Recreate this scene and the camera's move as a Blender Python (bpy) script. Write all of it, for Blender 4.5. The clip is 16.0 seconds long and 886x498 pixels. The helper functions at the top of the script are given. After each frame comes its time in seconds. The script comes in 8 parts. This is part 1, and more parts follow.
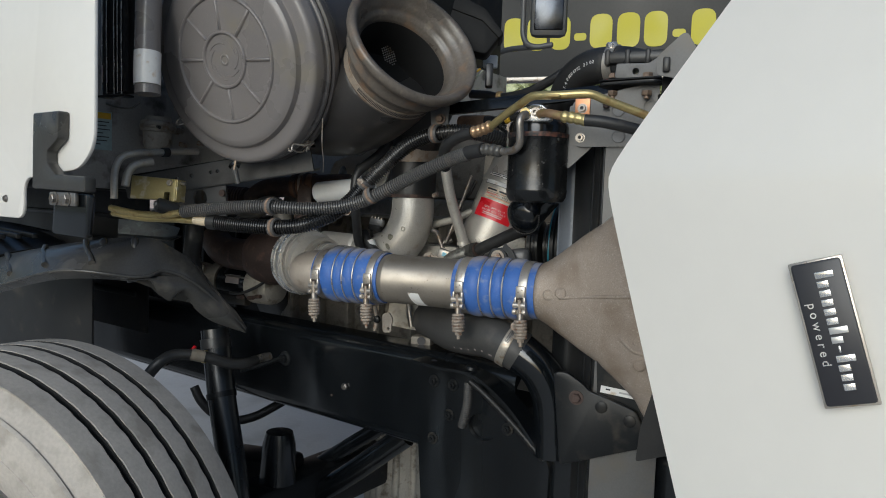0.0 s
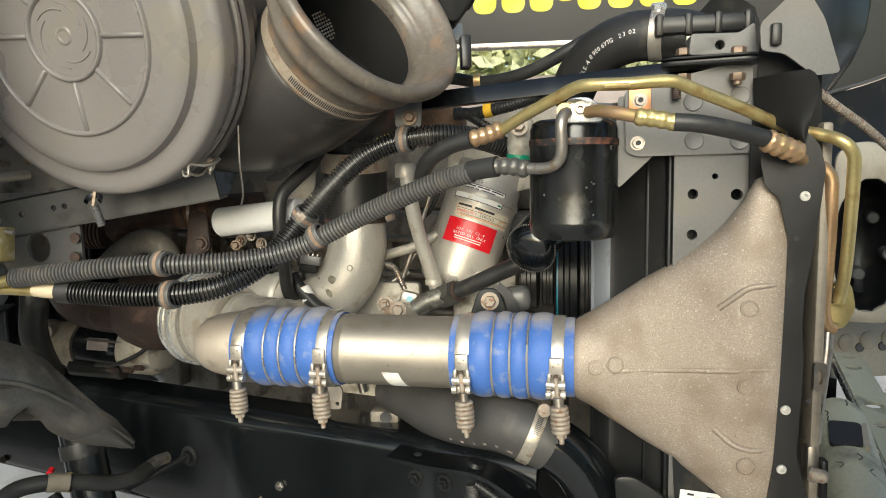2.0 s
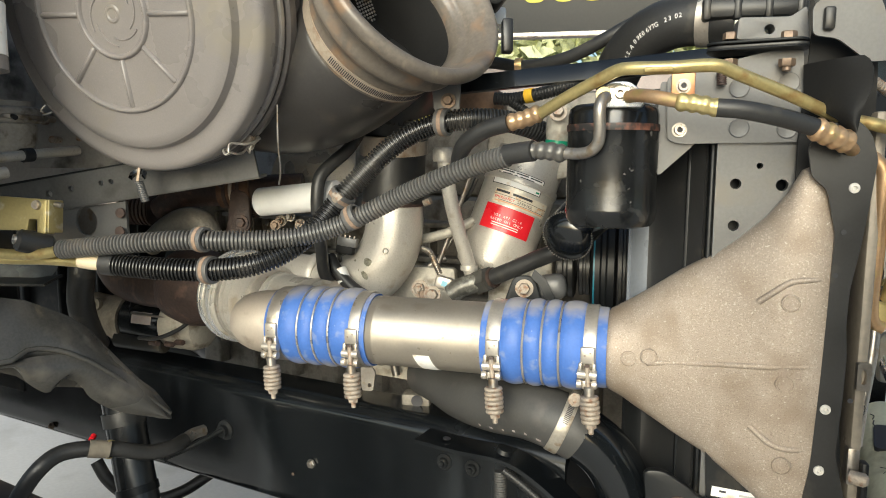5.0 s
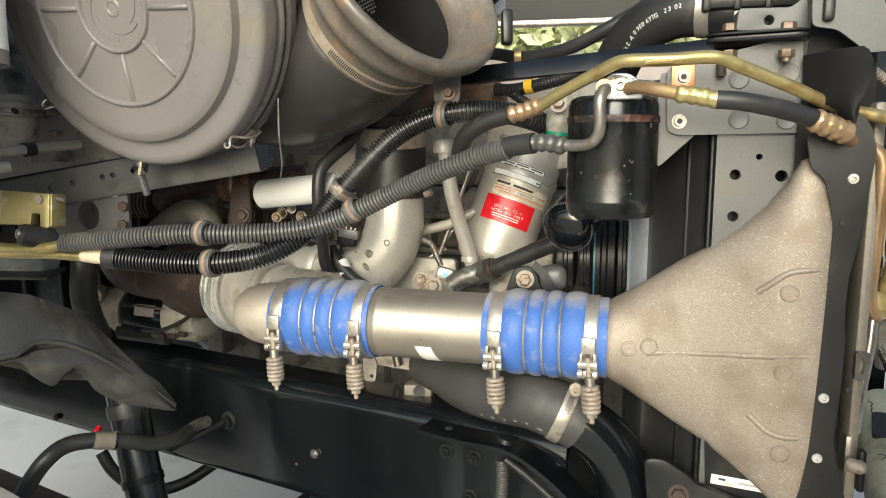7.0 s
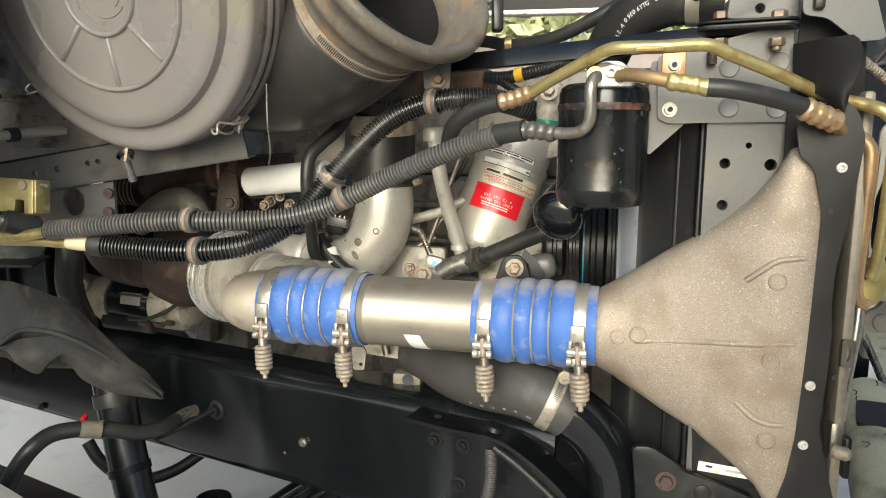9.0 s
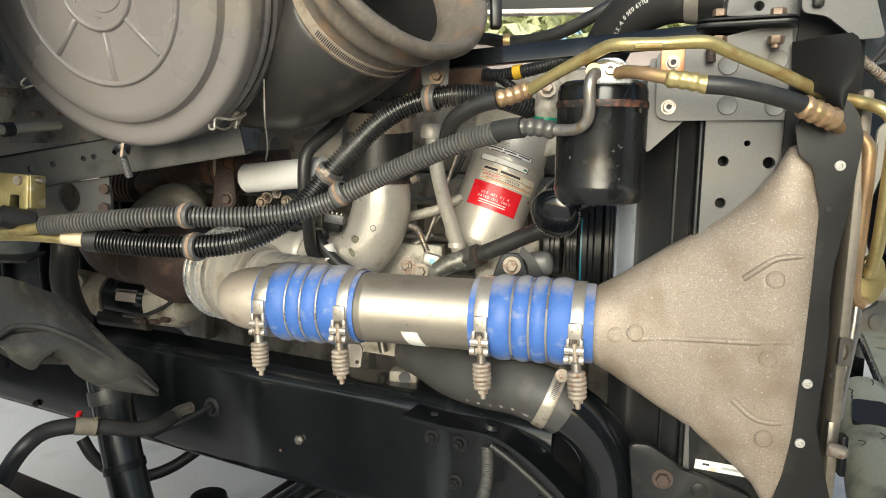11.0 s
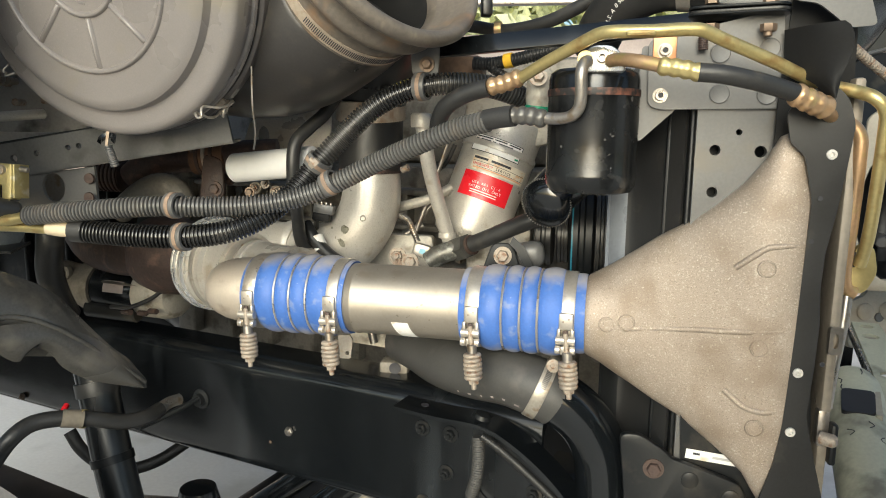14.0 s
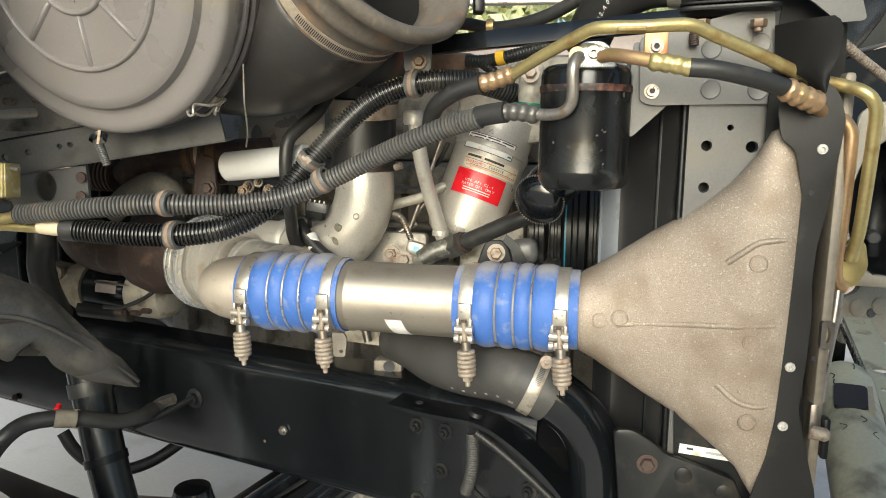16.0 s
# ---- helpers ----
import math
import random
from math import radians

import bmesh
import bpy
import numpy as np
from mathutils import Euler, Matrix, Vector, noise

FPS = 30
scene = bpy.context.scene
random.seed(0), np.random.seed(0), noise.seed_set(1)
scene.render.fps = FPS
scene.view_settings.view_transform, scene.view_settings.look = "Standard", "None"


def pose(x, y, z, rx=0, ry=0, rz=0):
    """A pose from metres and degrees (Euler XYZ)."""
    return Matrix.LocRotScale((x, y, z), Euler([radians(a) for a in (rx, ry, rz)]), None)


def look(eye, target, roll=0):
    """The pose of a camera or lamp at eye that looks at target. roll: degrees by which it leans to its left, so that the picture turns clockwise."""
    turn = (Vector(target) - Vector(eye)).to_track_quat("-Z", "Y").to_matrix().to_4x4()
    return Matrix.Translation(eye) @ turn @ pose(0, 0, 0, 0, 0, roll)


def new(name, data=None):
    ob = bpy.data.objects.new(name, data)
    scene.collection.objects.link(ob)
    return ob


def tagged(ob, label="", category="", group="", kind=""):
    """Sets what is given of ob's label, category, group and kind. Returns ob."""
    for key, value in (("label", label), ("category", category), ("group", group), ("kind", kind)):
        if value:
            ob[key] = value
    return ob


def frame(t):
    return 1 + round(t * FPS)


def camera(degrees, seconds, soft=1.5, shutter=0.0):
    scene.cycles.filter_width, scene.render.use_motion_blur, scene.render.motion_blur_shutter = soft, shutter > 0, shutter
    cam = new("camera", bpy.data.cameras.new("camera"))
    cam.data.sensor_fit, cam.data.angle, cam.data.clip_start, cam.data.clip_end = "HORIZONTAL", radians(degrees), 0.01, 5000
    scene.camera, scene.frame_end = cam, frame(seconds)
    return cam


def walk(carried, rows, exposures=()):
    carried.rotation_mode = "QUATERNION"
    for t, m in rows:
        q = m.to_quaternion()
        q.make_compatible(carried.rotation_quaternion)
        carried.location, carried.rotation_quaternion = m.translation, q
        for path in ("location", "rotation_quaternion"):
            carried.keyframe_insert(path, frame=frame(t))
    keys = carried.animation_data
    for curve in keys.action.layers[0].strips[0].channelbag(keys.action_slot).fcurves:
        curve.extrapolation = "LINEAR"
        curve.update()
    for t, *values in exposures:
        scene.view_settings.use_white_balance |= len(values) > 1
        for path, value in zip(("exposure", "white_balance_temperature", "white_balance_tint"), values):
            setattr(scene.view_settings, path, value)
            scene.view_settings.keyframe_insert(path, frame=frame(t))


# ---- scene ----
cam = camera(65.4, 16.0, soft=1.0)
# seconds, eye x y z, yaw, pitch, roll
ROWS = [
    (0, 0.8235, -1.0568, 1.2200, 35.65, -3.82, 2.09),
    (0.3, 0.7042, -0.9616, 1.2463, 35.25, -4.81, 1.63),
    (0.5, 0.6377, -0.8909, 1.2777, 33.50, -2.50, 2.08),
    (0.6, 0.6135, -0.8484, 1.2879, 32.94, -2.66, 2.49),
    (0.8, 0.5749, -0.8114, 1.3018, 31.24, -2.51, 1.72),
    (1, 0.5417, -0.7903, 1.3107, 28.15, -1.21, 0.15),
    (1.1, 0.5229, -0.7882, 1.3097, 26.36, -1.96, -0.68),
    (1.5, 0.4613, -0.7917, 1.3140, 22.37, -4.62, -2.25),
    (2, 0.4351, -0.7955, 1.3091, 24.35, -6.19, -0.99),
    (2.5, 0.4370, -0.7880, 1.3068, 26.58, -7.49, -0.12),
    (3, 0.4381, -0.7835, 1.3054, 27.30, -7.88, 0.01),
    (3.5, 0.4381, -0.7835, 1.3054, 27.10, -7.95, 0.24),
    (4, 0.4402, -0.7844, 1.3042, 28.12, -7.54, 0.39),
    (4.2, 0.4411, -0.7847, 1.3037, 27.76, -6.86, 0.39),
    (6.3, 0.4508, -0.7914, 1.2950, 28.50, -7.25, 0.22),
    (6.5, 0.4507, -0.7888, 1.2980, 28.07, -7.38, 0.26),
    (7, 0.4463, -0.7922, 1.3050, 28.00, -7.90, 0.00),
    (7.5, 0.4474, -0.7989, 1.2945, 27.83, -7.58, 0.30),
    (8, 0.4454, -0.7961, 1.2990, 27.69, -7.94, 0.43),
    (8.5, 0.4460, -0.7919, 1.3078, 27.55, -8.59, 0.02),
    (9, 0.4437, -0.7905, 1.3012, 27.03, -8.68, 0.31),
    (11.5, 0.4406, -0.7897, 1.2976, 26.64, -8.74, 0.58),
    (12, 0.4437, -0.7842, 1.2996, 26.79, -8.91, -0.09),
    (12.5, 0.4429, -0.7858, 1.2956, 26.56, -9.00, -0.09),
    (13, 0.4438, -0.7829, 1.2916, 26.30, -8.94, 0.26),
    (13.5, 0.4408, -0.7839, 1.2853, 25.91, -8.71, 0.91),
    (14, 0.4379, -0.7837, 1.2946, 25.88, -9.43, 0.66),
    (14.5, 0.4408, -0.7869, 1.2944, 25.65, -8.81, 0.29),
    (15, 0.4435, -0.7833, 1.2948, 25.26, -9.26, -0.02),
    (15.5, 0.4459, -0.7836, 1.2905, 25.38, -8.96, 0.40),
    (16, 0.4405, -0.7835, 1.2903, 25.46, -9.40, 0.43),
]


def eye_pose(x, y, z, yaw, pitch, roll):
    a, b = radians(yaw), radians(pitch)
    ahead = Vector((-math.sin(a) * math.cos(b), math.cos(a) * math.cos(b), math.sin(b)))
    eye = Vector((x, y, z))
    return look(eye, eye + ahead, roll)


walk(cam, [(r[0], eye_pose(*r[1:])) for r in ROWS],
     exposures=[(0.0, -0.62, 5450, 5), (0.5, -0.14, 5600, 4), (1.0, 0.24, 5850, 3), (1.5, 0.33, 6130, 3), (2.0, 0.5, 6190, 2), (3.0, 0.67, 6200, 2), (16.0, 0.67, 6200, 2)])

# ---- world and sun ----
world = bpy.data.worlds.new("sky")
scene.world = world
world.use_nodes = True
wn = world.node_tree.nodes
sky = wn.new("ShaderNodeTexSky")
sky.sky_type, sky.sun_disc = "NISHITA", False
SUN_EL, SUN_ROT = 20.0, 166.0
sky.sun_elevation, sky.sun_rotation = radians(SUN_EL), radians(SUN_ROT)
sky.air_density, sky.dust_density = 1.0, 3.0
wn["Background"].inputs["Strength"].default_value = 0.12
world.node_tree.links.new(sky.outputs[0], wn["Background"].inputs["Color"])
sun = new("sun", bpy.data.lights.new("sun", "SUN"))
sun.data.energy, sun.data.angle, sun.data.color = 2.3, radians(40), (1.0, 0.95, 0.87)
sa = radians(SUN_ROT)
sun.matrix_world = look((4 * math.sin(sa), 4 * math.cos(sa), 5), (0, 0, 5 - 4 * math.tan(radians(SUN_EL))))


# ---- materials ----
def mat(name, color, rough=0.5, metal=0.0, vary=0.15, scale=8.0, fine=120.0, bump=0.05, stain=None, stain_amount=0.4,
        coat=0.0, rough_vary=0.12, stretch=(1, 1, 1), spec=0.5):
    """A surface with broad and fine variation of colour and gloss, relief, and patches of a second colour."""
    m = bpy.data.materials.new(name)
    m.use_nodes = True
    nt = m.node_tree
    n, link = nt.nodes, nt.links.new
    bsdf = n["Principled BSDF"]
    bsdf.inputs["Metallic"].default_value = metal
    bsdf.inputs["Coat Weight"].default_value = coat
    bsdf.inputs["Specular IOR Level"].default_value = spec
    geo = n.new("ShaderNodeNewGeometry")
    mapping = n.new("ShaderNodeMapping")
    mapping.inputs["Scale"].default_value = stretch
    link(geo.outputs["Position"], mapping.inputs["Vector"])

    def cloud(size, detail):
        t = n.new("ShaderNodeTexNoise")
        t.inputs["Scale"].default_value, t.inputs["Detail"].default_value = size, detail
        link(mapping.outputs[0], t.inputs["Vector"])
        return t.outputs["Fac"]

    broad, grain = cloud(scale, 5), cloud(fine, 3)

    def mix(fac, a, b, low, high):
        r = n.new("ShaderNodeMapRange")
        r.inputs["From Min"].default_value, r.inputs["From Max"].default_value = low, high
        link(fac, r.inputs["Value"])
        x = n.new("ShaderNodeMix")
        x.data_type = "RGBA"
        link(r.outputs[0], x.inputs["Factor"])
        for v, s in ((a, x.inputs[6]), (b, x.inputs[7])):
            if isinstance(v, tuple):
                s.default_value = (*v, 1)
            else:
                link(v, s)
        return x.outputs[2]

    dark = tuple(c * (1 - vary) for c in color)
    light = tuple(min(1, c * (1 + vary)) for c in color)
    col = mix(broad, dark, light, 0.3, 0.7)
    fine_dark = tuple(c * (1 - 0.6 * vary) for c in color)
    g = mix(grain, fine_dark, light, 0.35, 0.65)
    half = n.new("ShaderNodeMix")
    half.data_type = "RGBA"
    half.inputs["Factor"].default_value = 0.4
    link(col, half.inputs[6])
    link(g, half.inputs[7])
    col = half.outputs[2]
    if stain:
        spots = cloud(scale * 2.3, 8)
        col = mix(spots, col, stain, 0.62 - 0.25 * stain_amount, 0.72 - 0.1 * stain_amount)
    link(col, bsdf.inputs["Base Color"])
    r = n.new("ShaderNodeMapRange")
    r.inputs["To Min"].default_value, r.inputs["To Max"].default_value = max(0.03, rough - rough_vary), min(1, rough + rough_vary)
    r.inputs["From Min"].default_value, r.inputs["From Max"].default_value = 0.3, 0.7
    link(broad, r.inputs["Value"])
    link(r.outputs[0], bsdf.inputs["Roughness"])
    if bump:
        b = n.new("ShaderNodeBump")
        b.inputs["Strength"].default_value, b.inputs["Distance"].default_value = bump, 0.002
        link(grain, b.inputs["Height"])
        link(b.outputs[0], bsdf.inputs["Normal"])
    return m


CONCRETE = mat("pale concrete", (0.62, 0.62, 0.62), 0.85, vary=0.1, scale=1.5, fine=60, bump=0.3, stain=(0.5, 0.5, 0.49))
NEAR_GROUND = mat("greyer near-side ground", (0.48, 0.47, 0.45), 0.9, scale=2, fine=200, bump=0.4, stain=(0.36, 0.35, 0.33))
BLACK_STEEL = mat("black painted steel", (0.006, 0.0072, 0.0085), 0.20, vary=0.3, scale=5, fine=90, bump=0.03, spec=0.7, stain=(0.020, 0.023, 0.026), stain_amount=0.3, stretch=(1, 1, 0.16))
BLACK_SATIN = mat("satin black steel", (0.010, 0.011, 0.012), 0.40, vary=0.25, fine=200, bump=0.06, spec=0.28, stain=(0.04, 0.036, 0.03), stain_amount=0.15)
GREY_STEEL = mat("dark grey pressed steel", (0.112, 0.111, 0.109), 0.42, metal=0.2, vary=0.15, scale=6, fine=300, bump=0.03, stain=(0.12, 0.11, 0.095), stain_amount=0.3)
PLASTIC = mat("grey black plastic", (0.185, 0.170, 0.163), 0.31, vary=0.15, scale=5, fine=500, bump=0.06, stain=(0.20, 0.18, 0.15), stain_amount=0.25)
DUCT = mat("black duct plastic", (0.016, 0.016, 0.016), 0.4, vary=0.25, scale=9, fine=300, bump=0.05, stain=(0.045, 0.04, 0.033), stain_amount=0.1)
MATT_BLACK = mat("matt black plastic", (0.009, 0.009, 0.009), 0.7, vary=0.3, scale=12, fine=300, bump=0.1, spec=0.25)
RUBBER = mat("black rubber", (0.022, 0.022, 0.022), 0.42, vary=0.3, scale=14, fine=300, bump=0.1, stain=(0.05, 0.046, 0.04), stain_amount=0.2)
DUSTY_RUBBER = mat("dusty brown-grey rubber", (0.125, 0.108, 0.090), 0.38, vary=0.35, scale=9, fine=200, bump=0.05, stain=(0.20, 0.13, 0.08), stain_amount=0.25)
CANISTER = mat("dark canister plastic", (0.070, 0.063, 0.060), 0.40, vary=0.2, scale=6, fine=400, bump=0.05, stain=(0.11, 0.10, 0.085), stain_amount=0.25)
BEIGE = mat("dusty beige moulding", (0.42, 0.385, 0.315), 0.55, vary=0.15, scale=7, fine=200, bump=0.05, stain=(0.36, 0.31, 0.24), stain_amount=0.3)
UNDER_GREY = mat("olive grey hood underside", (0.055, 0.053, 0.045), 0.6, vary=0.12, scale=3, fine=120, bump=0.04)
CORRUGATED = mat("black corrugated plastic", (0.016, 0.016, 0.016), 0.27, vary=0.3, scale=9, fine=250, bump=0.02, stain=(0.045, 0.042, 0.038), stain_amount=0.25)
DUSTY_CONDUIT = mat("dusty corrugated plastic", (0.080, 0.078, 0.075), 0.36, vary=0.35, scale=12, fine=250, bump=0.03, stain=(0.12, 0.105, 0.09), stain_amount=0.3)
ZINC_PALE = mat("pale yellow zinc plate", (0.40, 0.335, 0.15), 0.45, metal=0.45, vary=0.15, scale=20, fine=250, bump=0.03, stain=(0.6, 0.56, 0.42), stain_amount=0.3)
TAN_BAND = mat("tarnished tan band", (0.43, 0.365, 0.29), 0.45, metal=0.4, vary=0.2, scale=20, fine=200, bump=0.04, stain=(0.3, 0.2, 0.13), stain_amount=0.3)
ALU_PIPE = mat("brushed aluminium pipe", (0.365, 0.328, 0.276), 0.47, metal=0.75, vary=0.08, scale=18, fine=260, bump=0.03, stain=(0.33, 0.29, 0.24), stain_amount=0.2)
CAST_ALU = mat("rough cast aluminium", (0.33, 0.275, 0.225), 0.55, metal=0.3, vary=0.28, scale=5, fine=620, bump=0.3, stain=(0.30, 0.245, 0.19), stain_amount=0.3)
BLOCK_GREY = mat("dirty grey block casting", (0.22, 0.20, 0.168), 0.55, metal=0.25, vary=0.3, scale=14, fine=220, bump=0.25, stain=(0.12, 0.10, 0.075), stain_amount=0.4)
ENGINE_ALU = mat("grey engine casting", (0.44, 0.41, 0.35), 0.5, metal=0.3, vary=0.2, scale=16, fine=220, bump=0.2, stain=(0.2, 0.17, 0.13), stain_amount=0.35)
BLUE_SILICONE = mat("blue silicone rubber", (0.055, 0.138, 0.43), 0.55, vary=0.14, scale=22, fine=240, bump=0.05, stain=(0.17, 0.23, 0.42), stain_amount=0.22)
STAINLESS = mat("stainless steel band", (0.50, 0.46, 0.405), 0.36, metal=0.7, vary=0.15, scale=30, fine=300, bump=0.03, stain=(0.35, 0.28, 0.2), stain_amount=0.15)
SPRING_STEEL = mat("grimy spring steel", (0.32, 0.275, 0.225), 0.62, metal=0.35, vary=0.3, scale=60, fine=500, bump=0.2, stain=(0.22, 0.12, 0.07), stain_amount=0.35)
BRASS = mat("yellow zinc plated steel", (0.56, 0.46, 0.21), 0.4, metal=0.75, vary=0.15, scale=22, fine=250, bump=0.02, stain=(0.45, 0.30, 0.12), stain_amount=0.3)
COPPERY = mat("coppery plated steel", (0.56, 0.37, 0.21), 0.4, metal=0.75, vary=0.15, scale=22, fine=250, bump=0.02, stain=(0.5, 0.40, 0.16), stain_amount=0.35)
STEEL = mat("dull steel", (0.33, 0.305, 0.275), 0.38, metal=0.85, vary=0.2, scale=25, fine=300, bump=0.05, stain=(0.25, 0.19, 0.13), stain_amount=0.25)
RUST = mat("rusty brown iron", (0.048, 0.030, 0.024), 0.62, vary=0.4, scale=20, fine=200, bump=0.4, stain=(0.11, 0.065, 0.045), stain_amount=0.3)
SILVER_PAINT = mat("silver grey engine paint", (0.53, 0.50, 0.445), 0.38, metal=0.4, vary=0.12, scale=14, fine=330, bump=0.22, stain=(0.42, 0.36, 0.28), stain_amount=0.15)
WHITE_PAINT = mat("cream white body paint", (0.80, 0.775, 0.72), 0.22, vary=0.02, scale=2, fine=40, bump=0.0, coat=0.6, rough_vary=0.04)
WHITE = mat("white plastic", (0.75, 0.75, 0.74), 0.45, vary=0.06, scale=20, bump=0.02)
BRIGHT_ALU = mat("bright machined aluminium", (0.86, 0.85, 0.82), 0.25, metal=0.8, vary=0.06, scale=30, bump=0.02)
RED_LABEL = mat("red label film", (0.66, 0.012, 0.022), 0.35, vary=0.06, scale=20, bump=0.0)
PAPER = mat("white label film", (0.78, 0.77, 0.74), 0.4, vary=0.06, scale=25, bump=0.0, stain=(0.6, 0.5, 0.38), stain_amount=0.15)
INK = mat("dark print", (0.03, 0.03, 0.035), 0.5, vary=0.1, bump=0.0)
COPPER_TAB = mat("copper tab", (0.62, 0.30, 0.15), 0.4, metal=0.6, vary=0.15, scale=40, bump=0.03)
OLIVE = mat("pale green-grey primer", (0.5, 0.5, 0.39), 0.45, vary=0.14, scale=6, fine=200, bump=0.05, stain=(0.2, 0.19, 0.15), stain_amount=0.3)
TYRE = mat("dusty tyre rubber", (0.45, 0.415, 0.37), 0.85, vary=0.18, scale=9, fine=160, bump=0.25, stain=(0.34, 0.31, 0.27), stain_amount=0.4)
LINER = mat("dusty liner plastic", (0.047, 0.0455, 0.042), 0.27, vary=0.25, scale=6, fine=300, bump=0.08, stain=(0.09, 0.083, 0.072), stain_amount=0.3)
HOSE_GREY = mat("matt grey-black hose", (0.045, 0.044, 0.042), 0.55, vary=0.2, scale=14, fine=300, bump=0.08, stain=(0.07, 0.065, 0.06), stain_amount=0.25)
GROOVE_SHADE = mat("tyre rubber darkened as groove shade", (0.014, 0.013, 0.012), 0.85, vary=0.4, scale=40, fine=300, bump=0.3)
SIGN_BLACK = mat("weathered black sign", (0.024, 0.024, 0.023), 0.5, vary=0.2, scale=1.5, fine=60, bump=0.02)
YELLOW = mat("yellow sign paint", (0.50, 0.45, 0.015), 0.5, vary=0.05, scale=4, bump=0.0)
WALL_MAUVE = mat("mauve grey block wall", (0.34, 0.29, 0.275), 0.85, vary=0.2, scale=5, fine=90, bump=0.4)
# leaf green made paler: the strong sun's glare is in the colour
LEAF = mat("leaf green paled as sun glare", (0.70, 0.75, 0.42), 0.6, vary=0.45, scale=9, fine=40, bump=0.0)
MESH_METAL = mat("pale fin metal", (0.62, 0.57, 0.5), 0.5, metal=0.1, vary=0.15, scale=60, fine=600, bump=0.3)


def dusted(m, color, start, full, strength=0.9):
    """Lays dust of a colour where the surface slopes, thicker towards level, broken up by noise."""
    n, link = m.node_tree.nodes, m.node_tree.links.new
    bsdf = n["Principled BSDF"]
    old = bsdf.inputs["Base Color"].links[0].from_socket
    geo = n.new("ShaderNodeNewGeometry")
    split = n.new("ShaderNodeSeparateXYZ")
    link(geo.outputs["Normal"], split.inputs[0])
    up = n.new("ShaderNodeMath")
    up.operation = "ABSOLUTE"
    link(split.outputs["Z"], up.inputs[0])
    t = n.new("ShaderNodeTexNoise")
    t.inputs["Scale"].default_value, t.inputs["Detail"].default_value = 45.0, 5
    link(geo.outputs["Position"], t.inputs["Vector"])
    add = n.new("ShaderNodeMath")
    add.operation = "MULTIPLY_ADD"
    add.inputs[1].default_value = 0.55
    link(t.outputs["Fac"], add.inputs[0])
    link(up.outputs[0], add.inputs[2])
    r = n.new("ShaderNodeMapRange")
    r.inputs["From Min"].default_value, r.inputs["From Max"].default_value, r.inputs["To Max"].default_value = start + 0.27, full + 0.27, strength
    link(add.outputs[0], r.inputs["Value"])
    x = n.new("ShaderNodeMix")
    x.data_type = "RGBA"
    link(r.outputs[0], x.inputs["Factor"])
    link(old, x.inputs[6])
    x.inputs[7].default_value = (*color, 1)
    link(x.outputs[2], bsdf.inputs["Base Color"])


def flecked(m, color, size, low, high, strength=1.0):
    """Scatters fine flecks of a second colour."""
    n, link = m.node_tree.nodes, m.node_tree.links.new
    bsdf = n["Principled BSDF"]
    old = bsdf.inputs["Base Color"].links[0].from_socket
    geo = n.new("ShaderNodeNewGeometry")
    t = n.new("ShaderNodeTexNoise")
    t.inputs["Scale"].default_value, t.inputs["Detail"].default_value = size, 2
    link(geo.outputs["Position"], t.inputs["Vector"])
    r = n.new("ShaderNodeMapRange")
    r.inputs["From Min"].default_value, r.inputs["From Max"].default_value, r.inputs["To Max"].default_value = low, high, strength
    link(t.outputs["Fac"], r.inputs["Value"])
    x = n.new("ShaderNodeMix")
    x.data_type = "RGBA"
    link(r.outputs[0], x.inputs["Factor"])
    link(old, x.inputs[6])
    x.inputs[7].default_value = (*color, 1)
    link(x.outputs[2], bsdf.inputs["Base Color"])


flecked(CAST_ALU, (0.52, 0.46, 0.385), 520.0, 0.56, 0.66, 0.6)
flecked(CAST_ALU, (0.17, 0.135, 0.10), 620.0, 0.55, 0.66, 0.6)
flecked(CAST_ALU, (0.20, 0.15, 0.105), 14.0, 0.50, 0.72, 0.75)
flecked(CAST_ALU, (0.54, 0.49, 0.42), 230.0, 0.68, 0.74, 0.7)
flecked(ALU_PIPE, (0.17, 0.14, 0.11), 130.0, 0.68, 0.74, 0.7)
flecked(SILVER_PAINT, (0.30, 0.27, 0.22), 380.0, 0.60, 0.72, 0.45)
flecked(BLACK_STEEL, (0.10, 0.10, 0.10), 260.0, 0.74, 0.78, 0.6)
flecked(BLUE_SILICONE, (0.36, 0.40, 0.52), 190.0, 0.70, 0.76, 0.45)
flecked(PLASTIC, (0.26, 0.24, 0.21), 180.0, 0.70, 0.76, 0.5)
flecked(DUSTY_RUBBER, (0.30, 0.25, 0.19), 60.0, 0.62, 0.74, 0.35)
flecked(DUSTY_RUBBER, (0.055, 0.048, 0.042), 22.0, 0.52, 0.66, 0.5)
dusted(BLUE_SILICONE, (0.33, 0.31, 0.29), 0.66, 0.97, 0.85)
DULL_BOLT = mat("dull brown plated bolt", (0.20, 0.145, 0.105), 0.5, metal=0.5, vary=0.25, scale=40, fine=250, bump=0.1)
DRIER_PAINT = mat("scuffed black drier paint", (0.008, 0.0085, 0.009), 0.23, vary=0.3, scale=18, fine=160, bump=0.05, stain=(0.03, 0.03, 0.029), stain_amount=0.15)
flecked(DRIER_PAINT, (0.16, 0.15, 0.14), 70.0, 0.73, 0.75, 0.6)
YELLOW_TAPE = mat("yellow tape", (0.75, 0.45, 0.03), 0.5, vary=0.1, scale=30, bump=0.02)
GREEN_RING = mat("green plastic ring", (0.01, 0.22, 0.12), 0.4, vary=0.1, bump=0.0)


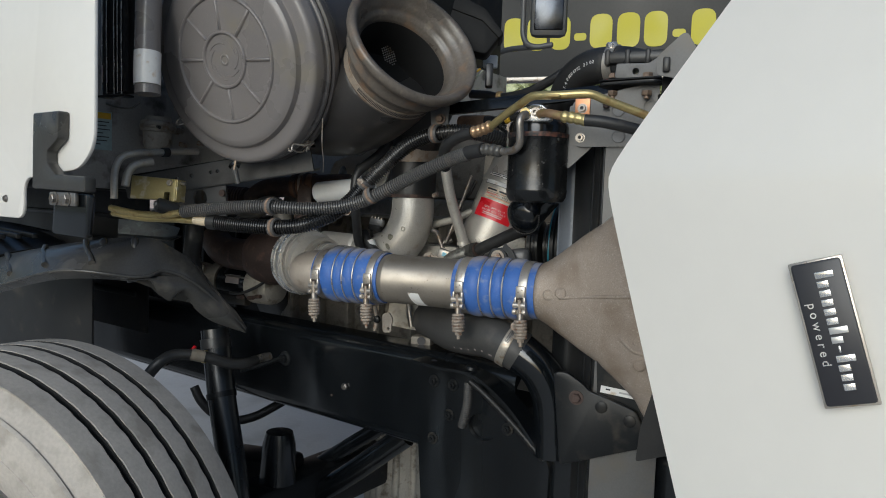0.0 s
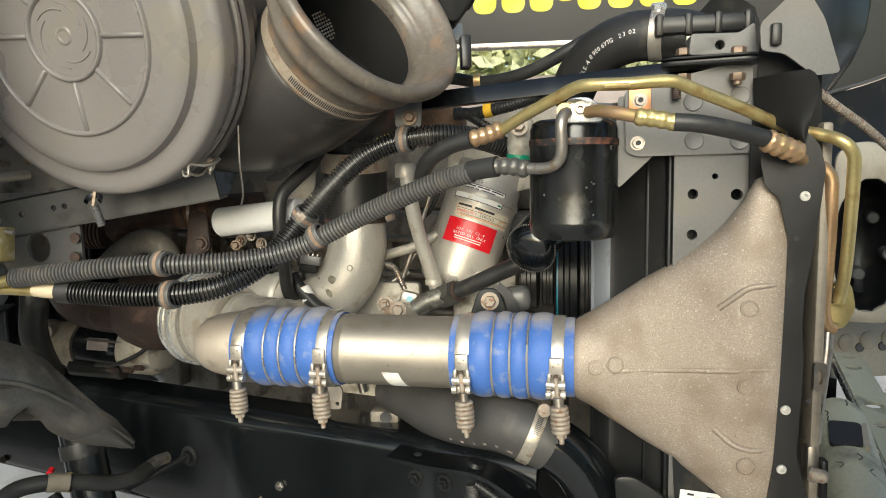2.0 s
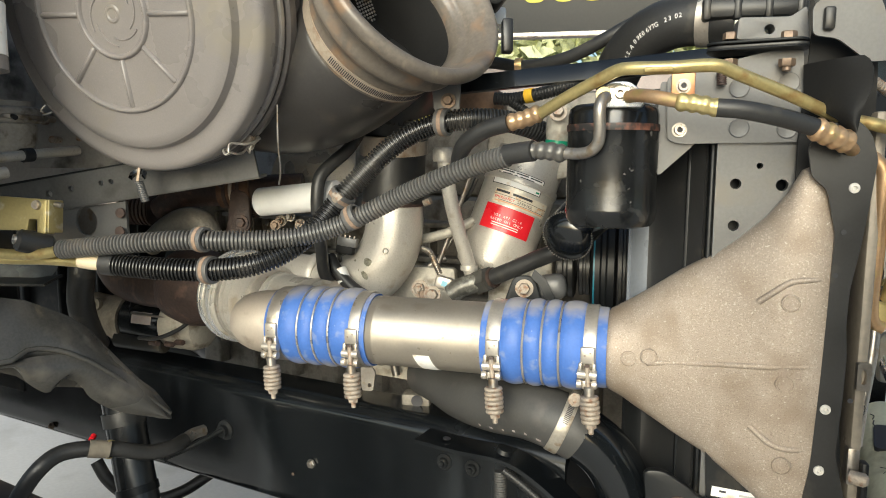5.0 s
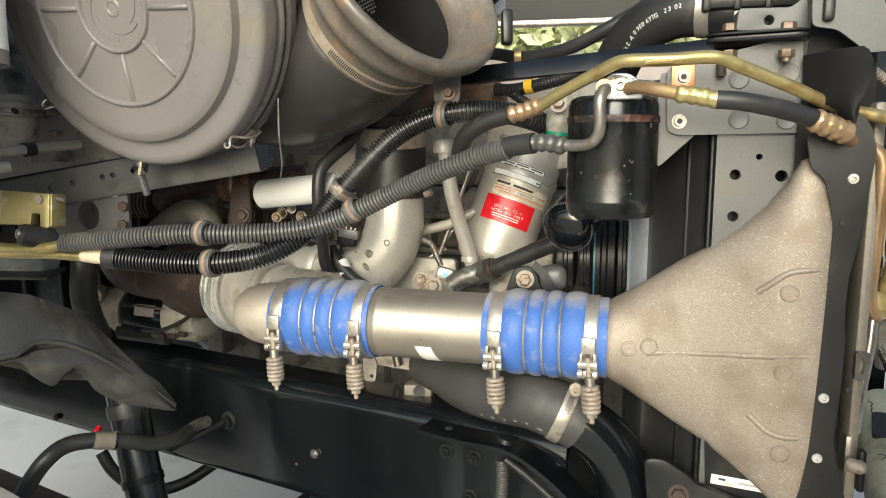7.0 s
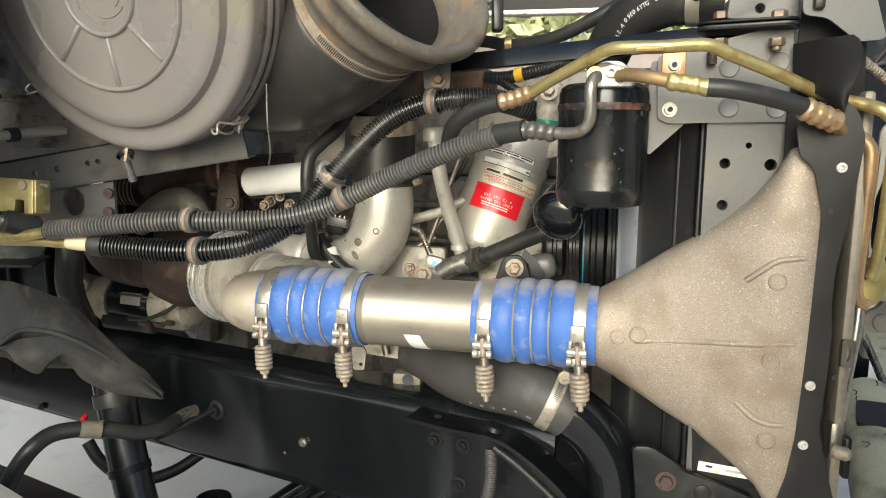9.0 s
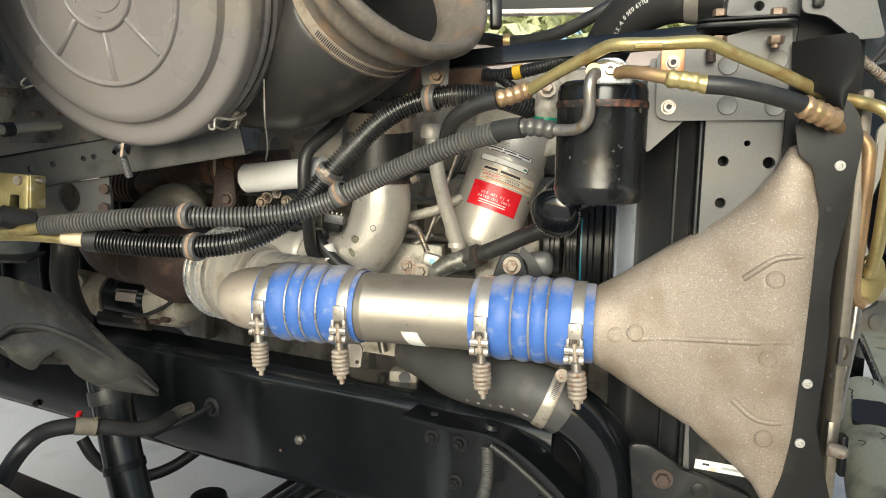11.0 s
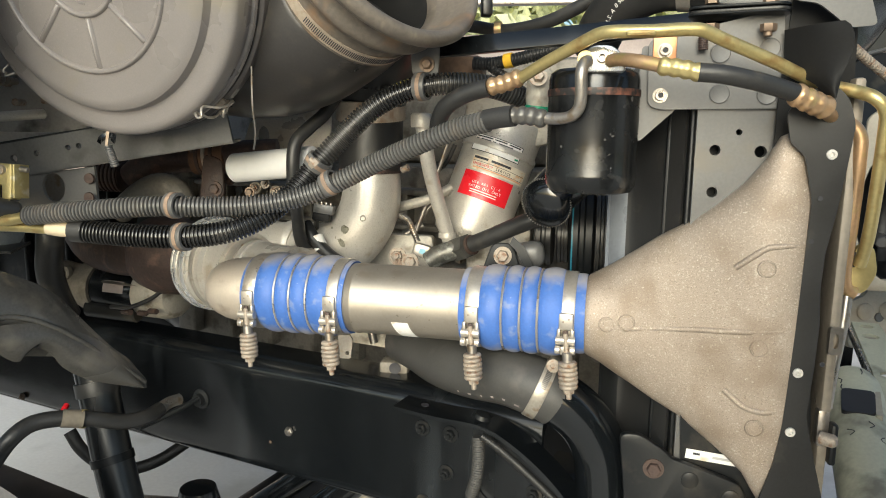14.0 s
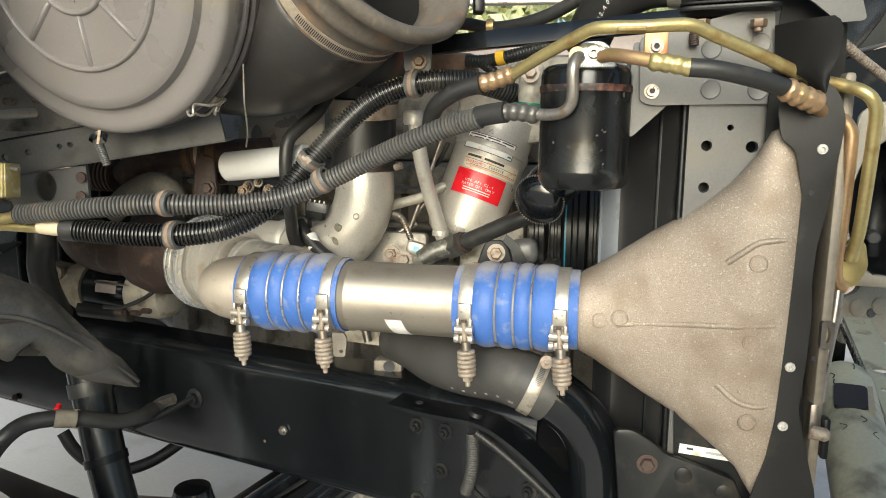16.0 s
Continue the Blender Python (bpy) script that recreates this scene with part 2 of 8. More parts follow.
# ---- mesh helpers ----
def thing(name, loc, label, category, group="", kind=""):
    ob = new(name)
    ob.empty_display_size = 0.05
    ob.location = loc
    return tagged(ob, label, category, group, kind)


def finish(bm, angle=38):
    bmesh.ops.recalc_face_normals(bm, faces=bm.faces[:])
    for fa in bm.faces:
        fa.smooth = True
    for e in bm.edges:
        if len(e.link_faces) == 2:
            e.smooth = e.calc_face_angle(0) < radians(angle)


def part(name, bm, material, parent=None, label="", angle=38):
    finish(bm, angle)
    me = bpy.data.meshes.new(name)
    bm.to_mesh(me)
    bm.free()
    me.materials.append(material)
    ob = new(name, me)
    if parent is not None:
        ob.parent = parent
        if parent.parent is None:
            ob.matrix_parent_inverse = Matrix.Translation(-parent.location)
    if label:
        ob["label"] = label
    return ob


def basis(origin, z, x=(1, 0, 0)):
    """A frame at origin whose z points along z and whose x lies near x."""
    z = Vector(z).normalized()
    x = Vector(x)
    y = z.cross(x)
    if y.length < 1e-4:
        y = z.cross(Vector((0, 1, 0)))
    y.normalize()
    x = y.cross(z)
    return Matrix(((x[0], y[0], z[0], origin[0]), (x[1], y[1], z[1], origin[1]), (x[2], y[2], z[2], origin[2]), (0, 0, 0, 1)))


def box(size, m=Matrix.Identity(4), bevel=0.002, bm=None, segs=2):
    b = bmesh.new()
    bmesh.ops.create_cube(b, size=1, matrix=Matrix.Diagonal((*size, 1)))
    if bevel:
        bmesh.ops.bevel(b, geom=b.edges[:], offset=bevel, segments=segs, affect="EDGES", profile=0.5)
    return merge(bm, b, m)


def merge(bm, b, m=Matrix.Identity(4)):
    bmesh.ops.transform(b, matrix=m, verts=b.verts[:])
    if bm is None:
        return b
    me = bpy.data.meshes.new("tmp")
    b.to_mesh(me)
    b.free()
    bm.from_mesh(me)
    bpy.data.meshes.remove(me)
    return bm


def lathe(profile, m=Matrix.Identity(4), segs=40, bm=None, arc=360.0):
    """Turns (radius, height) pairs about the z axis of m."""
    b = bmesh.new()
    full = arc >= 359.9
    rings = []
    for k in range(segs if full else segs + 1):
        a = radians(arc) * k / segs
        rings.append([b.verts.new((r * math.cos(a), r * math.sin(a), z)) for r, z in profile])
    for k in range(segs):
        p, q = rings[k], rings[(k + 1) % len(rings)]
        for i in range(len(profile) - 1):
            b.faces.new((p[i], q[i], q[i + 1], p[i + 1]))
    bmesh.ops.remove_doubles(b, verts=b.verts[:], dist=1e-5)
    return merge(bm, b, m)


def rod(a, b, r, segs=20, bm=None, bevel=0.0):
    """A straight round bar from a to b."""
    a, b = Vector(a), Vector(b)
    d = (b - a).length
    e = bevel
    prof = [(0, 0), (r - e, 0), (r, e), (r, d - e), (r - e, d), (0, d)] if e else [(0, 0), (r, 0), (r, d), (0, d)]
    return lathe(prof, basis(a, b - a), segs, bm)


def curve_points(points, step=0.01):
    """A smooth line through the points, at even steps."""
    pts = [Vector(p) for p in points]
    pts = [pts[0] * 2 - pts[1]] + pts + [pts[-1] * 2 - pts[-2]]
    line = []
    for i in range(1, len(pts) - 2):
        p0, p1, p2, p3 = pts[i - 1:i + 3]
        n = max(4, int((p2 - p1).length / 0.002))
        for k in range(n):
            t = k / n
            line.append(0.5 * (2 * p1 + (p2 - p0) * t + (2 * p0 - 5 * p1 + 4 * p2 - p3) * t * t + (3 * p1 - p0 - 3 * p2 + p3) * t ** 3))
    line.append(pts[-2])
    out, gone, last = [line[0]], 0.0, line[0]
    for p in line[1:]:
        gone += (p - last).length
        last = p
        if gone >= step:
            out.append(p)
            gone = 0.0
    if (out[-1] - line[-1]).length > step * 0.3:
        out.append(line[-1])
    return out


def sweep(line, radius, segs=16, bm=None, cap=True, squash=None):
    """A tube along a line of points; radius is a number or a list, one for each point."""
    b = bmesh.new()
    rs = radius if isinstance(radius, list) else [radius] * len(line)
    t0 = (line[1] - line[0]).normalized()
    side = t0.orthogonal().normalized()
    rings = []
    for i, p in enumerate(line):
        t = (line[min(i + 1, len(line) - 1)] - line[max(i - 1, 0)]).normalized()
        side = (side - t * side.dot(t)).normalized()
        up = t.cross(side)
        rings.append([b.verts.new(p + rs[i] * (math.cos(a) * side + math.sin(a) * up)) for a in (2 * math.pi * k / segs for k in range(segs))])
    for p, q in zip(rings, rings[1:]):
        for k in range(segs):
            b.faces.new((p[k], p[(k + 1) % segs], q[(k + 1) % segs], q[k]))
    if cap:
        b.faces.new(rings[0])
        b.faces.new(rings[-1])
    return merge(bm, b)


def tube(points, r, step=0.008, segs=16, bm=None):
    return sweep(curve_points(points, step), r, segs, bm)


def corrugated(points, r, pitch=0.0042, depth=0.0022, segs=18, bm=None):
    """A ribbed hose: square-shouldered rings along a smooth line."""
    base = curve_points(points, 0.004)
    seg, k, gone = [(q - p).length for p, q in zip(base, base[1:])], 0, 0.0
    total, line, rs = sum(seg), [], []
    cycle = ((0.0, -0.32), (0.16, -0.04), (0.38, 0.0), (0.58, -0.10), (0.68, -1.0), (0.92, -1.0))
    i = 0
    while True:
        f, d = cycle[i % 6]
        s = (i // 6 + f) * pitch
        if s >= total:
            break
        while k < len(seg) - 1 and gone + seg[k] < s:
            gone += seg[k]
            k += 1
        line.append(base[k].lerp(base[k + 1], (s - gone) / seg[k]))
        rs.append(r + d * depth)
        i += 1
    return sweep(line, rs, segs, bm)


def slab(outline, thick, m=Matrix.Identity(4), holes=(), bevel=0.0, bm=None):
    """A plate cut to the outline (x, y) in m's plane, rising by thick along z, with round holes (x, y, r) or (x, y, rx, ry)."""
    b = bmesh.new()
    loops = [list(outline)]
    for h in holes:
        rx, ry = h[2], h[3] if len(h) > 3 else h[2]
        loops.append([(h[0] + rx * math.cos(2 * math.pi * k / 18), h[1] + ry * math.sin(2 * math.pi * k / 18)) for k in range(18)])
    edges = []
    for loop in loops:
        vs = [b.verts.new((x, y, 0)) for x, y in loop]
        edges += [b.edges.new((vs[i], vs[(i + 1) % len(vs)])) for i in range(len(vs))]
    bmesh.ops.triangle_fill(b, use_beauty=True, use_dissolve=False, edges=edges)
    bmesh.ops.recalc_face_normals(b, faces=b.faces[:])
    top = bmesh.ops.extrude_face_region(b, geom=b.faces[:])
    bmesh.ops.translate(b, verts=[v for v in top["geom"] if isinstance(v, bmesh.types.BMVert)], vec=(0, 0, thick))
    if bevel:
        rim = [e for e in b.edges if len(e.link_faces) == 2 and e.calc_face_angle(0) > 1.0]
        bmesh.ops.bevel(b, geom=rim, offset=bevel, segments=2, affect="EDGES", profile=0.5)
    return merge(bm, b, m)


def round_outline(points, r, n=5):
    """Rounds the corners of a polygon by r."""
    out = []
    k = len(points)
    for i in range(k):
        p, a, b = (Vector((*points[j % k], 0)) for j in (i, i - 1, i + 1))
        d = min(r, 0.45 * (a - p).length, 0.45 * (b - p).length)
        s, e = p + (a - p).normalized() * d, p + (b - p).normalized() * d
        for j in range(n + 1):
            t = j / n
            q = s * (1 - t) ** 2 + p * 2 * t * (1 - t) + e * t * t
            out.append((q.x, q.y))
    return out


def hexbolt(origin, normal, r=0.009, h=0.007, washer=True, stud=0.0, bm=None, m6=6):
    f = basis(origin, normal)
    b = bm
    if washer:
        b = lathe([(0, 0), (r * 1.5, 0), (r * 1.5, 0.0018), (0, 0.0018)], f, 24, b)
    b = lathe([(0, 0.0018), (r, 0.0018), (r, h * 0.85), (r * 0.85, h), (0, h)], f, m6, b)
    if stud:
        b = lathe([(0, h), (r * 0.52, h), (r * 0.52, h + stud - 0.001), (r * 0.42, h + stud), (0, h + stud)], f, 14, b)
    return b


def text_part(name, body, size, m, material, parent, depth=0.0006, bold=0.0):
    cu = bpy.data.curves.new(name, "FONT")
    cu.body, cu.size, cu.extrude, cu.offset = body, size, depth, bold
    cu.align_x, cu.align_y = "CENTER", "CENTER"
    tmp = bpy.data.objects.new("tmp", cu)
    me = bpy.data.meshes.new_from_object(tmp)
    bpy.data.objects.remove(tmp)
    bpy.data.curves.remove(cu)
    b = bmesh.new()
    b.from_mesh(me)
    bpy.data.meshes.remove(me)
    bmesh.ops.transform(b, matrix=m, verts=b.verts[:])
    return part(name, b, material, parent)


# ---- ground and surroundings ----
def build_ground():
    b = bmesh.new()
    ys = (-150, -0.1, 150)
    vs = [[b.verts.new((x, y, 0)) for x in (-150, 150)] for y in ys]
    for k in range(2):
        # near half, out of view, is greyer to dim reflections and bounce
        b.faces.new((vs[k][0], vs[k][1], vs[k + 1][1], vs[k + 1][0])).material_index = 1 - k
    ob = tagged(part("ground", b, CONCRETE), "pale concrete yard, greyer on the unseen near side", "ground", kind="structure")
    ob.data.materials.append(NEAR_GROUND)


SIGN_X, SIGN_Y, SIGN_TURN = -0.6, 4.0, 17.0


def sign_frame(u, z, off=0.0):
    """A frame on the sign's face: x along it, y up, z towards the truck."""
    a = radians(SIGN_TURN)
    c = Vector((SIGN_X, SIGN_Y, 0)) + u * Vector((math.cos(a), math.sin(a), 0)) + off * Vector((math.sin(a), -math.cos(a), 0))
    return basis((c.x, c.y, z), (math.sin(a), -math.cos(a), 0), (math.cos(a), math.sin(a), 0))


def build_sign():
    root = thing("sign_board", (SIGN_X, SIGN_Y, 0), "large black sign board with white and yellow lettering", "sign")
    part("board", box((9.0, 2.6, 0.06), sign_frame(-0.5, 3.5, -0.03), 0.004), SIGN_BLACK, root)
    part("bottom_rail", box((9.0, 0.035, 0.08), sign_frame(-0.5, 2.183, -0.03), 0.004), STEEL, root)
    for u in (-4.6, 0.9, 3.6):
        part("post", box((0.09, 4.8, 0.09), sign_frame(u, 2.4, -0.11), 0.006), STEEL, root)
    for ch, u in zip("EVERYMONTH", (-1.38, -1.19, -0.985, -0.79, -0.60, -0.32, -0.07, 0.19, 0.43, 0.67)):
        text_part("letter", ch, 0.33, sign_frame(u, 2.955, 0.004), WHITE, root, 0.003, 0.012)
    # the telephone number, as plain bars
    for u, w, h in ((-1.38, .15, .25), (-1.20, .15, .25), (-1.025, .15, .25), (-0.875, .09, .055), (-0.725, .16, .25), (-0.53, .16, .25),
                    (-0.34, .16, .25), (-0.18, .09, .055), (-0.02, .16, .25), (0.185, .17, .25), (0.39, .17, .25), (0.60, .17, .25)):
        part("bar", slab(round_outline([(-w / 2, -h / 2), (w / 2, -h / 2), (w / 2, h / 2), (-w / 2, h / 2)], 0.07), 0.004,
                         sign_frame(u, 2.52 if h > .1 else 2.485, 0.002)), YELLOW, root)


def build_far_wall():
    b = box((14, 2.02, 0.2), sign_frame(-0.5, 1.01, -0.45), 0.01)
    tagged(part("wall_far", b, WALL_MAUVE), "mauve grey rendered block wall", "wall", kind="structure")


def build_hedge():
    rng = random.Random(4)
    b = bmesh.new()
    for _ in range(16000):
        c = sign_frame(rng.uniform(-11, 11), rng.uniform(2.2, 6.0), rng.uniform(-9.0, -7.0)).translation
        n = Vector((rng.gauss(0, 1), rng.gauss(0, 1), rng.gauss(0.4, 1)))
        m = basis(c, n, (rng.gauss(0, 1), rng.gauss(0, 1), 0.2))
        s = rng.uniform(0.14, 0.28)
        vs = [b.verts.new(m @ Vector(p)) for p in ((-s, 0, 0), (0, -s * .45, s * .12), (s, 0, 0), (0, s * .45, s * .12))]
        b.faces.new(vs)
    tagged(part("hedge", b, LEAF), "yellow-green hedge behind the wall, paled as sun glare", "hedge", kind="stuff")


# ---- the frame rails ----
RAIL_Y = 0.14


def rail_section(x0, x1, y, z0, z1, side):
    """A C channel along x; side is -1 where the web faces outboard."""
    t, w, r = 0.009, 0.085, 0.030
    bend = [(r - r * math.sin(a), r - r * math.cos(a)) for a in (math.pi / 2 * k / 8 for k in range(9))]
    prof = [(p, z0 + q) for p, q in reversed(bend)] + [(w, z0), (w, z0 + t), (r + t, z0 + t), (t, z0 + t + r), (t, z1 - t - r), (r + t, z1 - t), (w, z1 - t), (w, z1)] + [(p, z1 - q) for p, q in bend]
    b = bmesh.new()
    rings = [[b.verts.new((x, y - side * p, z)) for p, z in prof] for x in (x0, x1)]
    n = len(prof)
    for k in range(n):
        b.faces.new((rings[0][k], rings[0][(k + 1) % n], rings[1][(k + 1) % n], rings[1][k]))
    b.faces.new(rings[0])
    b.faces.new(rings[1])
    return b


def build_rails():
    root = thing("frame_rail", (0, RAIL_Y, 0.67), "glossy black steel chassis rail with bolt heads", "chassis rail", "chassis rails")
    part("channel", rail_section(-3.2, 0.155, RAIL_Y, 0.673, 0.893, -1), BLACK_STEEL, root)
    part("rail_end", rail_section(0.155, 0.62, RAIL_Y + 0.002, 0.60, 0.80, -1), BLACK_STEEL, root)
    for x, z, r in ((-0.308, 0.772, 0.0085), (-0.352, 0.742, 0.003), (-1.06, 0.70, 0.008)):
        part("bolt", hexbolt((x, RAIL_Y, z), (0, -1, 0), r, r * 0.9, False, r * 0.4), DULL_BOLT if r < 0.0085 else STEEL, root)
    far = thing("frame_rail", (0, RAIL_Y + 0.86, 0.67), "glossy black far chassis rail", "chassis rail", "chassis rails")
    part("channel", rail_section(-3.2, 0.62, RAIL_Y + 0.86, 0.673, 0.893, 1), BLACK_STEEL, far)
    for x in (-1.2, -0.7, -0.2, 0.3):
        part("bolt", hexbolt((x, RAIL_Y + 0.775, 0.78), (0, -1, 0), 0.010, 0.009), BLACK_SATIN, far)


# ---- wheel ----
def build_wheel():
    c, R, W, steer = Vector((-0.548, -0.494, 0.462)), 0.462, 0.29, -16.0
    a = radians(steer)
    axis = Vector((-math.sin(a), -math.cos(a), 0))
    m = basis(c, axis, (0, 0, 1))
    root = thing("front_axle", (-0.55, 0.4, 0.42), "black front axle with leaf springs and a dusty ribbed tyre", "axle")
    part("beam", box((0.12, 1.7, 0.13), pose(-0.55, 0.55, 0.42), 0.02), BLACK_SATIN, root)
    for k in range(2):
        part("leaf_spring", box((1.5, 0.085, 0.022), pose(-0.9, 0.20, 0.40 - 0.03 * k, 0, 2, 0), 0.004), mat("brown leaf spring", (0.05, 0.038, 0.03), 0.6) if k == 0 else BLACK_SATIN, root)
    h = W / 2
    ribs = 4
    prof = [(0.29, -h * .86), (0.34, -h), (0.39, -h * 1.0), (R - .035, -h * .93), (R - 0.012, -h * .84)]
    tw = h * 0.86
    g = 0.015
    edges = [-tw + 2 * tw * k / (ribs + 1) for k in range(ribs + 2)]
    crown = lambda z: R - 0.006 * (z / tw) ** 2
    zs = []
    for k in range(ribs + 1):
        z0 = edges[k] + (g / 2 if k else 0)
        z1 = edges[k + 1] - (g / 2 if k < ribs else 0)
        zs.append((z0, z1))
    for k, (z0, z1) in enumerate(zs):
        if k:
            prof.append((crown(z0) - 0.014, z0 - g * .2))
        prof += [(crown(z0) - 0.0005, z0), (crown((z0 + z1) / 2), (z0 + z1) / 2), (crown(z1) - 0.0005, z1)]
        if k < ribs:
            prof.append((crown(z1) - 0.014, z1 + g * .2))
    prof += [(R - 0.012, h * .84), (R - .035, h * .93), (0.405, h * .985), (0.40, h * 1.005), (0.385, h), (0.34, h), (0.29, h * .86)]
    b = lathe(prof, Matrix.Identity(4), 264)
    for v in b.verts:
        near = min(edges[1:-1], key=lambda e: abs(e - v.co.z))
        if v.co.xy.length > R - 0.03 and abs(v.co.z - near) < g * 0.6:
            k = int((math.atan2(v.co.y, v.co.x) / (2 * math.pi) % 1.0) * 264 + 0.5)
            v.co.z += 0.0008 if k % 4 < 2 else -0.0008
    tyre = part("wheel", merge(None, b, m), TYRE, root, "dusty ribbed truck tyre")
    # near-black liners carry the shade of the grooves in their colour
    for k in range(ribs):
        z = edges[k + 1]
        part("groove", lathe([(crown(z) - 0.0012, z - g * .5 + .0014), (crown(z) - 0.0115, z - g * .3 + .0014), (crown(z) - 0.0115, z + g * .3 - .0014), (crown(z) - 0.0012, z + g * .5 - .0014)], m, 160), GROOVE_SHADE, tyre)
    for z, r in ((h * 1.003, 0.415), (h * 1.003, 0.36)):
        part("sidewall_ring", lathe([(r - .004, z - .004), (r, z + .001), (r + .004, z - .004)], m, 96), TYRE, tyre)
    part("rim", lathe([(0.30, -h * .8), (0.285, -h * .7), (0.27, h * .3), (0.285, h * .7), (0.30, h * .85), (0.295, h * .9), (0.27, h * .8), (0.25, h * .4), (0.10, h * .2), (0.08, h * .75), (0, h * .8)], m, 60), STEEL, tyre)


# ---- white bodywork ----
def sheet(grid, thick, bm=None):
    """A curved sheet from rows of points, with thickness."""
    b = bmesh.new()
    vs = [[b.verts.new(p) for p in row] for row in grid]
    for r, q in zip(vs, vs[1:]):
        for i in range(len(r) - 1):
            b.faces.new((r[i], r[i + 1], q[i + 1], q[i]))
    bmesh.ops.recalc_face_normals(b, faces=b.faces[:])
    bmesh.ops.solidify(b, geom=b.faces[:], thickness=thick)
    return merge(bm, b)


def build_hood():
    root = thing("hood", (1.0, -0.53, 0.8), "cream white tilted-open truck hood with black inner liner", "truck hood")
    # outer side skin, rear edge with its corner at x 0.604, z 1.246
    rows = []
    zs = [0.35 + 0.0805 * k for k in range(11)] + [1.19, 1.205, 1.215, 1.222, 1.230, 1.238, 1.246, 1.254, 1.262, 1.272, 1.287, 1.31] + [1.35 + 0.085 * k for k in range(11)]
    for z in zs:
        d = z - 1.244
        bend = math.hypot(d, 0.012) - 0.012
        x0 = 0.598 + (0.292 if d < 0 else 0.72) * bend
        row = []
        for i in range(15):
            u = i / 14
            x = x0 + (2.3 - x0) * u
            y = -0.511 - 0.078 * (1 - math.exp(-u / 0.08)) + 0.15 * max(0, u - 0.5) ** 2 + 0.03 * (z - 1.2) ** 2
            row.append((x, y, z))
        rows.append(row)
    part("outer_skin", sheet(rows, 0.006), WHITE_PAINT, root)
    inner = [[(x + 0.012, y + 0.02, z) for x, y, z in row] for row in rows]
    part("inner_skin", sheet(inner, 0.005), BLACK_SATIN, root)
    # rolled rear lip and underside of the far half of the opened hood
    edge = curve_points([(0.699, 1.125, 1.976), (0.64, 1.091, 1.858), (0.608, 1.073, 1.831), (0.574, 1.053, 1.766), (0.549, 1.039, 1.733), (0.541, 1.033, 1.674), (0.524, 1.022, 1.608), (0.508, 1.012, 1.549), (0.504, 1.009, 1.503), (0.509, 1.01, 1.451), (0.502, 1.006, 1.405)], 0.012)
    inner_edge = curve_points([(0.753, 1.222, 2.001), (0.682, 1.182, 1.878), (0.669, 1.172, 1.797), (0.667, 1.169, 1.688), (0.652, 1.159, 1.606), (0.617, 1.138, 1.535), (0.569, 1.089, 1.468)], 0.012)
    outer_edge = curve_points([(1.438, 1.872, 2.43), (1.441, 1.867, 2.196), (1.443, 1.865, 2.041), (1.445, 1.862, 1.869)], 0.02)
    pick = lambda line, u: line[min(len(line) - 1, int(u * (len(line) - 1) + 0.5))]
    rows = []
    for k in range(40):
        a, b = pick(edge, k / 39), pick(inner_edge, k / 39)
        rows.append([a.lerp(b, i / 10) + Vector((0.1, -0.9, 0.1)) * 0.03 * math.sin(math.pi * i / 10) for i in range(11)])
    part("rear_lip", sheet(rows, 0.006), BLACK_STEEL, root, angle=60)
    rows = []
    for k in range(10):
        v = k / 9
        a, b = pick(inner_edge, v), pick(outer_edge, v)
        rows.append([a.lerp(b, i / 9) + Vector((0, 0.05, 0)) * math.sin(math.pi * i / 9) for i in range(10)])
    part("underside", sheet(rows, 0.008), UNDER_GREY, root, "olive grey ribbed underside")
    rows = []
    top = curve_points([(0.503, 1.029, 1.433), (0.544, 1.052, 1.455), (0.59, 1.089, 1.478), (0.696, 1.18, 1.514), (0.837, 1.303, 1.579), (0.997, 1.446, 1.652)], 0.03)
    for p in top:
        rows.append([p + Vector((0.0, 0.03 * math.sin(k), -0.045 * k)) for k in range(9)])
    part("lower_liner", sheet(rows, 0.006), BLACK_SATIN, root, "black lower liner")
    part("flange_edge", tube([p + Vector((0, -0.012, 0.006)) for p in top[2:]], 0.004, 0.02, 8), GREY_STEEL, root)
    flap = [(0.356, 0.683, 1.649), (0.386, 0.702, 1.648), (0.425, 0.727, 1.624), (0.434, 0.731, 1.593), (0.455, 0.744, 1.57), (0.45, 0.738, 1.534), (0.47, 0.75, 1.495), (0.481, 0.756, 1.46)]
    part("rubber_flap", sheet([[Vector(p), Vector(p) + Vector((-0.03, 0.01, -0.03)), Vector(p) + Vector((-0.07, 0.02, -0.06))] for p in flap], 0.004), RUBBER, root, "torn black rubber flap")
    part("hinge_strut", box((0.10, 0.12, 0.55), pose(1.30, -0.42, 0.275), 0.02), BLACK_SATIN, root)
    part("lower_skirt", box((0.6, 0.03, 0.5), pose(1.5, -0.50, 0.36), 0.01), BLACK_SATIN, root)
    # the rounded wheel-arch lip behind the rear edge
    b = bmesh.new()
    bmesh.ops.create_uvsphere(b, u_segments=32, v_segments=20, radius=1)
    m = Matrix.Translation((0.725, -0.235, 1.185)) @ Euler((0.0, 0.12, 0.12)).to_matrix().to_4x4() @ Matrix.Diagonal((0.185, 0.09, 0.072, 1))
    part("arch_lip", merge(None, b, m), mat("glossy dark olive plastic", (0.060, 0.066, 0.045), 0.24, vary=0.2, bump=0.0), root)
    badge = part("badge", box((0.0285, 0.090, 0.004), basis((0.7745, -0.572, 1.149), (0, -1, 0), (0.955, 0, 0.29)), 0.002), INK, root, "black badge with silver script")
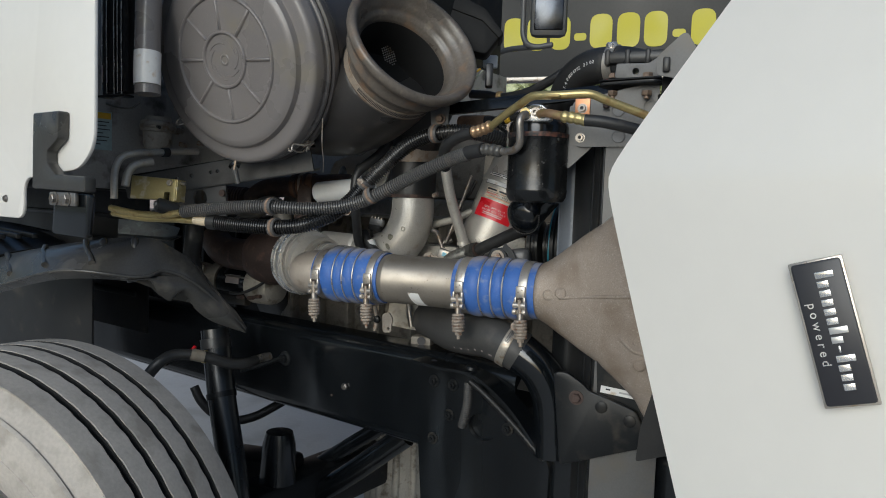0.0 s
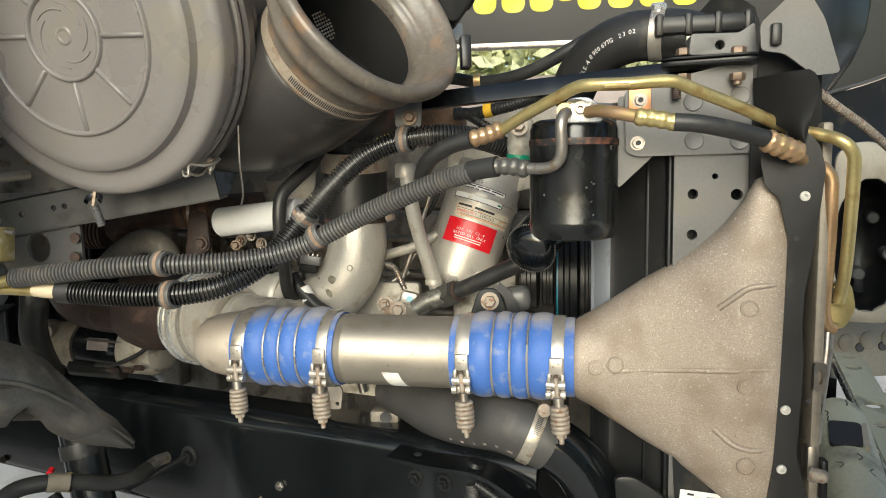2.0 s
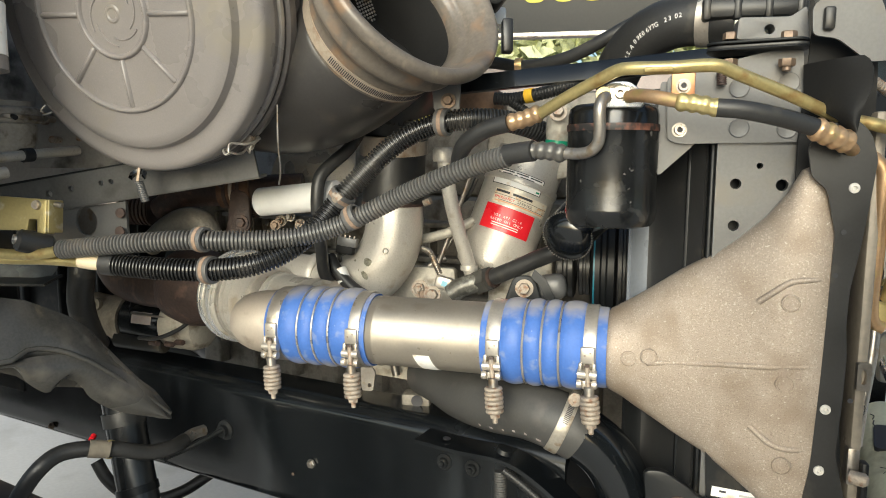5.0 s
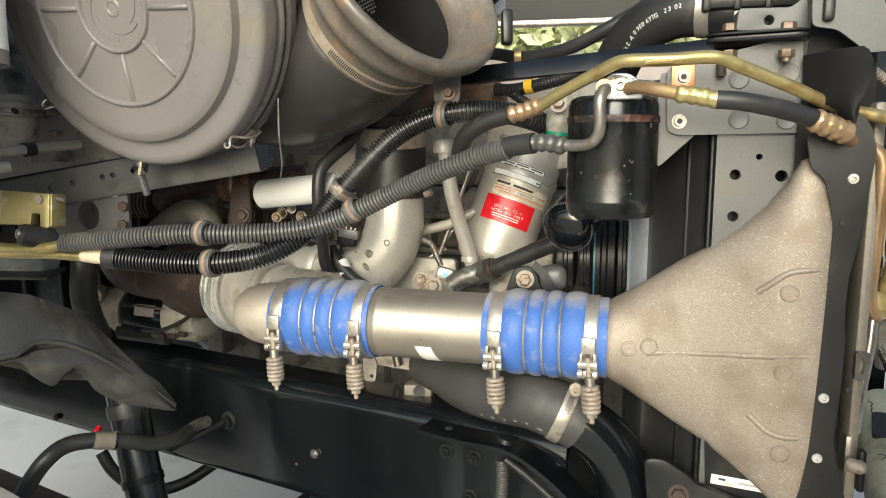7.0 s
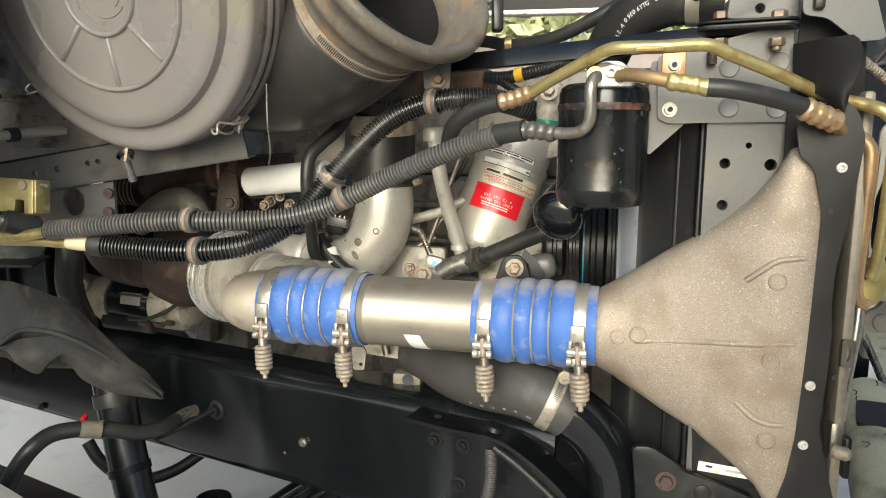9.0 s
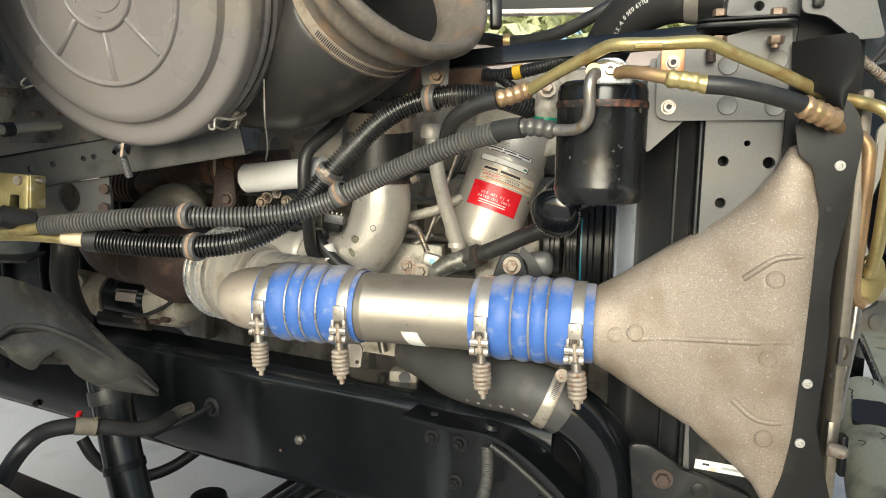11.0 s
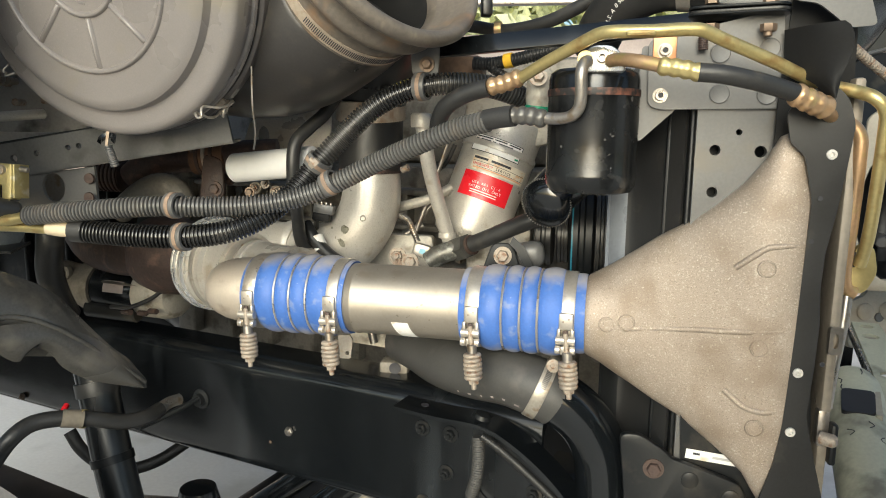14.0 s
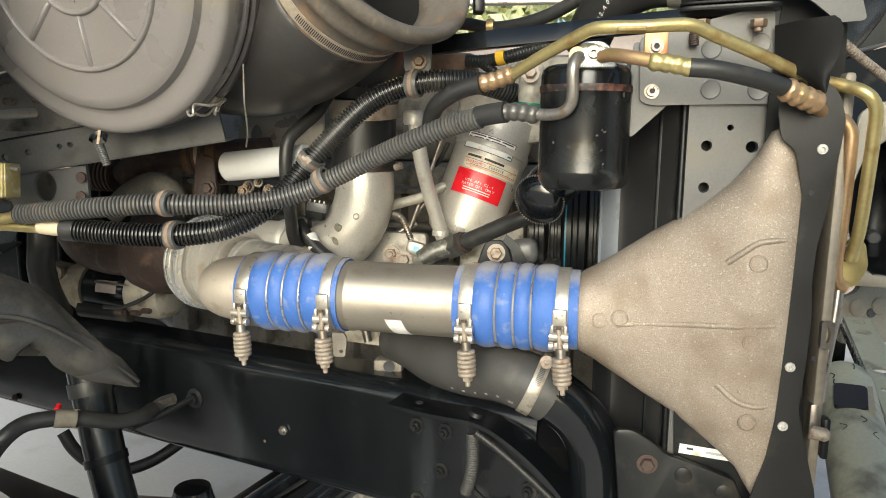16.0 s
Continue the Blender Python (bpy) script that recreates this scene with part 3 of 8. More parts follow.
    f = basis((0.7745, -0.5745, 1.149), (0, -1, 0), (0.955, 0, 0.29))
    part("badge_rim", box((0.031, 0.0925, 0.003), basis((0.7745, -0.5708, 1.149), (0, -1, 0), (0.955, 0, 0.29)), 0.001), STAINLESS, badge)
    for k in range(13):
        tall = 0.0105 if k in (0, 6, 9) else 0.0065
        part("brand_bar", box((0.0012 if k == 8 else tall, 0.0042, 0.001), f @ pose(0.0015 + tall / 2 - 0.0032, 0.036 - 0.0058 * k, 0), 0.0004), BRIGHT_ALU, badge)
    text_part("badge_word", "p o w e r e d", 0.0075, f @ pose(-0.0075, 0, 0.0004, 0, 0, -90), BRIGHT_ALU, badge, 0.0004)


def build_cab():
    root = thing("truck_cab", (-1.0, -0.38, 1.1), "cream white truck cab corner with a rounded lower edge", "truck cab")
    m = basis((0, -0.412, 0), (0, -1, 0), (1, 0, 0))
    out = round_outline([(-2.6, 2.6), (-2.6, 1.156), (-0.679, 1.157), (-0.678, 1.238), (-0.575, 1.246), (-0.52, 1.252), (-0.455, 1.257), (-0.404, 1.30), (-0.403, 1.40), (-0.403, 2.6)], 0.03)
    part("panel", slab(out, 0.008, m, bevel=0.003), WHITE_PAINT, root)
    part("firewall", box((0.03, 1.9, 1.5), pose(-0.80, 0.62, 1.98), 0.01), BLACK_SATIN, root, "black firewall")
    part("rivet", lathe([(0, 0), (0.008, 0), (0.006, 0.004), (0, 0.005)], basis((-0.756, -0.421, 1.196), (0, -1, 0)), 16), STEEL, root)
    br = thing("hood_rest_bracket", (-0.6, -0.40, 1.10), "black moulded hood rest bracket with two bolts", "bracket")
    out = round_outline([(-0.587, 1.362), (-0.592, 1.219), (-0.393, 1.215), (-0.393, 1.243), (-0.500, 1.246), (-0.533, 1.268), (-0.533, 1.289), (-0.490, 1.312), (-0.488, 1.362)], 0.006)
    part("upright", slab(out, 0.022, basis((0, -0.42, 0), (0, -1, 0), (1, 0, 0)), bevel=0.004), LINER, br)
    part("foot", slab(round_outline([(-0.524, 1.213), (-0.535, 1.136), (-0.405, 1.134), (-0.393, 1.214)], 0.010), 0.012, basis((0, -0.42, 0), (0, -1, 0), (1, 0, 0)), bevel=0.003), BLACK_STEEL, br)
    part("plate", box((0.096, 0.008, 0.025), pose(-0.471, -0.440, 1.202), 0.003), STEEL, br)
    for x in (-0.495, -0.448):
        part("bolt", hexbolt((x, -0.444, 1.202), (0, -1, 0), 0.0085, 0.008), STEEL, br)


def build_fender():
    root = thing("wheel_arch_liner", (-0.6, -0.25, 0.95), "dusty black plastic wheel arch liner with a drooping tongue", "wheel arch")
    top = curve_points([((-1.135, 1.033)[0], -0.36, (-1.135, 1.033)[1]), ((-0.942, 1.061)[0], -0.36, (-0.942, 1.061)[1]), ((-0.641, 1.109)[0], -0.34, (-0.641, 1.109)[1]), (-0.459, -0.295, 1.131), (-0.436, -0.24, 1.108), (-0.422, -0.203, 1.081), (-0.406, -0.178, 1.043), (-0.386, -0.151, 0.999), (-0.372, -0.125, 0.968), (-0.361, -0.113, 0.94)], 0.012)
    ridge = curve_points([((-0.969, 0.974)[0], -0.42, (-0.969, 0.974)[1]), ((-0.791, 1.01)[0], -0.42, (-0.791, 1.01)[1]), ((-0.52, 1.065)[0], -0.42, (-0.52, 1.065)[1]), (-0.412, -0.327, 1.056), (-0.41, -0.279, 1.065), (-0.393, -0.238, 1.051), (-0.378, -0.2, 1.02), (-0.372, -0.163, 0.985), (-0.363, -0.134, 0.957), (-0.361, -0.113, 0.935)], 0.012)
    low = curve_points([((-1.025, 0.95)[0], -0.4, (-1.025, 0.95)[1]), ((-0.842, 0.988)[0], -0.4, (-0.842, 0.988)[1]), ((-0.562, 1.044)[0], -0.4, (-0.562, 1.044)[1]), (-0.432, -0.317, 1.044), (-0.426, -0.273, 1.013), (-0.42, -0.248, 1.006), (-0.411, -0.221, 1), (-0.393, -0.193, 0.97), (-0.378, -0.16, 0.949), (-0.361, -0.136, 0.936), (-0.361, -0.114, 0.928)], 0.012)
    pick = lambda line, u: line[min(len(line) - 1, int(u * (len(line) - 1) + 0.5))]
    rows = []
    for i in range(31):
        u = i / 30
        a, b, c = pick(top, u), pick(ridge, u), pick(low, u)
        row = [a.lerp(b, k / 6) + Vector((0, -0.008, 0.010)) * math.sin(math.pi * k / 6) for k in range(7)]
        row += [b.lerp(c, k / 4) for k in range(1, 5)]
        rows.append(row)
    part("tongue", sheet(rows, 0.004), LINER, root, angle=60)
    part("edge_bead", sweep([pick(ridge, k / 60) + Vector((0, -0.002, 0.001)) for k in range(61)], 0.0035, 10), LINER, root)
    for v in (0.25, 0.42, 0.56):
        part("stiffening_rib", tube([pick(top, v + 0.03 * k / 4).lerp(pick(ridge, v + 0.03 * k / 4), 0.12 + 0.7 * k / 4) + Vector((0, -0.006, 0.006)) for k in range(5)], 0.006, 0.006, 10), LINER, root)
    upper = curve_points([(-0.424, -0.345, 1.053), (-0.410, -0.300, 1.057), (-0.402, -0.269, 1.056), (-0.393, -0.237, 1.050), (-0.384, -0.203, 1.034), (-0.375, -0.167, 1.006), (-0.367, -0.138, 0.971), (-0.3625, -0.119, 0.935)], 0.004)
    lower = curve_points([(-0.424, -0.345, 1.046), (-0.412, -0.307, 1.0485), (-0.4075, -0.2905, 1.024), (-0.4025, -0.2714, 1.007), (-0.3996, -0.2605, 1.013), (-0.397, -0.2507, 1.021), (-0.392, -0.2325, 1.009), (-0.389, -0.220, 0.987), (-0.3815, -0.1925, 0.963), (-0.372, -0.155, 0.9445), (-0.3635, -0.122, 0.931)], 0.004)
    rows = []
    for i in range(61):
        a, b = pick(upper, i / 60), pick(lower, i / 60)
        rows.append([a.lerp(b, k / 6) + Vector((0.010, -0.004, 0)) * math.sin(math.pi * k / 6) for k in range(7)])
    part("skirt", sheet(rows, 0.003), LINER, root, angle=60)
    for u in (0.60, 0.68):
        a, b = pick(top, u), pick(ridge, u)
        for k in range(2):
            part("moulded_step", sweep([a.lerp(b, 0.06 + 0.05 * j) + Vector((0.004, -0.003, 0.005 - 0.002 * k)) for j in range(7)], [0.003, 0.006, 0.008, 0.008, 0.007, 0.005, 0.002], 12), LINER, root)
    # deck over the wheel, under the cab
    rows = []
    for i in range(15):
        u = i / 14
        rows.append([(-1.35 + 0.45 * u, -0.44 + 0.34 * k / 8, 1.10 + 0.03 * math.sin(math.pi * k / 8) - 0.05 * u * u) for k in range(9)])
    part("deck", sheet(rows, 0.006), DUCT, root)
    part("wheel_well", box((1.1, 0.006, 0.62), pose(-1.38, -0.2, 0.80), 0.002), DUCT, root)
    part("inner_apron", box((1.2, 0.006, 0.50), pose(-1.62, 0.06, 1.06), 0.002), DUCT, root)
    for k in range(4):
        part("apron_rib", box((1.1, 0.012, 0.016), pose(-1.62, 0.052, 0.92 + 0.075 * k), 0.004), DUCT, root)
    for k in range(4):
        part("deck_rib", box((0.30, 0.014, 0.012), pose(-1.06, -0.40 + 0.035 * k, 1.112, 0, 2, 0), 0.003), DUCT, root)


build_ground()
build_sign()
build_far_wall()
build_hedge()
build_rails()
build_wheel()
build_hood()
build_cab()
build_fender()


# ---- charge air pipe ----
SNOUT = mat("satin tan cast aluminium", (0.50, 0.44, 0.37), 0.42, metal=0.45, vary=0.1, scale=14, fine=300, bump=0.06, stain=(0.36, 0.30, 0.24), stain_amount=0.2)
PIPE_O, PIPE_U = Vector((-0.245, 0.0165, 1.0585)), Vector((0.981, 0.195, 0.003)).normalized()


def along(s, z=0.0):
    return basis(PIPE_O + PIPE_U * s, PIPE_U, (0, 0, 1))


def build_boot(s0, s1, rings):
    root = thing("silicone_boot", PIPE_O + PIPE_U * (s0 + s1) / 2, "blue silicone hose with steel wire rings on the charge pipe", "hose", "blue silicone boots")
    prof = [(0.0499, s0 + .001), (0.0528, s0), (0.0537, s0 + .003), (0.0537, rings[0] - .034)]
    knots = [rings[0] - .032, *rings, rings[-1] + .034]
    for p, q in zip(knots, knots[1:]):
        for k in range(1, 9):
            t = k / 9
            low0 = 0.0537 if p == knots[0] else 0.0542
            low1 = 0.0537 if q == knots[-1] else 0.0542
            lo = low0 * (1 - t) + low1 * t
            prof.append((lo + (0.0598 - lo) * math.sin(math.pi * t) ** 0.55, p + (q - p) * t))
        prof.append((0.0542 if q != knots[-1] else 0.0537, q))
    prof += [(0.0537, s1 - .003), (0.0528, s1), (0.0499, s1 - .001)]
    part("hose_wall", lathe(prof, along(0), 64), BLUE_SILICONE, root, angle=60)
    for s in rings:
        part("wire_ring", lathe([(0.0563 + 0.0017 * math.cos(a), s + 0.0016 * math.sin(a)) for a in (k * math.pi / 4 for k in range(9))], along(0), 56), STAINLESS, root)


def build_clamp(s):
    c = PIPE_O + PIPE_U * s
    out = Vector((PIPE_U.y, -PIPE_U.x, 0))
    root = thing("spring_clamp", c, "stainless spring-loaded T-bolt clamp", "hose clamp", "spring clamps")
    part("band", lathe([(0.0542, s - .010), (0.0556, s - .010), (0.0563, s - .0085), (0.0563, s + .0085), (0.0556, s + .010), (0.0542, s + .010)], along(0), 64), STAINLESS, root)
    p = c + out * 0.056
    up = Vector((0, 0, 1))
    lean = Vector((-0.10, 0.05, 1)).normalized()
    f = lambda dz, dn=0.0: basis(p + up * dz + out * dn, out, PIPE_U)
    part("bridge", box((0.0185, 0.022, 0.007), f(0.002, 0.001), 0.0025), STAINLESS, root)
    for sx in (-1, 1):
        part("ear", box((0.005, 0.014, 0.010), f(-0.014, 0.002) @ pose(0.0085 * sx, 0, 0), 0.002), STAINLESS, root)
        part("lug", lathe([(0, -.003), (0.0055, -.003), (0.006, 0), (0.0055, .003), (0, .003)], basis(p + up * -0.034 + out * 0.005 + PIPE_U * 0.0095 * sx, PIPE_U), 16), STAINLESS, root)
    part("trunnion", lathe([(0, -.012), (0.006, -.012), (0.006, .012), (0, .012)], basis(p + up * -0.022 + out * 0.0035, PIPE_U), 16), STAINLESS, root)
    part("loop", box((0.014, 0.012, 0.008), f(-0.036, 0.000), 0.0025), STAINLESS, root)
    part("slot", box((0.0065, 0.015, 0.003), f(-0.016, 0.0060), 0.001), RUST, root, "rusty bolt slot")
    for sx in (-1, 1):
        part("weld_spot", lathe([(0, 0), (0.0014, 0), (0.0010, 0.0003), (0, 0.0003)], f(0.004, 0.0046) @ pose(0.0035 * sx, 0.002 * sx, 0), 10), SPRING_STEEL, root)
    part("bolt", rod(p + up * -0.012 + out * 0.006, p + lean * -0.097 + out * 0.006, 0.0035, 12, None, 0.001), SPRING_STEEL, root)
    top, bot = p + lean * -0.048 + out * 0.006, p + lean * -0.083 + out * 0.006
    part("sleeve", rod(p + lean * -0.036 + out * 0.006, p + lean * -0.052 + out * 0.006, 0.0065, 16, None, 0.001), STEEL, root)
    prof = [(0.0035, 0.0)]
    n = 6
    for k in range(n):
        for j in range(7):
            a = -math.pi / 2 + math.pi * j / 6
            prof.append((0.0094 + 0.0010 * math.sin(math.pi * (k + .5) / n) + 0.0024 * math.cos(a), (k + .5) * 0.035 / n + 0.0029 * math.sin(a)))
    prof.append((0.0035, 0.035))
    part("spring", lathe(prof, basis(top, bot - top), 24), SPRING_STEEL, root)
    part("nut", lathe([(0, 0), (0.0075, 0), (0.0068, 0.006), (0, 0.007)], basis(bot, bot - top), 6), SPRING_STEEL, root)


def build_pipe():
    root = thing("charge_air_pipe", PIPE_O + PIPE_U * 0.22, "satin aluminium charge air pipe with a small white sticker", "pipe")
    prof = [(0.048, 0.112), (0.0502, 0.112), (0.0502, 0.150), (0.0514, 0.152), (0.0514, 0.155), (0.0502, 0.157), (0.0502, 0.34), (0.048, 0.34)]
    part("tube", lathe(prof, along(0), 72), ALU_PIPE, root)
    b = bmesh.new()
    vs = []
    for i in range(2):
        row = []
        for k in range(7):
            a = radians(113 + 46 * k / 6)
            q = along(0.213 + 0.024 * i + 0.0016 * k) @ Vector((0.0505 * math.cos(a), 0.0505 * math.sin(a), 0))
            row.append(b.verts.new(q))
        vs.append(row)
    for k in range(6):
        b.faces.new((vs[0][k], vs[0][k + 1], vs[1][k + 1], vs[1][k]))
    part("sticker", b, PAPER, root, "small white sticker")
    build_boot(-0.015, 0.143, [0.040, 0.0635, 0.089])
    build_boot(0.309, 0.474, [0.367, 0.391, 0.414])
    for s in (0.0, 0.126, 0.328, 0.4515):
        build_clamp(s)
    sn = thing("compressor_outlet", PIPE_O + PIPE_U * -0.05, "cast aluminium turbo outlet elbow", "pipe elbow")
    prof = [(0.0497, 0.02), (0.0497, -0.014), (0.0494, -0.028), (0.0480, -0.044), (0.0450, -0.060), (0.0395, -0.075), (0.031, -0.086), (0.018, -0.094), (0, -0.097)]
    part("nose", lathe(prof, along(0), 56), SNOUT, sn)
    ax = [(PIPE_O + PIPE_U * -0.016 + Vector((0, 0.01, 0))), (PIPE_O + PIPE_U * -0.018 + Vector((0, 0.06, 0.004))), (PIPE_O + PIPE_U * -0.02 + Vector((0, 0.12, 0.008)))]
    line = curve_points(ax, 0.006)
    part("elbow", sweep(line, 0.046, 40), SNOUT, sn)


# ---- charge cooler tank: a flattened funnel of cast metal ----
def build_tank():
    root = thing("cooler_tank", (0.42, 0.08, 1.08), "rough cast aluminium charge cooler tank with ribs", "cooler tank")
    # stations along the pipe's line: distance, lower z, upper z, half depth
    st = [(0.455, 1.010, 1.109, 0.0495), (0.474, 1.009, 1.110, 0.050), (0.476, 1.006, 1.113, 0.0525), (0.483, 1.002, 1.117, 0.052), (0.493, 0.997, 1.123, 0.050), (0.505, 0.9905, 1.131, 0.046), (0.518, 0.984, 1.141, 0.042), (0.535, 0.976, 1.154, 0.038), (0.557, 0.9645, 1.1715, 0.034),
          (0.59, 0.950, 1.194, 0.031), (0.62, 0.931, 1.217, 0.030), (0.647, 0.912, 1.243, 0.030), (0.666, 0.896, 1.270, 0.030), (0.679, 0.874, 1.297, 0.030), (0.690, 0.857, 1.302, 0.030),
          (0.699, 0.866, 1.293, 0.0295), (0.707, 0.905, 1.280, 0.028), (0.714, 0.955, 1.265, 0.025), (0.719, 1.0, 1.247, 0.020), (0.722, 1.05, 1.22, 0.012)]
    b = bmesh.new()
    n = 56
    rings = []
    out = Vector((PIPE_U.y, -PIPE_U.x, 0))
    shift = lambda s: 0.065 * min(1, max(0, (s - 0.495) / 0.17)) ** 0.95
    for s, lo, hi, dep in st:
        c = PIPE_O + PIPE_U * (s + 0.002 * min(1, max(0, (s - 0.50) / 0.17)))
        mid, half = (lo + hi) / 2, (hi - lo) / 2
        f = min(1, max(0, (s - 0.49) / 0.13))
        e = 2 + 1.6 * f
        ring = []
        for k in range(n):
            a = 2 * math.pi * k / n
            ca, sa_ = math.cos(a), math.sin(a)
            y = dep * math.copysign(abs(ca) ** (2 / e), ca)
            z = half * math.copysign(abs(sa_) ** (2 / (2 + 0.6 * f)), sa_)
            ring.append(b.verts.new(Vector((c.x, c.y, mid + z)) + out * (y + shift(s))))
        rings.append(ring)
    for p, q in zip(rings, rings[1:]):
        for k in range(n):
            b.faces.new((p[k], p[(k + 1) % n], q[(k + 1) % n], q[k]))
    b.faces.new(rings[0])
    b.faces.new(rings[-1])
    part("casting", b, CAST_ALU, root, angle=70)
    face = lambda s, z, d=0.0: Vector((*(PIPE_O + PIPE_U * (s + 0.002 * min(1, max(0, (s - 0.50) / 0.17)))).xy, z)) + out * (0.0318 + d + shift(s))
    for pts in ([(0.522, 1.057, .0125), (0.545, 1.060, .0052), (0.56, 1.062, .0028), (0.60, 1.068, .0010), (0.656, 1.075, 0.0), (0.690, 1.079, -.0008), (0.702, 1.080, -.0030)],
                [(0.640, 1.148, 0.0003), (0.660, 1.166, 0), (0.671, 1.174, 0), (0.690, 1.177, -.0008), (0.701, 1.178, -.0032)],
                [(0.638, 1.002, 0.0003), (0.659, 0.986, 0), (0.677, 0.982, 0), (0.688, 0.983, -.0010), (0.697, 0.984, -.0036)]):
        part("rib", tube([face(s, z, d - 0.0044) for s, z, d in pts], 0.0040, 0.006, 10), CAST_ALU, root)
    for s, z in ((0.671, 1.150), (0.670, 1.058), (0.672, 0.962), (0.525, 1.066), (0.501, 1.060)):
        part("boss", lathe([(0, 0.0012), (0.0075, 0.0012), (0.008, 0.0006), (0.0088, 0.0006), (0.0092, 0.0016), (0.0098, 0.0014), (0.0104, 0)], basis(face(s, z, 0.0160 if s < .51 else (0.0115 if s < .53 else -0.0018)) - out * 0.001, out), 24), CAST_ALU, root)


build_pipe()
build_tank()


# ---- radiator side: a frame along the radiator's side face ----
RAD_O, RAD_X = Vector((0.304, 0.071, 0)), Vector((0.968, 0.25, 0)).normalized()
RAD_N = Vector((RAD_X.y, -RAD_X.x, 0))


def rad(u, z, off=0.0):
    """x along the side face, y up, z outward."""
    return basis(RAD_O + RAD_X * u + RAD_N * off + Vector((0, 0, z)), RAD_N, RAD_X)


def solo(name, bm, material, label, category, group="", angle=38):
    ob = part(name, bm, material, None, "", angle)
    return tagged(ob, label, category, group)


def build_radiator():
    root = thing("radiator", RAD_O + RAD_X * 0.08, "black radiator side frame with a perforated grey channel", "radiator")
    root.location.z = 0.55
    u0, z1 = (0.043, 1.327)
    u1 = 0.155
    holes = [(*(0.065, 1.28), 0.0062), (*(0.115, 1.279), 0.0068), (*(0.09, 1.301), 0.0036), (*(0.065, 1.231), 0.0062), (*(0.104, 1.232), 0.005)]
    part("side_channel", slab([(u0, 0.60), (u1, 0.60), (u1, z1 + 0.03), (u0, z1 + 0.03)], 0.012, rad(0, 0, -0.012), holes), GREY_STEEL, root, "dark grey perforated channel")
    part("channel_lip", box((0.005, 0.86, 0.03), rad(u0 - 0.003, 0.93, -0.022), 0.002), BLACK_SATIN, root)
    # back of the channel seen through its holes
    part("core_edge", box((0.13, 0.80, 0.02), rad(0.08, 0.95, -0.05), 0.004), BLACK_SATIN, root)
    # fan shroud, a tall curved wall
    ul = (-0.051, 1.169)[0]

    def shroud(v0, v1, n, z0=0.60, z2=1.40):
        rows = []
        for k in range(9):
            z = z0 + (z2 - z0) * k / 8
            rows.append([RAD_O + RAD_X * (ul + (u0 - 0.006 - ul) * v) + RAD_N * (-0.022 - 0.075 * math.sin(math.pi * (0.30 + 0.70 * v)) ** 1.2 if v < 1 else -0.022) + Vector((0, 0, z)) for v in (v0 + (v1 - v0) * q / n for q in range(n + 1))])
        return sheet(rows, 0.005)

    # same dark shroud; the sheen on its upper left edge is a paler colour
    part("shroud_sheen", shroud(0.0, 0.30, 6, 1.06, 1.40), mat("shroud plastic paled as sheen", (0.17, 0.185, 0.21), 0.32, vary=0.12, scale=8, fine=200, bump=0.03), root, "fan shroud edge with pale blue-grey painted sheen", angle=70)
    part("shroud_skirt", shroud(0.0, 0.30, 6, 0.60, 1.055), BLACK_SATIN, root, angle=70)
    part("fan_shroud", shroud(0.304, 1.0, 14), DUCT, root, "smooth black fan shroud", angle=70)
    part("core", box((0.12, 0.8, 0.9), Matrix.Translation(RAD_O + RAD_X * 0.12 - RAD_N * 0.58 + Vector((0, 0, 0.98))) @ Matrix.Rotation(math.atan2(RAD_X.y, RAD_X.x), 4, "Z"), 0.006), BLACK_SATIN, root)
    # moulded air seal down the front edge, with plastic rivets
    upper = [(0.133, 1.460), (0.1292, 1.3904), (0.1255, 1.3277), (0.1262, 1.250), (0.175, 1.230), (0.204, 1.250), (0.200, 1.41), (0.190, 1.455)]
    part("upper_seal", slab(round_outline(upper, 0.006, 3), 0.003, rad(0, 0, 0.010), [(*(0.158, 1.366), 0.012)]), MATT_BLACK, root, "black rubber air seal")
    seal = [(0.127, 1.322), (0.140, 1.338), (0.158, 1.350), (0.172, 1.350), (0.182, 1.342), (0.1885, 1.333), (0.1956, 1.309), (0.1925, 1.275), (0.1865, 1.220), (0.1785, 1.169), (0.1775, 1.130), (0.1805, 1.0927), (0.1795, 1.04), (0.1762, 0.9823), (0.1886, 0.9318), (0.2018, 0.8841), (0.205, 0.83), (0.125, 0.80), (0.130, 0.86), (0.146, 0.92), (0.152, 0.968), (0.156, 1.075), (0.160, 1.227), (0.149, 1.276), (0.133, 1.290)]
    part("air_seal", slab(round_outline(seal, 0.006, 3), 0.003, rad(0, 0, 0.046)), DUCT, root, "black rubber air seal")
    RIVET_WHITE = mat("dusty white rivet plastic", (0.52, 0.50, 0.46), 0.5, vary=0.2, scale=120, bump=0.05)
    for u, z in ((0.175, 1.278), (0.163, 1.033), (0.161, 0.962)):
        part("push_rivet", lathe([(0, 0), (0.0056, 0), (0.0052, 0.0018), (0.0025, 0.0026), (0.0016, 0.0002), (0, 0.0002)], rad(u, z, 0.049), 24), RIVET_WHITE, root, "white plastic rivet")
    for u, z in ((0.167, 1.231), (0.162, 1.184), (0.186, 1.046)):
        part("seal_hole", lathe([(0, 0), (0.0028, 0), (0.0028, 0.0004), (0, 0.0004)], rad(u, z, 0.0523), 12), INK, root)
    rows = []
    ledge = curve_points([Vector((0.1255, 1.412, 0.014)), Vector((0.1300, 1.372, 0.018)), Vector((0.1500, 1.352, 0.050)), Vector((0.1610, 1.336, 0.062))], 0.004)
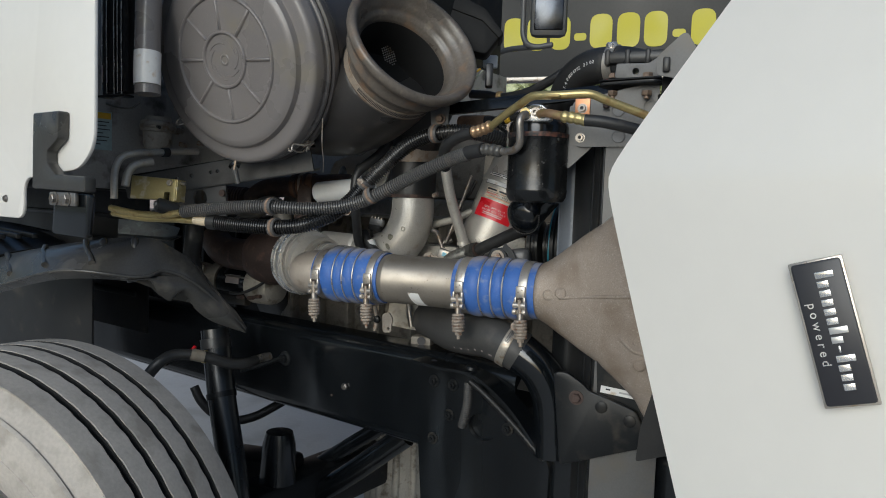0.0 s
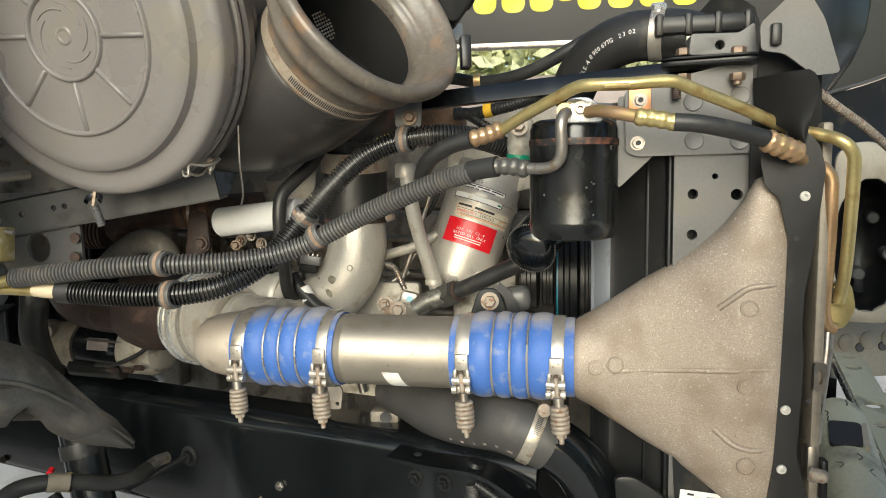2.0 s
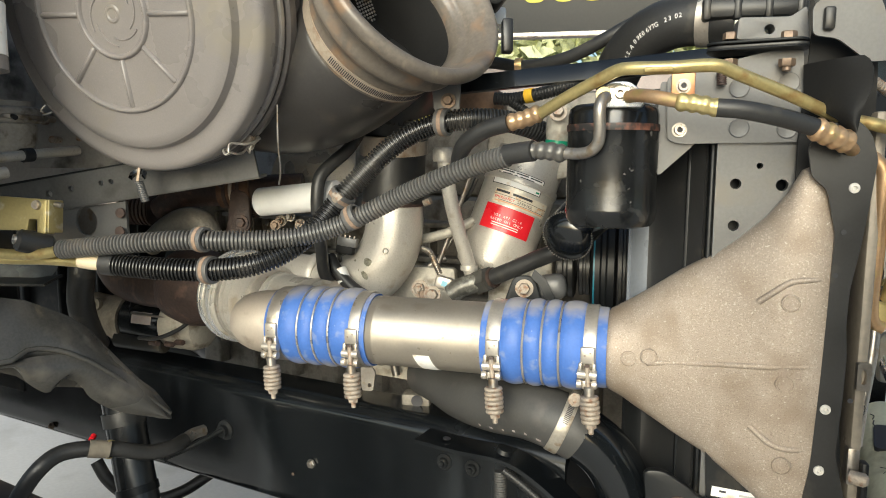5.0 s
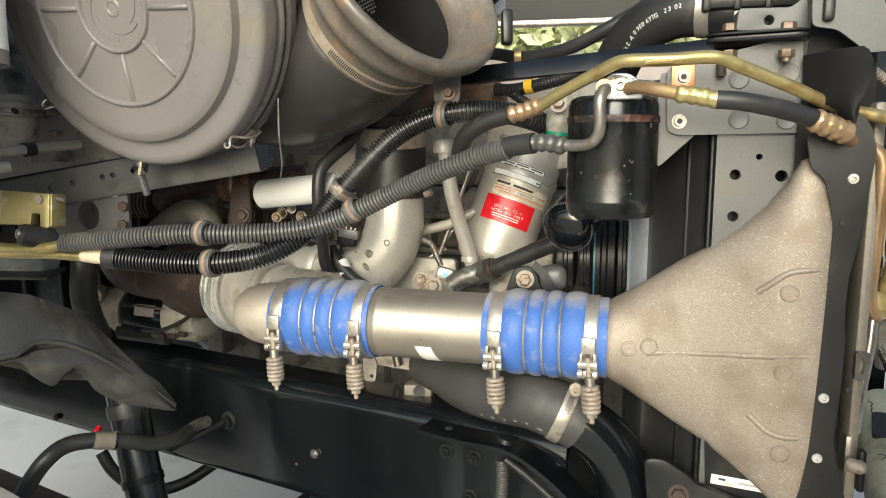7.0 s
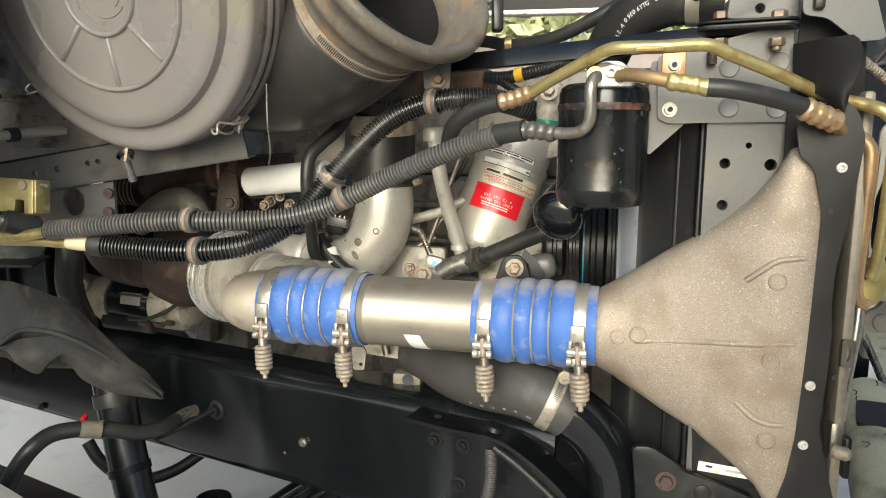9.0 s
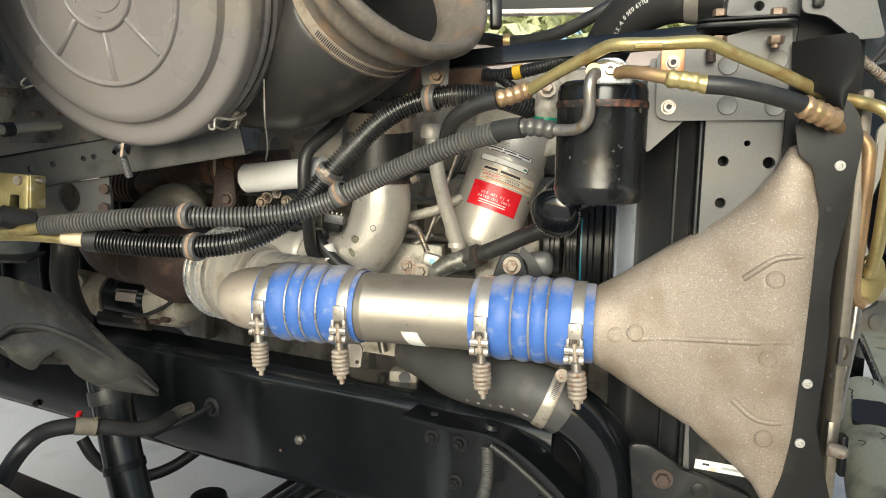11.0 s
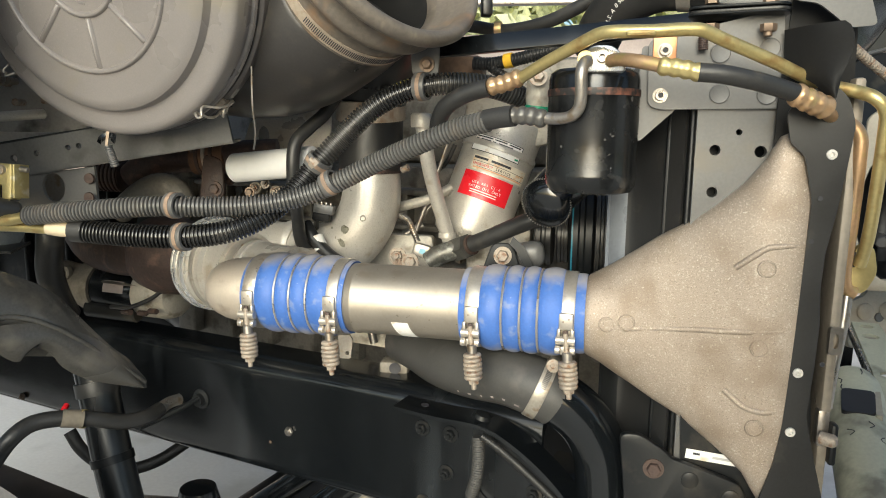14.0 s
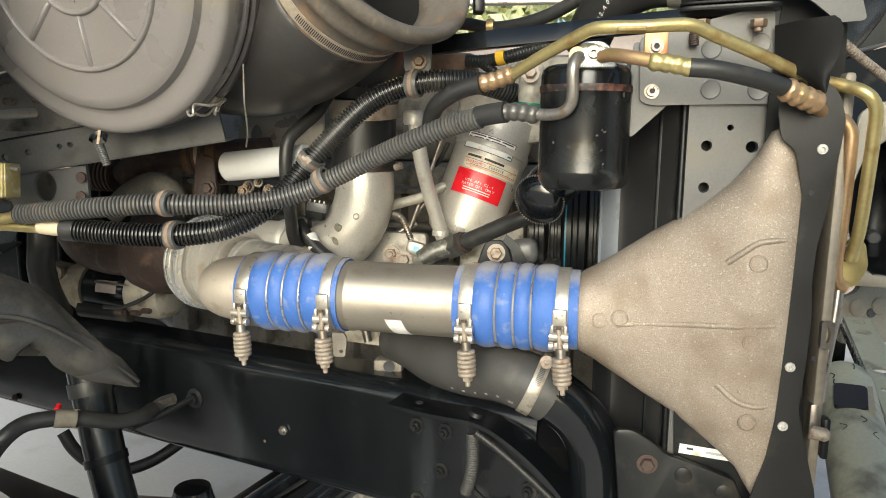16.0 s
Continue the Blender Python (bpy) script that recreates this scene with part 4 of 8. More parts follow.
    redge = curve_points([Vector((0.1700, 1.414, 0.064)), Vector((0.1762, 1.404, 0.072)), Vector((0.1758, 1.380, 0.073)), Vector((0.1700, 1.359, 0.072)), Vector((0.1672, 1.336, 0.070))], 0.004)
    for i in range(17):
        a, b = ledge[int(i / 16 * (len(ledge) - 1) + 0.5)], redge[int(i / 16 * (len(redge) - 1) + 0.5)]
        row = []
        for k in range(9):
            q = a.lerp(b, k / 8)
            row.append(rad(q.x, q.y, q.z + 0.010 * math.sin(math.pi * k / 8)).translation)
        rows.append(row)
    part("seal_flap", sheet(rows, 0.003), MATT_BLACK, root, "folded flap of the rubber seal", angle=60)
    # pale bar of the grille support behind the seal
    part("support_bar", box((0.012, 0.62, 0.05), rad(0.203, 1.05, 0.005), 0.004), mat("dull brown-grey bar", (0.24, 0.21, 0.17), 0.55, metal=0.2, vary=0.25, scale=12, bump=0.1), root, "beige grille support bar")
    plate = [(0.123, 1.467), (0.161, 1.503), (0.169, 1.503), (0.189, 1.469), (0.207, 1.411), (0.18, 1.409), (0.149, 1.434), (0.125, 1.438)]
    part("top_flap", slab(round_outline(plate, 0.006, 3), 0.004, rad(0, 0, 0.043)), GREY_STEEL, root, "grey rubber top flap")
    part("flap_clip", box((0.011, 0.024, 0.010), rad(*(0.139, 1.454), 0.05), 0.003), DUCT, root)
    part("lower_plate", slab([(0.044, 1.001), (0.191, 1.012), (0.207, 0.835), (0.055, 0.817)], 0.004, rad(0, 0, 0.001)), BLACK_SATIN, root, "black lower plate")
    lab = (0.087, 0.902)
    part("label", box((0.062, 0.0125, 0.0006), rad(lab[0], lab[1], 0.0056) @ pose(0, 0, 0, 0, 0, -5), 0), PAPER, root, "white printed label")
    part("label_bar", box((0.008, 0.0026, 0.0004), rad(lab[0] - 0.018, lab[1] + 0.003, 0.0063) @ pose(0, 0, 0, 0, 0, -5), 0), INK, root)
    part("label_bar", box((0.022, 0.003, 0.0004), rad(lab[0] + 0.012, lab[1] - 0.001, 0.0061) @ pose(0, 0, 0, 0, 0, -5), 0), mat("grey print", (0.4, 0.4, 0.39), 0.5, bump=0), root)
    # lower mounting bracket
    low = [(-0.026, 0.928), (-0.002, 0.93), (0.029, 0.911), (0.039, 0.901), (0.061, 0.895), (0.121, 0.876), (0.145, 0.818), (-0.008, 0.76)]
    br = part("lower_bracket", slab(round_outline(low, 0.01), 0.012, rad(0, 0, 0.008), bevel=0.003), BLACK_SATIN, root)
    part("bracket_bolt", hexbolt(rad(*(0.017, 0.887), 0.02).translation, RAD_N, 0.0085, 0.008), RUST, br)
    for u, z in ((0.061, 0.876), (0.11, 0.858)):
        part("emboss", lathe([(0, 0), (0.0105, 0), (0.0105, 0.0012), (0.0095, 0.0018), (0, 0.0018)], rad(u, z, 0.02), 24), BLACK_SATIN, br)


def build_splash():
    root = thing("splash_panel", (0.5, 0.17, 0.25), "dark plastic splash panel under the radiator", "splash panel")
    part("panel", box((0.75, 0.006, 0.36), pose(0.54, 0.175, 0.44), 0.002), MATT_BLACK, root)
    part("lip", box((0.75, 0.02, 0.012), pose(0.54, 0.168, 0.615), 0.004), MATT_BLACK, root)


def build_top_bracket():
    root = thing("upper_radiator_bracket", (*(RAD_O + RAD_X * 0.05).xy, 1.33), "dark grey pressed steel bracket with round embossings", "bracket")
    out = [(-0.017, 1.404), (0.126, 1.437), (0.135, 1.328), (-0.001, 1.326), (-0.014, 1.331)]
    part("plate", slab(round_outline(out, 0.008), 0.004, rad(0, 0, 0.002)), GREY_STEEL, root)
    part("gusset", slab(round_outline([(-0.023, 1.399), (0.015, 1.398), (0.019, 1.327), (-0.021, 1.289), (-0.03, 1.293)], 0.004), 0.003, rad(0, 0, -0.006)), GREY_STEEL, root)
    for u, z in ((0.062, 1.389), (0.114, 1.394), (0.064, 1.344), (0.115, 1.343)):
        part("emboss", lathe([(0, 0), (0.0112, 0), (0.0112, 0.001), (0.0102, 0.0016), (0.007, 0.0008), (0, 0.0008)], rad(u, z, 0.0062), 28), GREY_STEEL, root)
    for k, (u, z) in enumerate(((0.001, 1.392), (-0.001, 1.342))):
        if k == 0:
            part("copper_tab", box((0.026, 0.034, 0.003), rad(u, z, 0.008), 0.001), COPPER_TAB, root, "copper coloured tab")
        b = lathe([(0, 0), (0.0085, 0), (0.0085, 0.002), (0, 0.002)], rad(u, z, 0.0085 if k == 0 else 0.0062), 24)
        f = rad(u, z, 0.0105 if k == 0 else 0.0082)
        lathe([(0.0028, 0.004), (0.0032, 0.0062), (0.0058, 0.0062), (0.0062, 0.005), (0.0062, 0)], f, 20, b)
        part("socket_bolt", b, STEEL, root)
        part("socket", lathe([(0, 0.0042), (0.003, 0.0042)], f, 6), INK, root)
    # threaded end behind the brass line
    part("stud", corrugated([rad(*(0.042, 1.392), 0.014).translation, rad(*(0.041, 1.407), 0.014).translation], 0.0055, 0.0024, 0.0008, 14), RUST, root)


def build_mount():
    """Rubber mount and box bracket on top of the radiator."""
    root = thing("radiator_top_mount", (0.37, 0.10, 1.44), "grey box bracket on black flange plates with plated bolts", "bracket")
    part("box_bracket", slab(round_outline([(0.056, 1.465), (0.109, 1.464), (0.125, 1.475), (0.129, 1.438), (0.054, 1.441)], 0.004), 0.03, rad(0, 0, -0.012), [(*(0.088, 1.451), 0.0052)], 0.001), GREY_STEEL, root)
    part("box_back", box((0.06, 0.03, 0.005), rad(*(0.087, 1.454), -0.02), 0), OLIVE, root)
    a, b = Vector((0.328, 0.081, 1.437)), Vector((0.434, 0.079, 1.43))
    d = b - a
    for k, (r, th, dz) in enumerate(((0.026, 0.003, 0), (0.022, 0.004, -0.005), (0.028, 0.002, -0.0075))):
        out = round_outline([(0, -r), (d.length, -r * 0.8), (d.length, r * 0.8), (0, r)], 0.02)
        part("flange", slab(out, th, basis(a + Vector((0, 0.01, dz)), (0, 0, 1), d), bevel=0.001), BLACK_SATIN if k != 1 else RUBBER, root)
    for p in ((0.354, 0.078, 1.441), (0.413, 0.08, 1.438)):
        part("bolt", hexbolt(p, (0, 0, 1), 0.0088, 0.010, False), DULL_BOLT, root, "dull brown plated bolt")
        q = Vector(p) - Vector((0, 0, 0.018))
        part("nut", hexbolt(q, (0, 0, -1), 0.0088, 0.010, False, 0.005), DULL_BOLT, root)
    part("top_panel", box((0.12, 0.024, 0.02), rad(0.085, 1.490, -0.06), 0.008), DUCT, root)
    for k in range(4):
        part("panel_rib", box((0.010, 0.028, 0.024), rad(0.03 + 0.035 * k, 1.490, -0.06), 0.004), DUCT, root)


def build_can():
    c = Vector((0.230, 0.052, 0))
    root = thing("receiver_drier", (c.x, c.y, 1.225), "black painted receiver drier canister, slightly rusted at the seam", "canister")
    r = 0.0535
    m = basis((c.x, c.y, 0), (0, 0, 1))
    prof = [(0, 1.2265), (r * .72, 1.2265), (r * .9, 1.229), (r * .985, 1.236), (r, 1.243), (r * 1.012, 1.246), (r * 1.012, 1.249), (r, 1.252), (r, 1.340), (r * 1.015, 1.342), (r * 1.015, 1.347), (r * .995, 1.349),
            (r * .995, 1.360), (r * .96, 1.367), (r * .85, 1.3715), (0, 1.3725)]
    part("body", lathe(prof, m, 72), DRIER_PAINT, root)
    part("seam_rust", lathe([(r * 1.0155, 1.3405), (r * 1.0205, 1.3420), (r * 1.0205, 1.3470), (r * 1.0155, 1.3485)], m, 72), mat("rust streaked black paint", (0.012, 0.011, 0.011), 0.55, scale=40, fine=200, stain=(0.17, 0.07, 0.045), stain_amount=0.62), root)
    f = basis((0.25, 0.001, 1.377), (0.25, -0.968, 0.05), (0.968, 0.25, 0))
    blk = round_outline([(-0.026, -0.012), (0.026, -0.012), (0.028, 0.002), (0.010, 0.017), (-0.010, 0.017), (-0.028, 0.002)], 0.006)
    part("head_block", slab(blk, 0.028, f @ pose(0, 0, -0.026), bevel=0.002), BRIGHT_ALU, root, "bright machined head block")
    b = lathe([(0, 0), (0.0085, 0), (0.0085, 0.002), (0, 0.002)], f @ pose(0, 0.003, 0.002), 24)
    lathe([(0.0026, 0.004), (0.0032, 0.006), (0.0055, 0.006), (0.006, 0.005), (0.006, 0)], f @ pose(0, 0.003, 0.004), 20, b)
    part("socket_bolt", b, STEEL, root)
    b = rod(f @ Vector((-0.018, 0.002, 0.001)), f @ Vector((-0.018, 0.002, 0.006)), 0.0085, 20)
    part("collar", b, BRASS, root)


def crimp(points, r, rings, name, root, material):
    """A crimped hose end: raised rings broken by pressed rows, with a plain collar at each end."""
    line = curve_points(points, 0.0010)
    n, segs = len(line), 32
    b = bmesh.new()
    t0 = (line[1] - line[0]).normalized()
    side = t0.orthogonal().normalized()
    loops = []
    for i, p in enumerate(line):
        t = (line[min(i + 1, n - 1)] - line[max(i - 1, 0)]).normalized()
        side = (side - t * side.dot(t)).normalized()
        up = t.cross(side)
        u = i / (n - 1)
        wave = 0.5 - 0.5 * math.cos(2 * math.pi * rings * u)
        loop = []
        for k in range(segs):
            a = 2 * math.pi * k / segs
            press = 0.55 + 0.45 * abs(math.cos(4 * a)) ** 0.6
            q = r * (0.94 + 0.20 * wave ** 0.7 * press)
            if u < 0.05 or u > 0.95:
                q = r * 1.02 if 0.015 < min(u, 1 - u) else r * 0.8
            loop.append(b.verts.new(p + q * (math.cos(a) * side + math.sin(a) * up)))
        loops.append(loop)
    for p, q in zip(loops, loops[1:]):
        for k in range(segs):
            b.faces.new((p[k], p[(k + 1) % segs], q[(k + 1) % segs], q[k]))
    b.faces.new(loops[0])
    b.faces.new(loops[-1])
    return part(name, b, material, root, "crimped plated hose end", angle=60)


def build_lines():
    # suction line over the canister
    g = thing("refrigerant_line", (0.352, -0.004, 1.404), "yellow plated refrigerant pipe with crimped rubber hose", "pipe", "refrigerant lines")
    p = [(0.148, 0.021, 1.362), (0.184, 0.006, 1.378), (0.222, -0.011, 1.392), (0.251, -0.024, 1.402), (0.27, -0.03, 1.403), (0.305, -0.027, 1.402), (0.339, -0.013, 1.404), (0.355, -0.005, 1.403), (0.373, 0.009, 1.395), (0.421, 0.046, 1.375), (0.465, 0.081, 1.355), (0.50, 0.078, 1.345), (0.518, 0.070, 1.338), (0.530, 0.072, 1.325), (0.533, 0.080, 1.30), (0.533, 0.112, 1.20), (0.531, 0.13, 1.165), (0.529, 0.135, 1.150)]
    part("pipe", tube(p, 0.0070, 0.004, 18), BRASS, g)
    crimp([(0.107, 0.02, 1.352), (0.129, 0.022, 1.357), (0.149, 0.022, 1.364)], 0.0100, 4, "crimp", g, COPPERY)
    part("rubber_hose", tube([(0.108, 0.021, 1.352), (0.083, 0.022, 1.347), (0.064, 0.022, 1.339), (0.045, 0.027, 1.328), (0.028, 0.044, 1.312), (0.012, 0.072, 1.291)], 0.0112, 0.006, 18), RUBBER, g)
    part("saddle", box((0.03, 0.006, 0.009), basis((0.298, -0.037, 1.399), (0.25, -0.968, 0), (0.968, 0.25, 0.0)), 0.003), BRASS, g)
    # liquid line in front of the bracket
    c = thing("refrigerant_line", (0.398, -0.01, 1.351), "coppery refrigerant pipe with black hose and brass crimps", "pipe", "refrigerant lines")
    part("pipe", tube([(0.261, -0.005, 1.376), (0.273, -0.016, 1.376), (0.295, -0.03, 1.372), (0.325, -0.036, 1.365)], 0.0072, 0.003, 18), COPPERY, c)
    crimp([(0.317, -0.036, 1.366), (0.338, -0.034, 1.363), (0.36, -0.029, 1.358)], 0.0086, 4, "crimp", c, BRASS)
    part("rubber_hose", tube([(0.356, -0.031, 1.359), (0.378, -0.026, 1.357), (0.403, -0.013, 1.352), (0.426, 0.004, 1.346), (0.451, 0.025, 1.338)], 0.0094, 0.006, 20), RUBBER, c)
    crimp([(0.443, 0.019, 1.34), (0.46, 0.031, 1.332), (0.477, 0.046, 1.325)], 0.0112, 4, "crimp", c, COPPERY)
    part("drop_pipe", tube([(0.472, 0.044, 1.327), (0.479, 0.064, 1.320), (0.487, 0.084, 1.314), (0.502, 0.092, 1.310), (0.512, 0.094, 1.298), (0.514, 0.096, 1.275), (0.514, 0.108, 1.20), (0.514, 0.130, 1.145), (0.518, 0.137, 1.122), (0.528, 0.140, 1.116)], 0.0075, 0.003, 18), COPPERY, c)
    part("end_plate", slab(round_outline([(-0.012, -0.030), (0.010, -0.030), (0.022, -0.005), (0.016, 0.026), (0.0, 0.030), (-0.010, 0.012)], 0.008), 0.010, basis((0.526, 0.152, 1.145), (0.25, -0.968, 0), (0.968, 0.25, 0)), bevel=0.002), BRASS, c)
    part("plate_bolt", lathe([(0.003, 0.003), (0.0035, 0.005), (0.006, 0.005), (0.0065, 0.004), (0.0065, 0), (0.009, 0), (0.009, -.002), (0, -.002)], basis((0.524, 0.139, 1.156), (0.25, -0.968, 0)), 20), STEEL, c)
    # bent tube from the canister to the long ribbed hose
    t = thing("drier_inlet_pipe", (0.231, -0.011, 1.331), "dull bent steel pipe joined to a ribbed hose", "pipe")
    part("pipe", tube([(0.237, -0.01, 1.376), (0.236, -0.02, 1.373), (0.235, -0.027, 1.362), (0.235, -0.024, 1.34), (0.232, -0.02, 1.325), (0.22, -0.017, 1.315), (0.194, -0.01, 1.314), (0.163, -0.009, 1.318)], 0.0068, 0.003, 16), STEEL, t)
    crimp([(0.192, -0.012, 1.313), (0.169, -0.009, 1.317), (0.145, -0.007, 1.317)], 0.0098, 4, "crimp", t, mat("grey crimped steel", (0.13, 0.125, 0.115), 0.4, metal=0.5, vary=0.2, scale=30))
    part("ribbed_sleeve", corrugated([(0.118, -0.005, 1.311), (0.078, 0, 1.302), (0.023, -0.003, 1.282), (-0.036, -0.004, 1.258), (-0.083, -0.016, 1.234), (-0.119, -0.032, 1.216), (-0.155, -0.059, 1.204), (-0.195, -0.092, 1.199), (-0.235, -0.125, 1.199), (-0.271, -0.149, 1.2), (-0.327, -0.174, 1.196), (-0.394, -0.194, 1.189), (-0.453, -0.209, 1.182)], 0.0134, 0.0051, 0.0032), DUSTY_CONDUIT, t)
    part("plain_sleeve", tube([(0.153, -0.011, 1.317), (0.134, -0.008, 1.315), (0.115, -0.005, 1.312)], 0.0126, 0.004, 18), RUBBER, t)
    # second ribbed hose
    s = thing("ribbed_hose", (-0.113, 0.03, 1.294), "black ribbed plastic hose", "hose")
    part("sleeve", corrugated([(-0.397, -0.182, 1.164), (-0.349, -0.168, 1.161), (-0.287, -0.147, 1.159), (-0.24, -0.122, 1.16), (-0.204, -0.096, 1.167), (-0.178, -0.063, 1.184), (-0.161, -0.027, 1.211), (-0.142, 0.001, 1.247), (-0.119, 0.024, 1.282), (-0.083, 0.044, 1.322), (-0.048, 0.055, 1.345), (-0.006, 0.068, 1.359), (0.035, 0.09, 1.363), (0.073, 0.121, 1.359), (0.106, 0.159, 1.345), (0.124, 0.195, 1.327)], 0.0155, 0.0050, 0.0036), CORRUGATED, s)
    part("end_cuff", tube([(-0.399, -0.183, 1.164), (-0.381, -0.177, 1.163)], 0.0158, 0.004, 20), RUBBER, s)
    # plain metal tails at the left end of both
    e = thing("plated_tube_pair", (-0.503, -0.22, 1.174), "yellow plated tube ends with white sealant", "pipe")
    part("tube", tube([(-0.449, -0.207, 1.182), (-0.484, -0.216, 1.175), (-0.527, -0.222, 1.172), (-0.59, -0.232, 1.173), (-0.674, -0.241, 1.182)], 0.0075, 0.005, 16), BRASS, e)
    part("tube", tube([(-0.392, -0.179, 1.165), (-0.435, -0.191, 1.164), (-0.492, -0.204, 1.165), (-0.575, -0.226, 1.164), (-0.677, -0.233, 1.171)], 0.0075, 0.005, 16), BRASS, e)
    part("sealant", tube([(-0.393, -0.182, 1.165), (-0.411, -0.187, 1.164), (-0.433, -0.193, 1.166)], 0.0098, 0.003, 14), mat("pale sealant", (0.62, 0.52, 0.36), 0.6, scale=40, bump=0.3), e)


def build_hose_clips():
    mat_strip = mat("rusty clip strip", (0.25, 0.175, 0.125), 0.6, vary=0.3, scale=60, bump=0.05)
    spots = (((-0.256, -0.142, 1.201), (1, 0.1, 0.0), 0.0138), ((-0.256, -0.131, 1.159), (1, 0.1, 0.05), 0.0158), ((-0.099, -0.023, 1.229), (0.8, 0.1, 0.45), 0.0138),
             ((-0.136, 0.002, 1.253), (0.6, 0.1, 0.75), 0.0158), ((-0.008, 0.065, 1.358), (1, 0.05, 0.0), 0.0158))
    for p, ax, r in spots:
        root = thing("hose_clip", p, "rubber-lined P clip with a rusty steel strip", "clip", "hose clips")
        m = basis(p, ax, (0, 0, 1))
        part("rubber_band", lathe([(r - .001, -.0085), (r + .0022, -.0085), (r + .0028, -.006), (r + .0028, .006), (r + .0022, .0085), (r - .001, .0085)], m, 32), GREY_STEEL, root)
        part("steel_strip", lathe([(r + .0029, -.0028), (r + .0034, -.0028), (r + .0034, .0028), (r + .0029, .0028)], m, 32), mat_strip, root)
    solo("clip_bracket", slab(round_outline([(-0.018, -0.012), (0.018, -0.012), (0.02, 0.03), (-0.022, 0.036)], 0.006), 0.004, basis((-0.011, 0.081, 1.386), (0.3, -0.95, 0), (1, 0.3, 0)), bevel=0.001), GREY_STEEL, "grey clip bracket with bolt below the intake", "bracket")
    solo("clip_bolt", hexbolt((-0.006, 0.075, 1.388), (0.3, -0.95, 0.1), 0.007, 0.008), DULL_BOLT, "dull hex bolt on the clip bracket", "bolt")
    solo("clip_bolt", hexbolt((-0.112, -0.034, 1.251), (-0.5, -0.4, 0.75), 0.0075, 0.010, False, 0.004), SPRING_STEEL, "dusty hex bolt joining two hose clips", "bolt")


# ---- air cleaner ----
LID_C = Vector((-0.355, -0.1835, 1.4884))
LID_N, LID_X = Vector((0.1336, -0.9624, -0.2367)), Vector((0.9905, 0.1375, 0.0))


